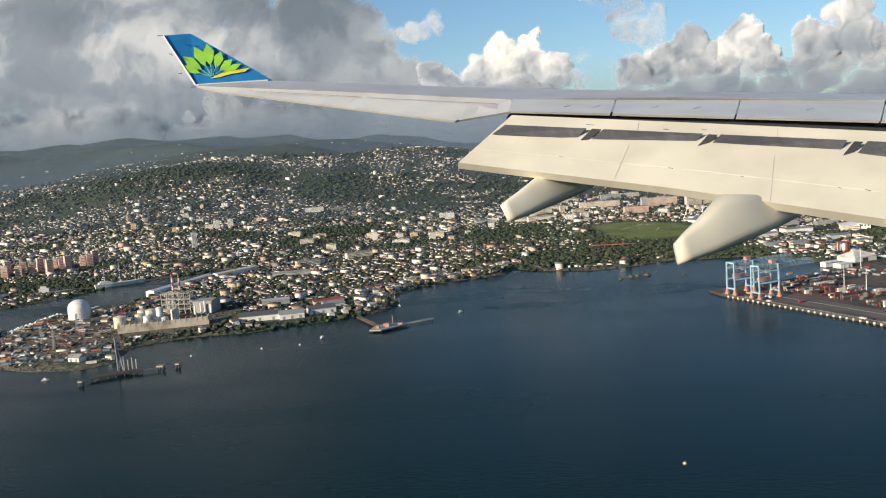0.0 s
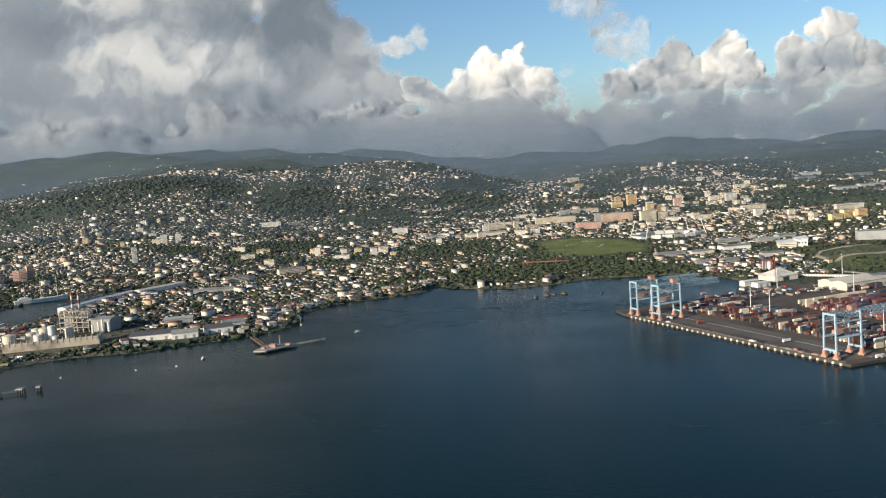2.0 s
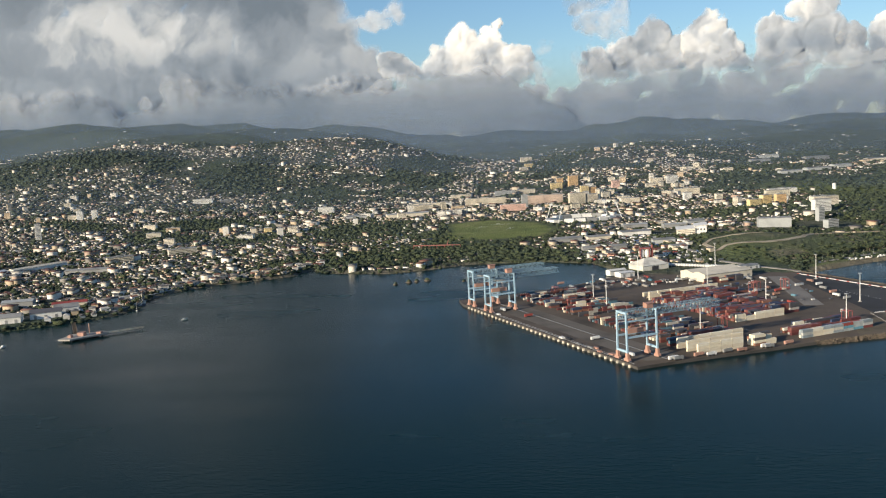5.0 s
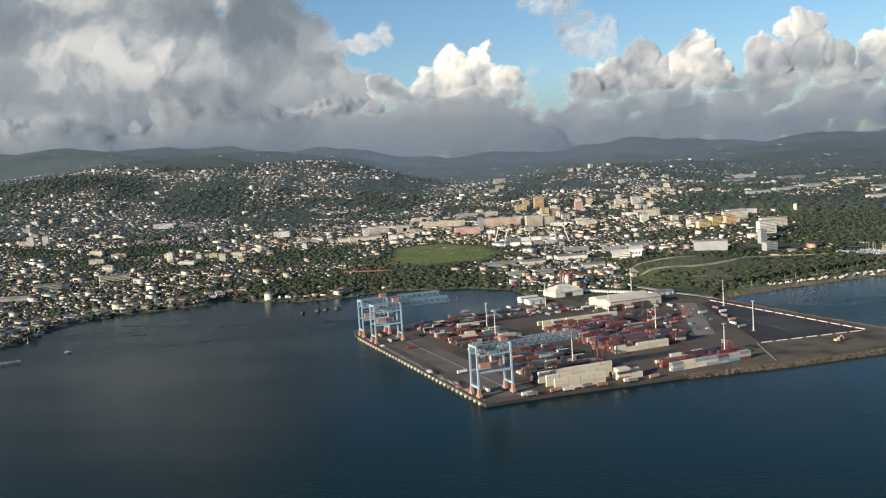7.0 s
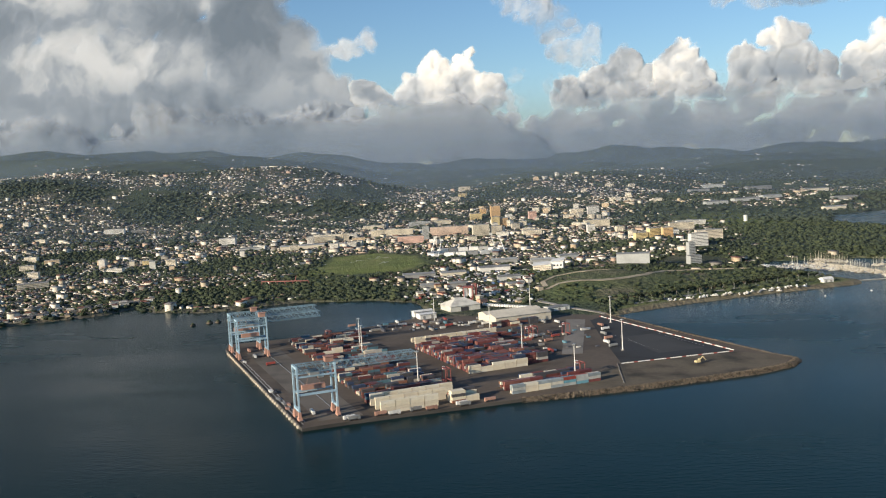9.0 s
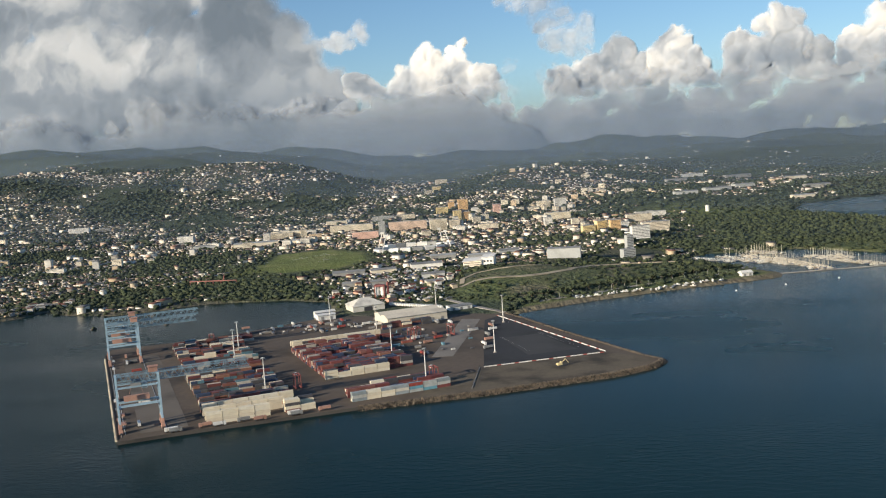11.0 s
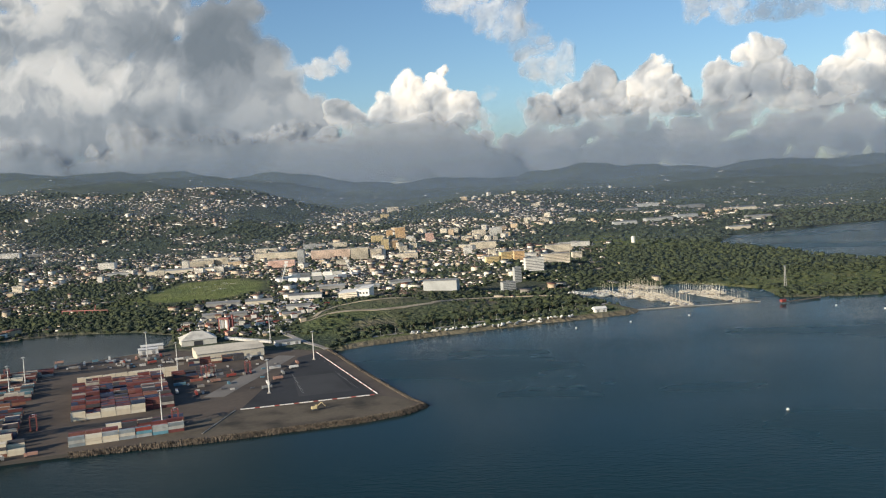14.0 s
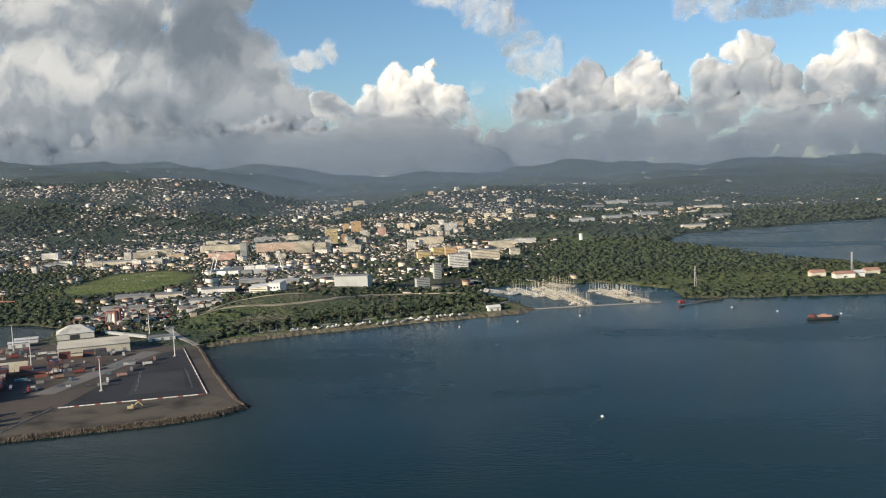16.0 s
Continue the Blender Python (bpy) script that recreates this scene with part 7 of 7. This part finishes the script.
ship(-420, 905, 38, 52, WHITE, "white three-masted training ship at the dock", 3)
ship(-470, 868, 25, 40, GREY, "grey patrol ship at the dock")
ship(-372, 742, 80, 26, WHITE, "small white ferry at the dock")
ship(-398, 640, 85, 30, DARK, "dark coaster at the dock")
for k in range(30):
    x, y = rnd.uniform(-394, -386), 640 + 90 * k / 29
    copy_thing(motor, pose(x - 2, y, 0.1, 0, 0, rnd.uniform(-15, 15)))["label"] = "white boat moored in the old docks"
for k in range(16):
    p = Vector((404, 762, 0)).lerp(Vector((545, 848, 0)), k / 15)
    t = thing("street_lamp", "slim grey street lamp beside the coast road", "street lamp", "street lamps", m=pose(p.x, p.y, ground_at(p.x, p.y), 0, 0, 30))
    part("pole", Mesh().tube((0, 0, -.3), (0, 0, 4.6), .09, .06, 6), STEEL, t)
    part("arm", Mesh().bar((0, 0, 4.6), (.9, 0, 4.8), .07), STEEL, t)
    part("lamp_head", Mesh().box(.7, -.12, 4.72, 1.3, .12, 4.85), GREY, t)

# ---- the wing of the aircraft, as it stands at the start of the flight ----
WING_PAINT = surface("wing_paint", (0.66, 0.65, 0.61), 0.45, vary=0.05, coarse=0.4, fine=1.5, bump=0)
FLAP_PAINT = surface("flap_cream_paint", (0.64, 0.60, 0.49), 0.5, vary=0.05, coarse=0.5, fine=1.5, bump=0)
WING_GREY = surface("wing_grey_paint", (0.50, 0.50, 0.50), 0.45, vary=0.05, coarse=0.4, fine=1.5, bump=0)
# one dark colour for strips, paint chips and the shade painted in the flap slot
SEAL_AND_SHADE = surface("dark_seal_and_slot_shade", (0.055, 0.058, 0.065), 0.55, vary=0.2, coarse=0.5, fine=6)
TAIL_BLUE = surface("winglet_blue", (0.02, 0.19, 0.46), 0.4, vary=0.15, coarse=0.4, fine=4, bump=0)
LEAF_GREEN = surface("winglet_green", (0.28, 0.58, 0.06), 0.4, vary=0.3, coarse=2, fine=6, bump=0)
STROKE = surface("winglet_yellow", (0.80, 0.68, 0.05), 0.4, vary=0.1, bump=0)
wing = thing("aircraft_wing", "white airliner wing with lowered flaps and a blue winglet", "wing", m=look((17.09, -2.66, 115.51), (6.80, 96.23, 104.78), -4.20))


def wp(a, b, d):
    """A point of the wing: run outboard, rise, and metres abeam."""
    return Vector(((a - 784) / 1607.4 * d, (441 - b) / 1607.4 * d, -d))


def skin(name, upper, lower, mat, thick=0.10, label=""):
    """A panel between two edges, with thickness behind it."""
    n = len(upper)
    back = Vector((0, -0.4, -1)).normalized() * thick
    vs = upper + lower + [p + back for p in upper] + [p + back for p in lower]
    fs = []
    for i in range(n - 1):
        fs += [(n + i, n + i + 1, i + 1, i), (2 * n + i, 2 * n + i + 1, 3 * n + i + 1, 3 * n + i), (i, i + 1, 2 * n + i + 1, 2 * n + i), (n + i + 1, n + i, 3 * n + i, 3 * n + i + 1)]
    fs += [(0, 2 * n, 3 * n, n), (n - 1, 2 * n - 1, 4 * n - 1, 3 * n - 1)]
    return part(name, Mesh().add(vs, fs), mat, wing, label)


skin("upper_skin", [wp(482, 143, 15.6), wp(640, 148, 15.1), wp(900, 157, 14.3), wp(1200, 162, 13.4), wp(1568, 167, 12.5), wp(1700, 169, 12.2)],
     [wp(352, 150, 15.4), wp(610, 162, 14.2), wp(905, 176, 13.0), wp(1200, 172, 12.4), wp(1568, 178, 11.6), wp(1700, 180, 11.3)], WING_GREY)
skin("aileron", [wp(345, 152, 15.4), wp(610, 163, 14.2), wp(905, 177, 13.0)], [wp(395, 163, 14.9), wp(610, 190, 13.4), wp(806, 214, 12.3)], WING_PAINT, 0.06)
edges = (905, 1090, 1310, 1568, 1700)
for a, b in zip(edges, edges[1:]):
    top = lambda x: wp(x, 176 + (x - 905) * 0.004, 13.0 - (x - 905) * 0.0021)
    low = lambda x: wp(x, 197 + (x - 905) * 0.026, 11.9 - (x - 905) * 0.0031)
    skin("spoiler", [top(a + 2), top(b - 2)], [low(a - 6), low(b - 10)], WING_PAINT, 0.05)
skin("fixed_panel", [wp(830, 180, 13.1), wp(905, 177, 13.0)], [wp(812, 213, 12.2), wp(906, 197, 11.9)], WING_PAINT, 0.05)
# a dark sheet that stands for the shade in the slot above the flap
skin("flap_cove", [wp(905, 194, 12.3), wp(1700, 214, 9.9)], [wp(895, 212, 12.1), wp(1700, 246, 9.6)], SEAL_AND_SHADE, 0.05)
skin("flap", [wp(906, 204, 11.6), wp(1240, 218, 10.5), wp(1568, 233, 9.5), wp(1700, 239, 9.1)], [wp(811, 288, 11.0), wp(1190, 333, 9.6), wp(1568, 388, 8.4), wp(1700, 408, 8.0)], FLAP_PAINT, 0.16)
stripe = ((888, 1030), (1062, 1236), (1270, 1492), (1530, 1700))
for a, b in stripe:
    d = lambda x: (11.45 - (x - 888) * 0.0031) * 0.985
    skin("wear_strip", [wp(a + 6, 221 + (a - 888) * 0.045, d(a)), wp(b + 8, 221 + (b - 888) * 0.045, d(b))], [wp(a - 16, 237 + (a - 888) * 0.060, d(a)), wp(b - 10, 237 + (b - 888) * 0.060, d(b))], SEAL_AND_SHADE, 0.02, "dark strip along the flap")
for a in (1046, 1252, 1510):
    d = (11.45 - (a - 888) * 0.0031) * 0.981
    skin("hinge_plate", [wp(a + 2, 228 + (a - 1046) * 0.048, d), wp(a + 18, 229 + (a - 1046) * 0.048, d)], [wp(a - 18, 247 + (a - 1046) * 0.060, d), wp(a - 4, 248 + (a - 1046) * 0.060, d)], DARK, 0.03)


FLAP_UP = [wp(906, 204, 11.6), wp(1240, 218, 10.5), wp(1568, 233, 9.5), wp(1700, 239, 9.1)]
FLAP_LOW = [wp(811, 288, 11.0), wp(1190, 333, 9.6), wp(1568, 388, 8.4), wp(1700, 408, 8.0)]


def on_flap(u, v):
    """A point just off the flap's skin: u along the span, v from its upper to its trailing edge."""
    i = min(int(u), 2)
    return FLAP_UP[i].lerp(FLAP_UP[i + 1], u - i).lerp(FLAP_LOW[i].lerp(FLAP_LOW[i + 1], u - i), v) * 0.9995


for u in (0.72, 1.46, 2.3):
    part("seam", Mesh().bar(on_flap(u, 0.42), on_flap(u + 0.03, 0.99), 0.0022), WING_GREY, wing)
    part("seam", Mesh().bar(on_flap(u - 0.02, 0.03), on_flap(u, 0.2), 0.0022), WING_GREY, wing)
for u0, u1 in ((0.05, 0.98), (1.02, 1.98), (2.02, 2.98)):
    part("seam", Mesh().bar(on_flap(u0, 0.72), on_flap(u1, 0.72), 0.002), WING_GREY, wing)
rw = random.Random(4)
for _ in range(16):
    u, v = rw.uniform(0.2, 2.9), rw.choice((0.12, 0.71, 0.73, 0.8)) + rw.uniform(-0.02, 0.02)
    part("paint_chip", Mesh().bar(on_flap(u, v), on_flap(u + rw.uniform(0.01, 0.05), v + 0.006), 0.006), SEAL_AND_SHADE, wing, "dark chip in the flap's paint")
HINGE_BROWN = surface("hinge_sealant", (0.16, 0.085, 0.06), 0.6, vary=0.2)
for a, b in (((440, 161, 14.6), (640, 172, 13.75)), ((650, 173, 13.7), (880, 184, 12.78))):
    part("hinge_line", Mesh().bar(wp(*a) * 0.9993, wp(*b) * 0.9993, 0.006), HINGE_BROWN, wing)
for a, b in (((610, 186, 13.45), (634, 171, 13.8)), ((470, 170, 14.5), (486, 163, 14.55))):
    part("seam", Mesh().bar(wp(*a) * 0.9993, wp(*b) * 0.9993, 0.003), WING_GREY, wing)
for a in (1010, 1062, 1165, 1240, 1440):
    part("vortex_tab", Mesh().bar(wp(a, 185 + (a - 905) * 0.012, 12.5 - (a - 905) * 0.0026) * 0.996, wp(a - 14, 189 + (a - 905) * 0.012, 12.4 - (a - 905) * 0.0026) * 0.996, 0.007), WING_GREY, wing)


def fairing(rings):
    """A canoe-shaped flap track fairing: top and bottom of each ring, metres abeam and half width."""
    vs, fs, n = [], [], 24
    for (ax, ay), (bx, by), d, hw in rings:
        top, low = wp(ax, ay, d), wp(bx, by, d)
        for k in range(n):
            t = 2 * math.pi * k / n
            c, q = math.cos(t), math.sin(t)
            c, q = math.copysign(abs(c) ** 0.5, c), math.copysign(abs(q) ** 0.6, q)
            vs.append((top + low) / 2 + (top - low) / 2 * c + Vector((0.1, 0, -1)) * (q * hw))
    m = len(rings)
    for i in range(m - 1):
        fs += [(i * n + k, i * n + (k + 1) % n, (i + 1) * n + (k + 1) % n, (i + 1) * n + k) for k in range(n)]
    fs += [tuple(range(n - 1, -1, -1)), tuple(range(len(vs) - n, len(vs)))]
    ob = part("flap_fairing", Mesh().add(vs, fs), FLAP_PAINT, wing)
    for f in ob.data.polygons:
        f.use_smooth = len(f.vertices) == 4


fairing([((885, 364), (900, 394), 10.25, 0.05), ((898, 353), (915, 389), 10.35, 0.10), ((920, 337), (942, 379), 10.5, 0.17), ((950, 313), (980, 363), 10.7, 0.23), ((1000, 307), (1030, 342), 11.0, 0.22), ((1050, 313), (1068, 322), 11.3, 0.08)])
fairing([((1192, 432), (1200, 469), 8.65, 0.06), ((1208, 414), (1225, 461), 8.75, 0.11), ((1235, 388), (1262, 449), 8.9, 0.19), ((1274, 345), (1325, 425), 9.1, 0.28), ((1340, 345), (1388, 396), 9.4, 0.28), ((1415, 356), (1437, 369), 9.7, 0.09)])
skin("winglet", [wp(288, 63, 15.7), wp(338, 60, 15.9)], [wp(345, 152, 15.4), wp(482, 142, 15.7)], TAIL_BLUE, 0.05, "blue winglet")
FIN = (wp(288, 63, 15.7), wp(345, 152, 15.4), wp(482, 142, 15.7))
FIN_NORMAL = (FIN[1] - FIN[0]).cross(FIN[2] - FIN[0])


def on_fin(a, b, off=0.9994):
    """A point just off the winglet's painted side."""
    ray = wp(a, b, 1.0)
    return ray * (FIN[0].dot(FIN_NORMAL) / ray.dot(FIN_NORMAL)) * off


part("winglet_edge", Mesh().bar(on_fin(289, 64), on_fin(346, 151), 0.028), WING_PAINT, wing)
part("winglet_edge", Mesh().bar(on_fin(346, 151), on_fin(474, 142.5), 0.026), WING_PAINT, wing)
for a, b in (((288, 63), (279, 64)), ((305, 98), (300, 95)), ((322, 130), (316, 131)), ((346, 153), (338, 156))):
    part("static_wick", Mesh().bar(wp(*a, 15.4), wp(*b, 15.45), 0.012), DARK, wing)
root = (376, 137)
for a, b, w in ((318, 117, 8), (324, 100, 10), (343, 83, 11), (366, 78, 13), (391, 91, 11), (411, 105, 9), (427, 113, 7)):
    dx, dy = a - root[0], b - root[1]
    s = math.hypot(dx, dy)
    nx, ny = -dy / s * w * 0.8, dx / s * w * 0.8
    q = lambda k, e: on_fin(root[0] + dx * k + nx * e, root[1] + dy * k + ny * e, 0.9992)
    part("leaf_mark", Mesh().add([q(.36, 0), q(.5, .6), q(.76, 1), q(1, 0), q(.76, -1), q(.5, -.6)], [(0, 1, 2, 3, 4, 5)]), LEAF_GREEN, wing)
    part("stem_mark", Mesh().bar(q(0.05, 0), q(.5, 0), 0.006), LEAF_GREEN, wing)
arc = ((372, 139), (392, 130), (415, 125), (442, 120), (434, 127), (410, 131), (388, 137))
part("curve_mark", Mesh().add([on_fin(x, y, 0.999) for x, y in arc], [(6, 5, 4, 3, 2, 1, 0)]), STROKE, wing)
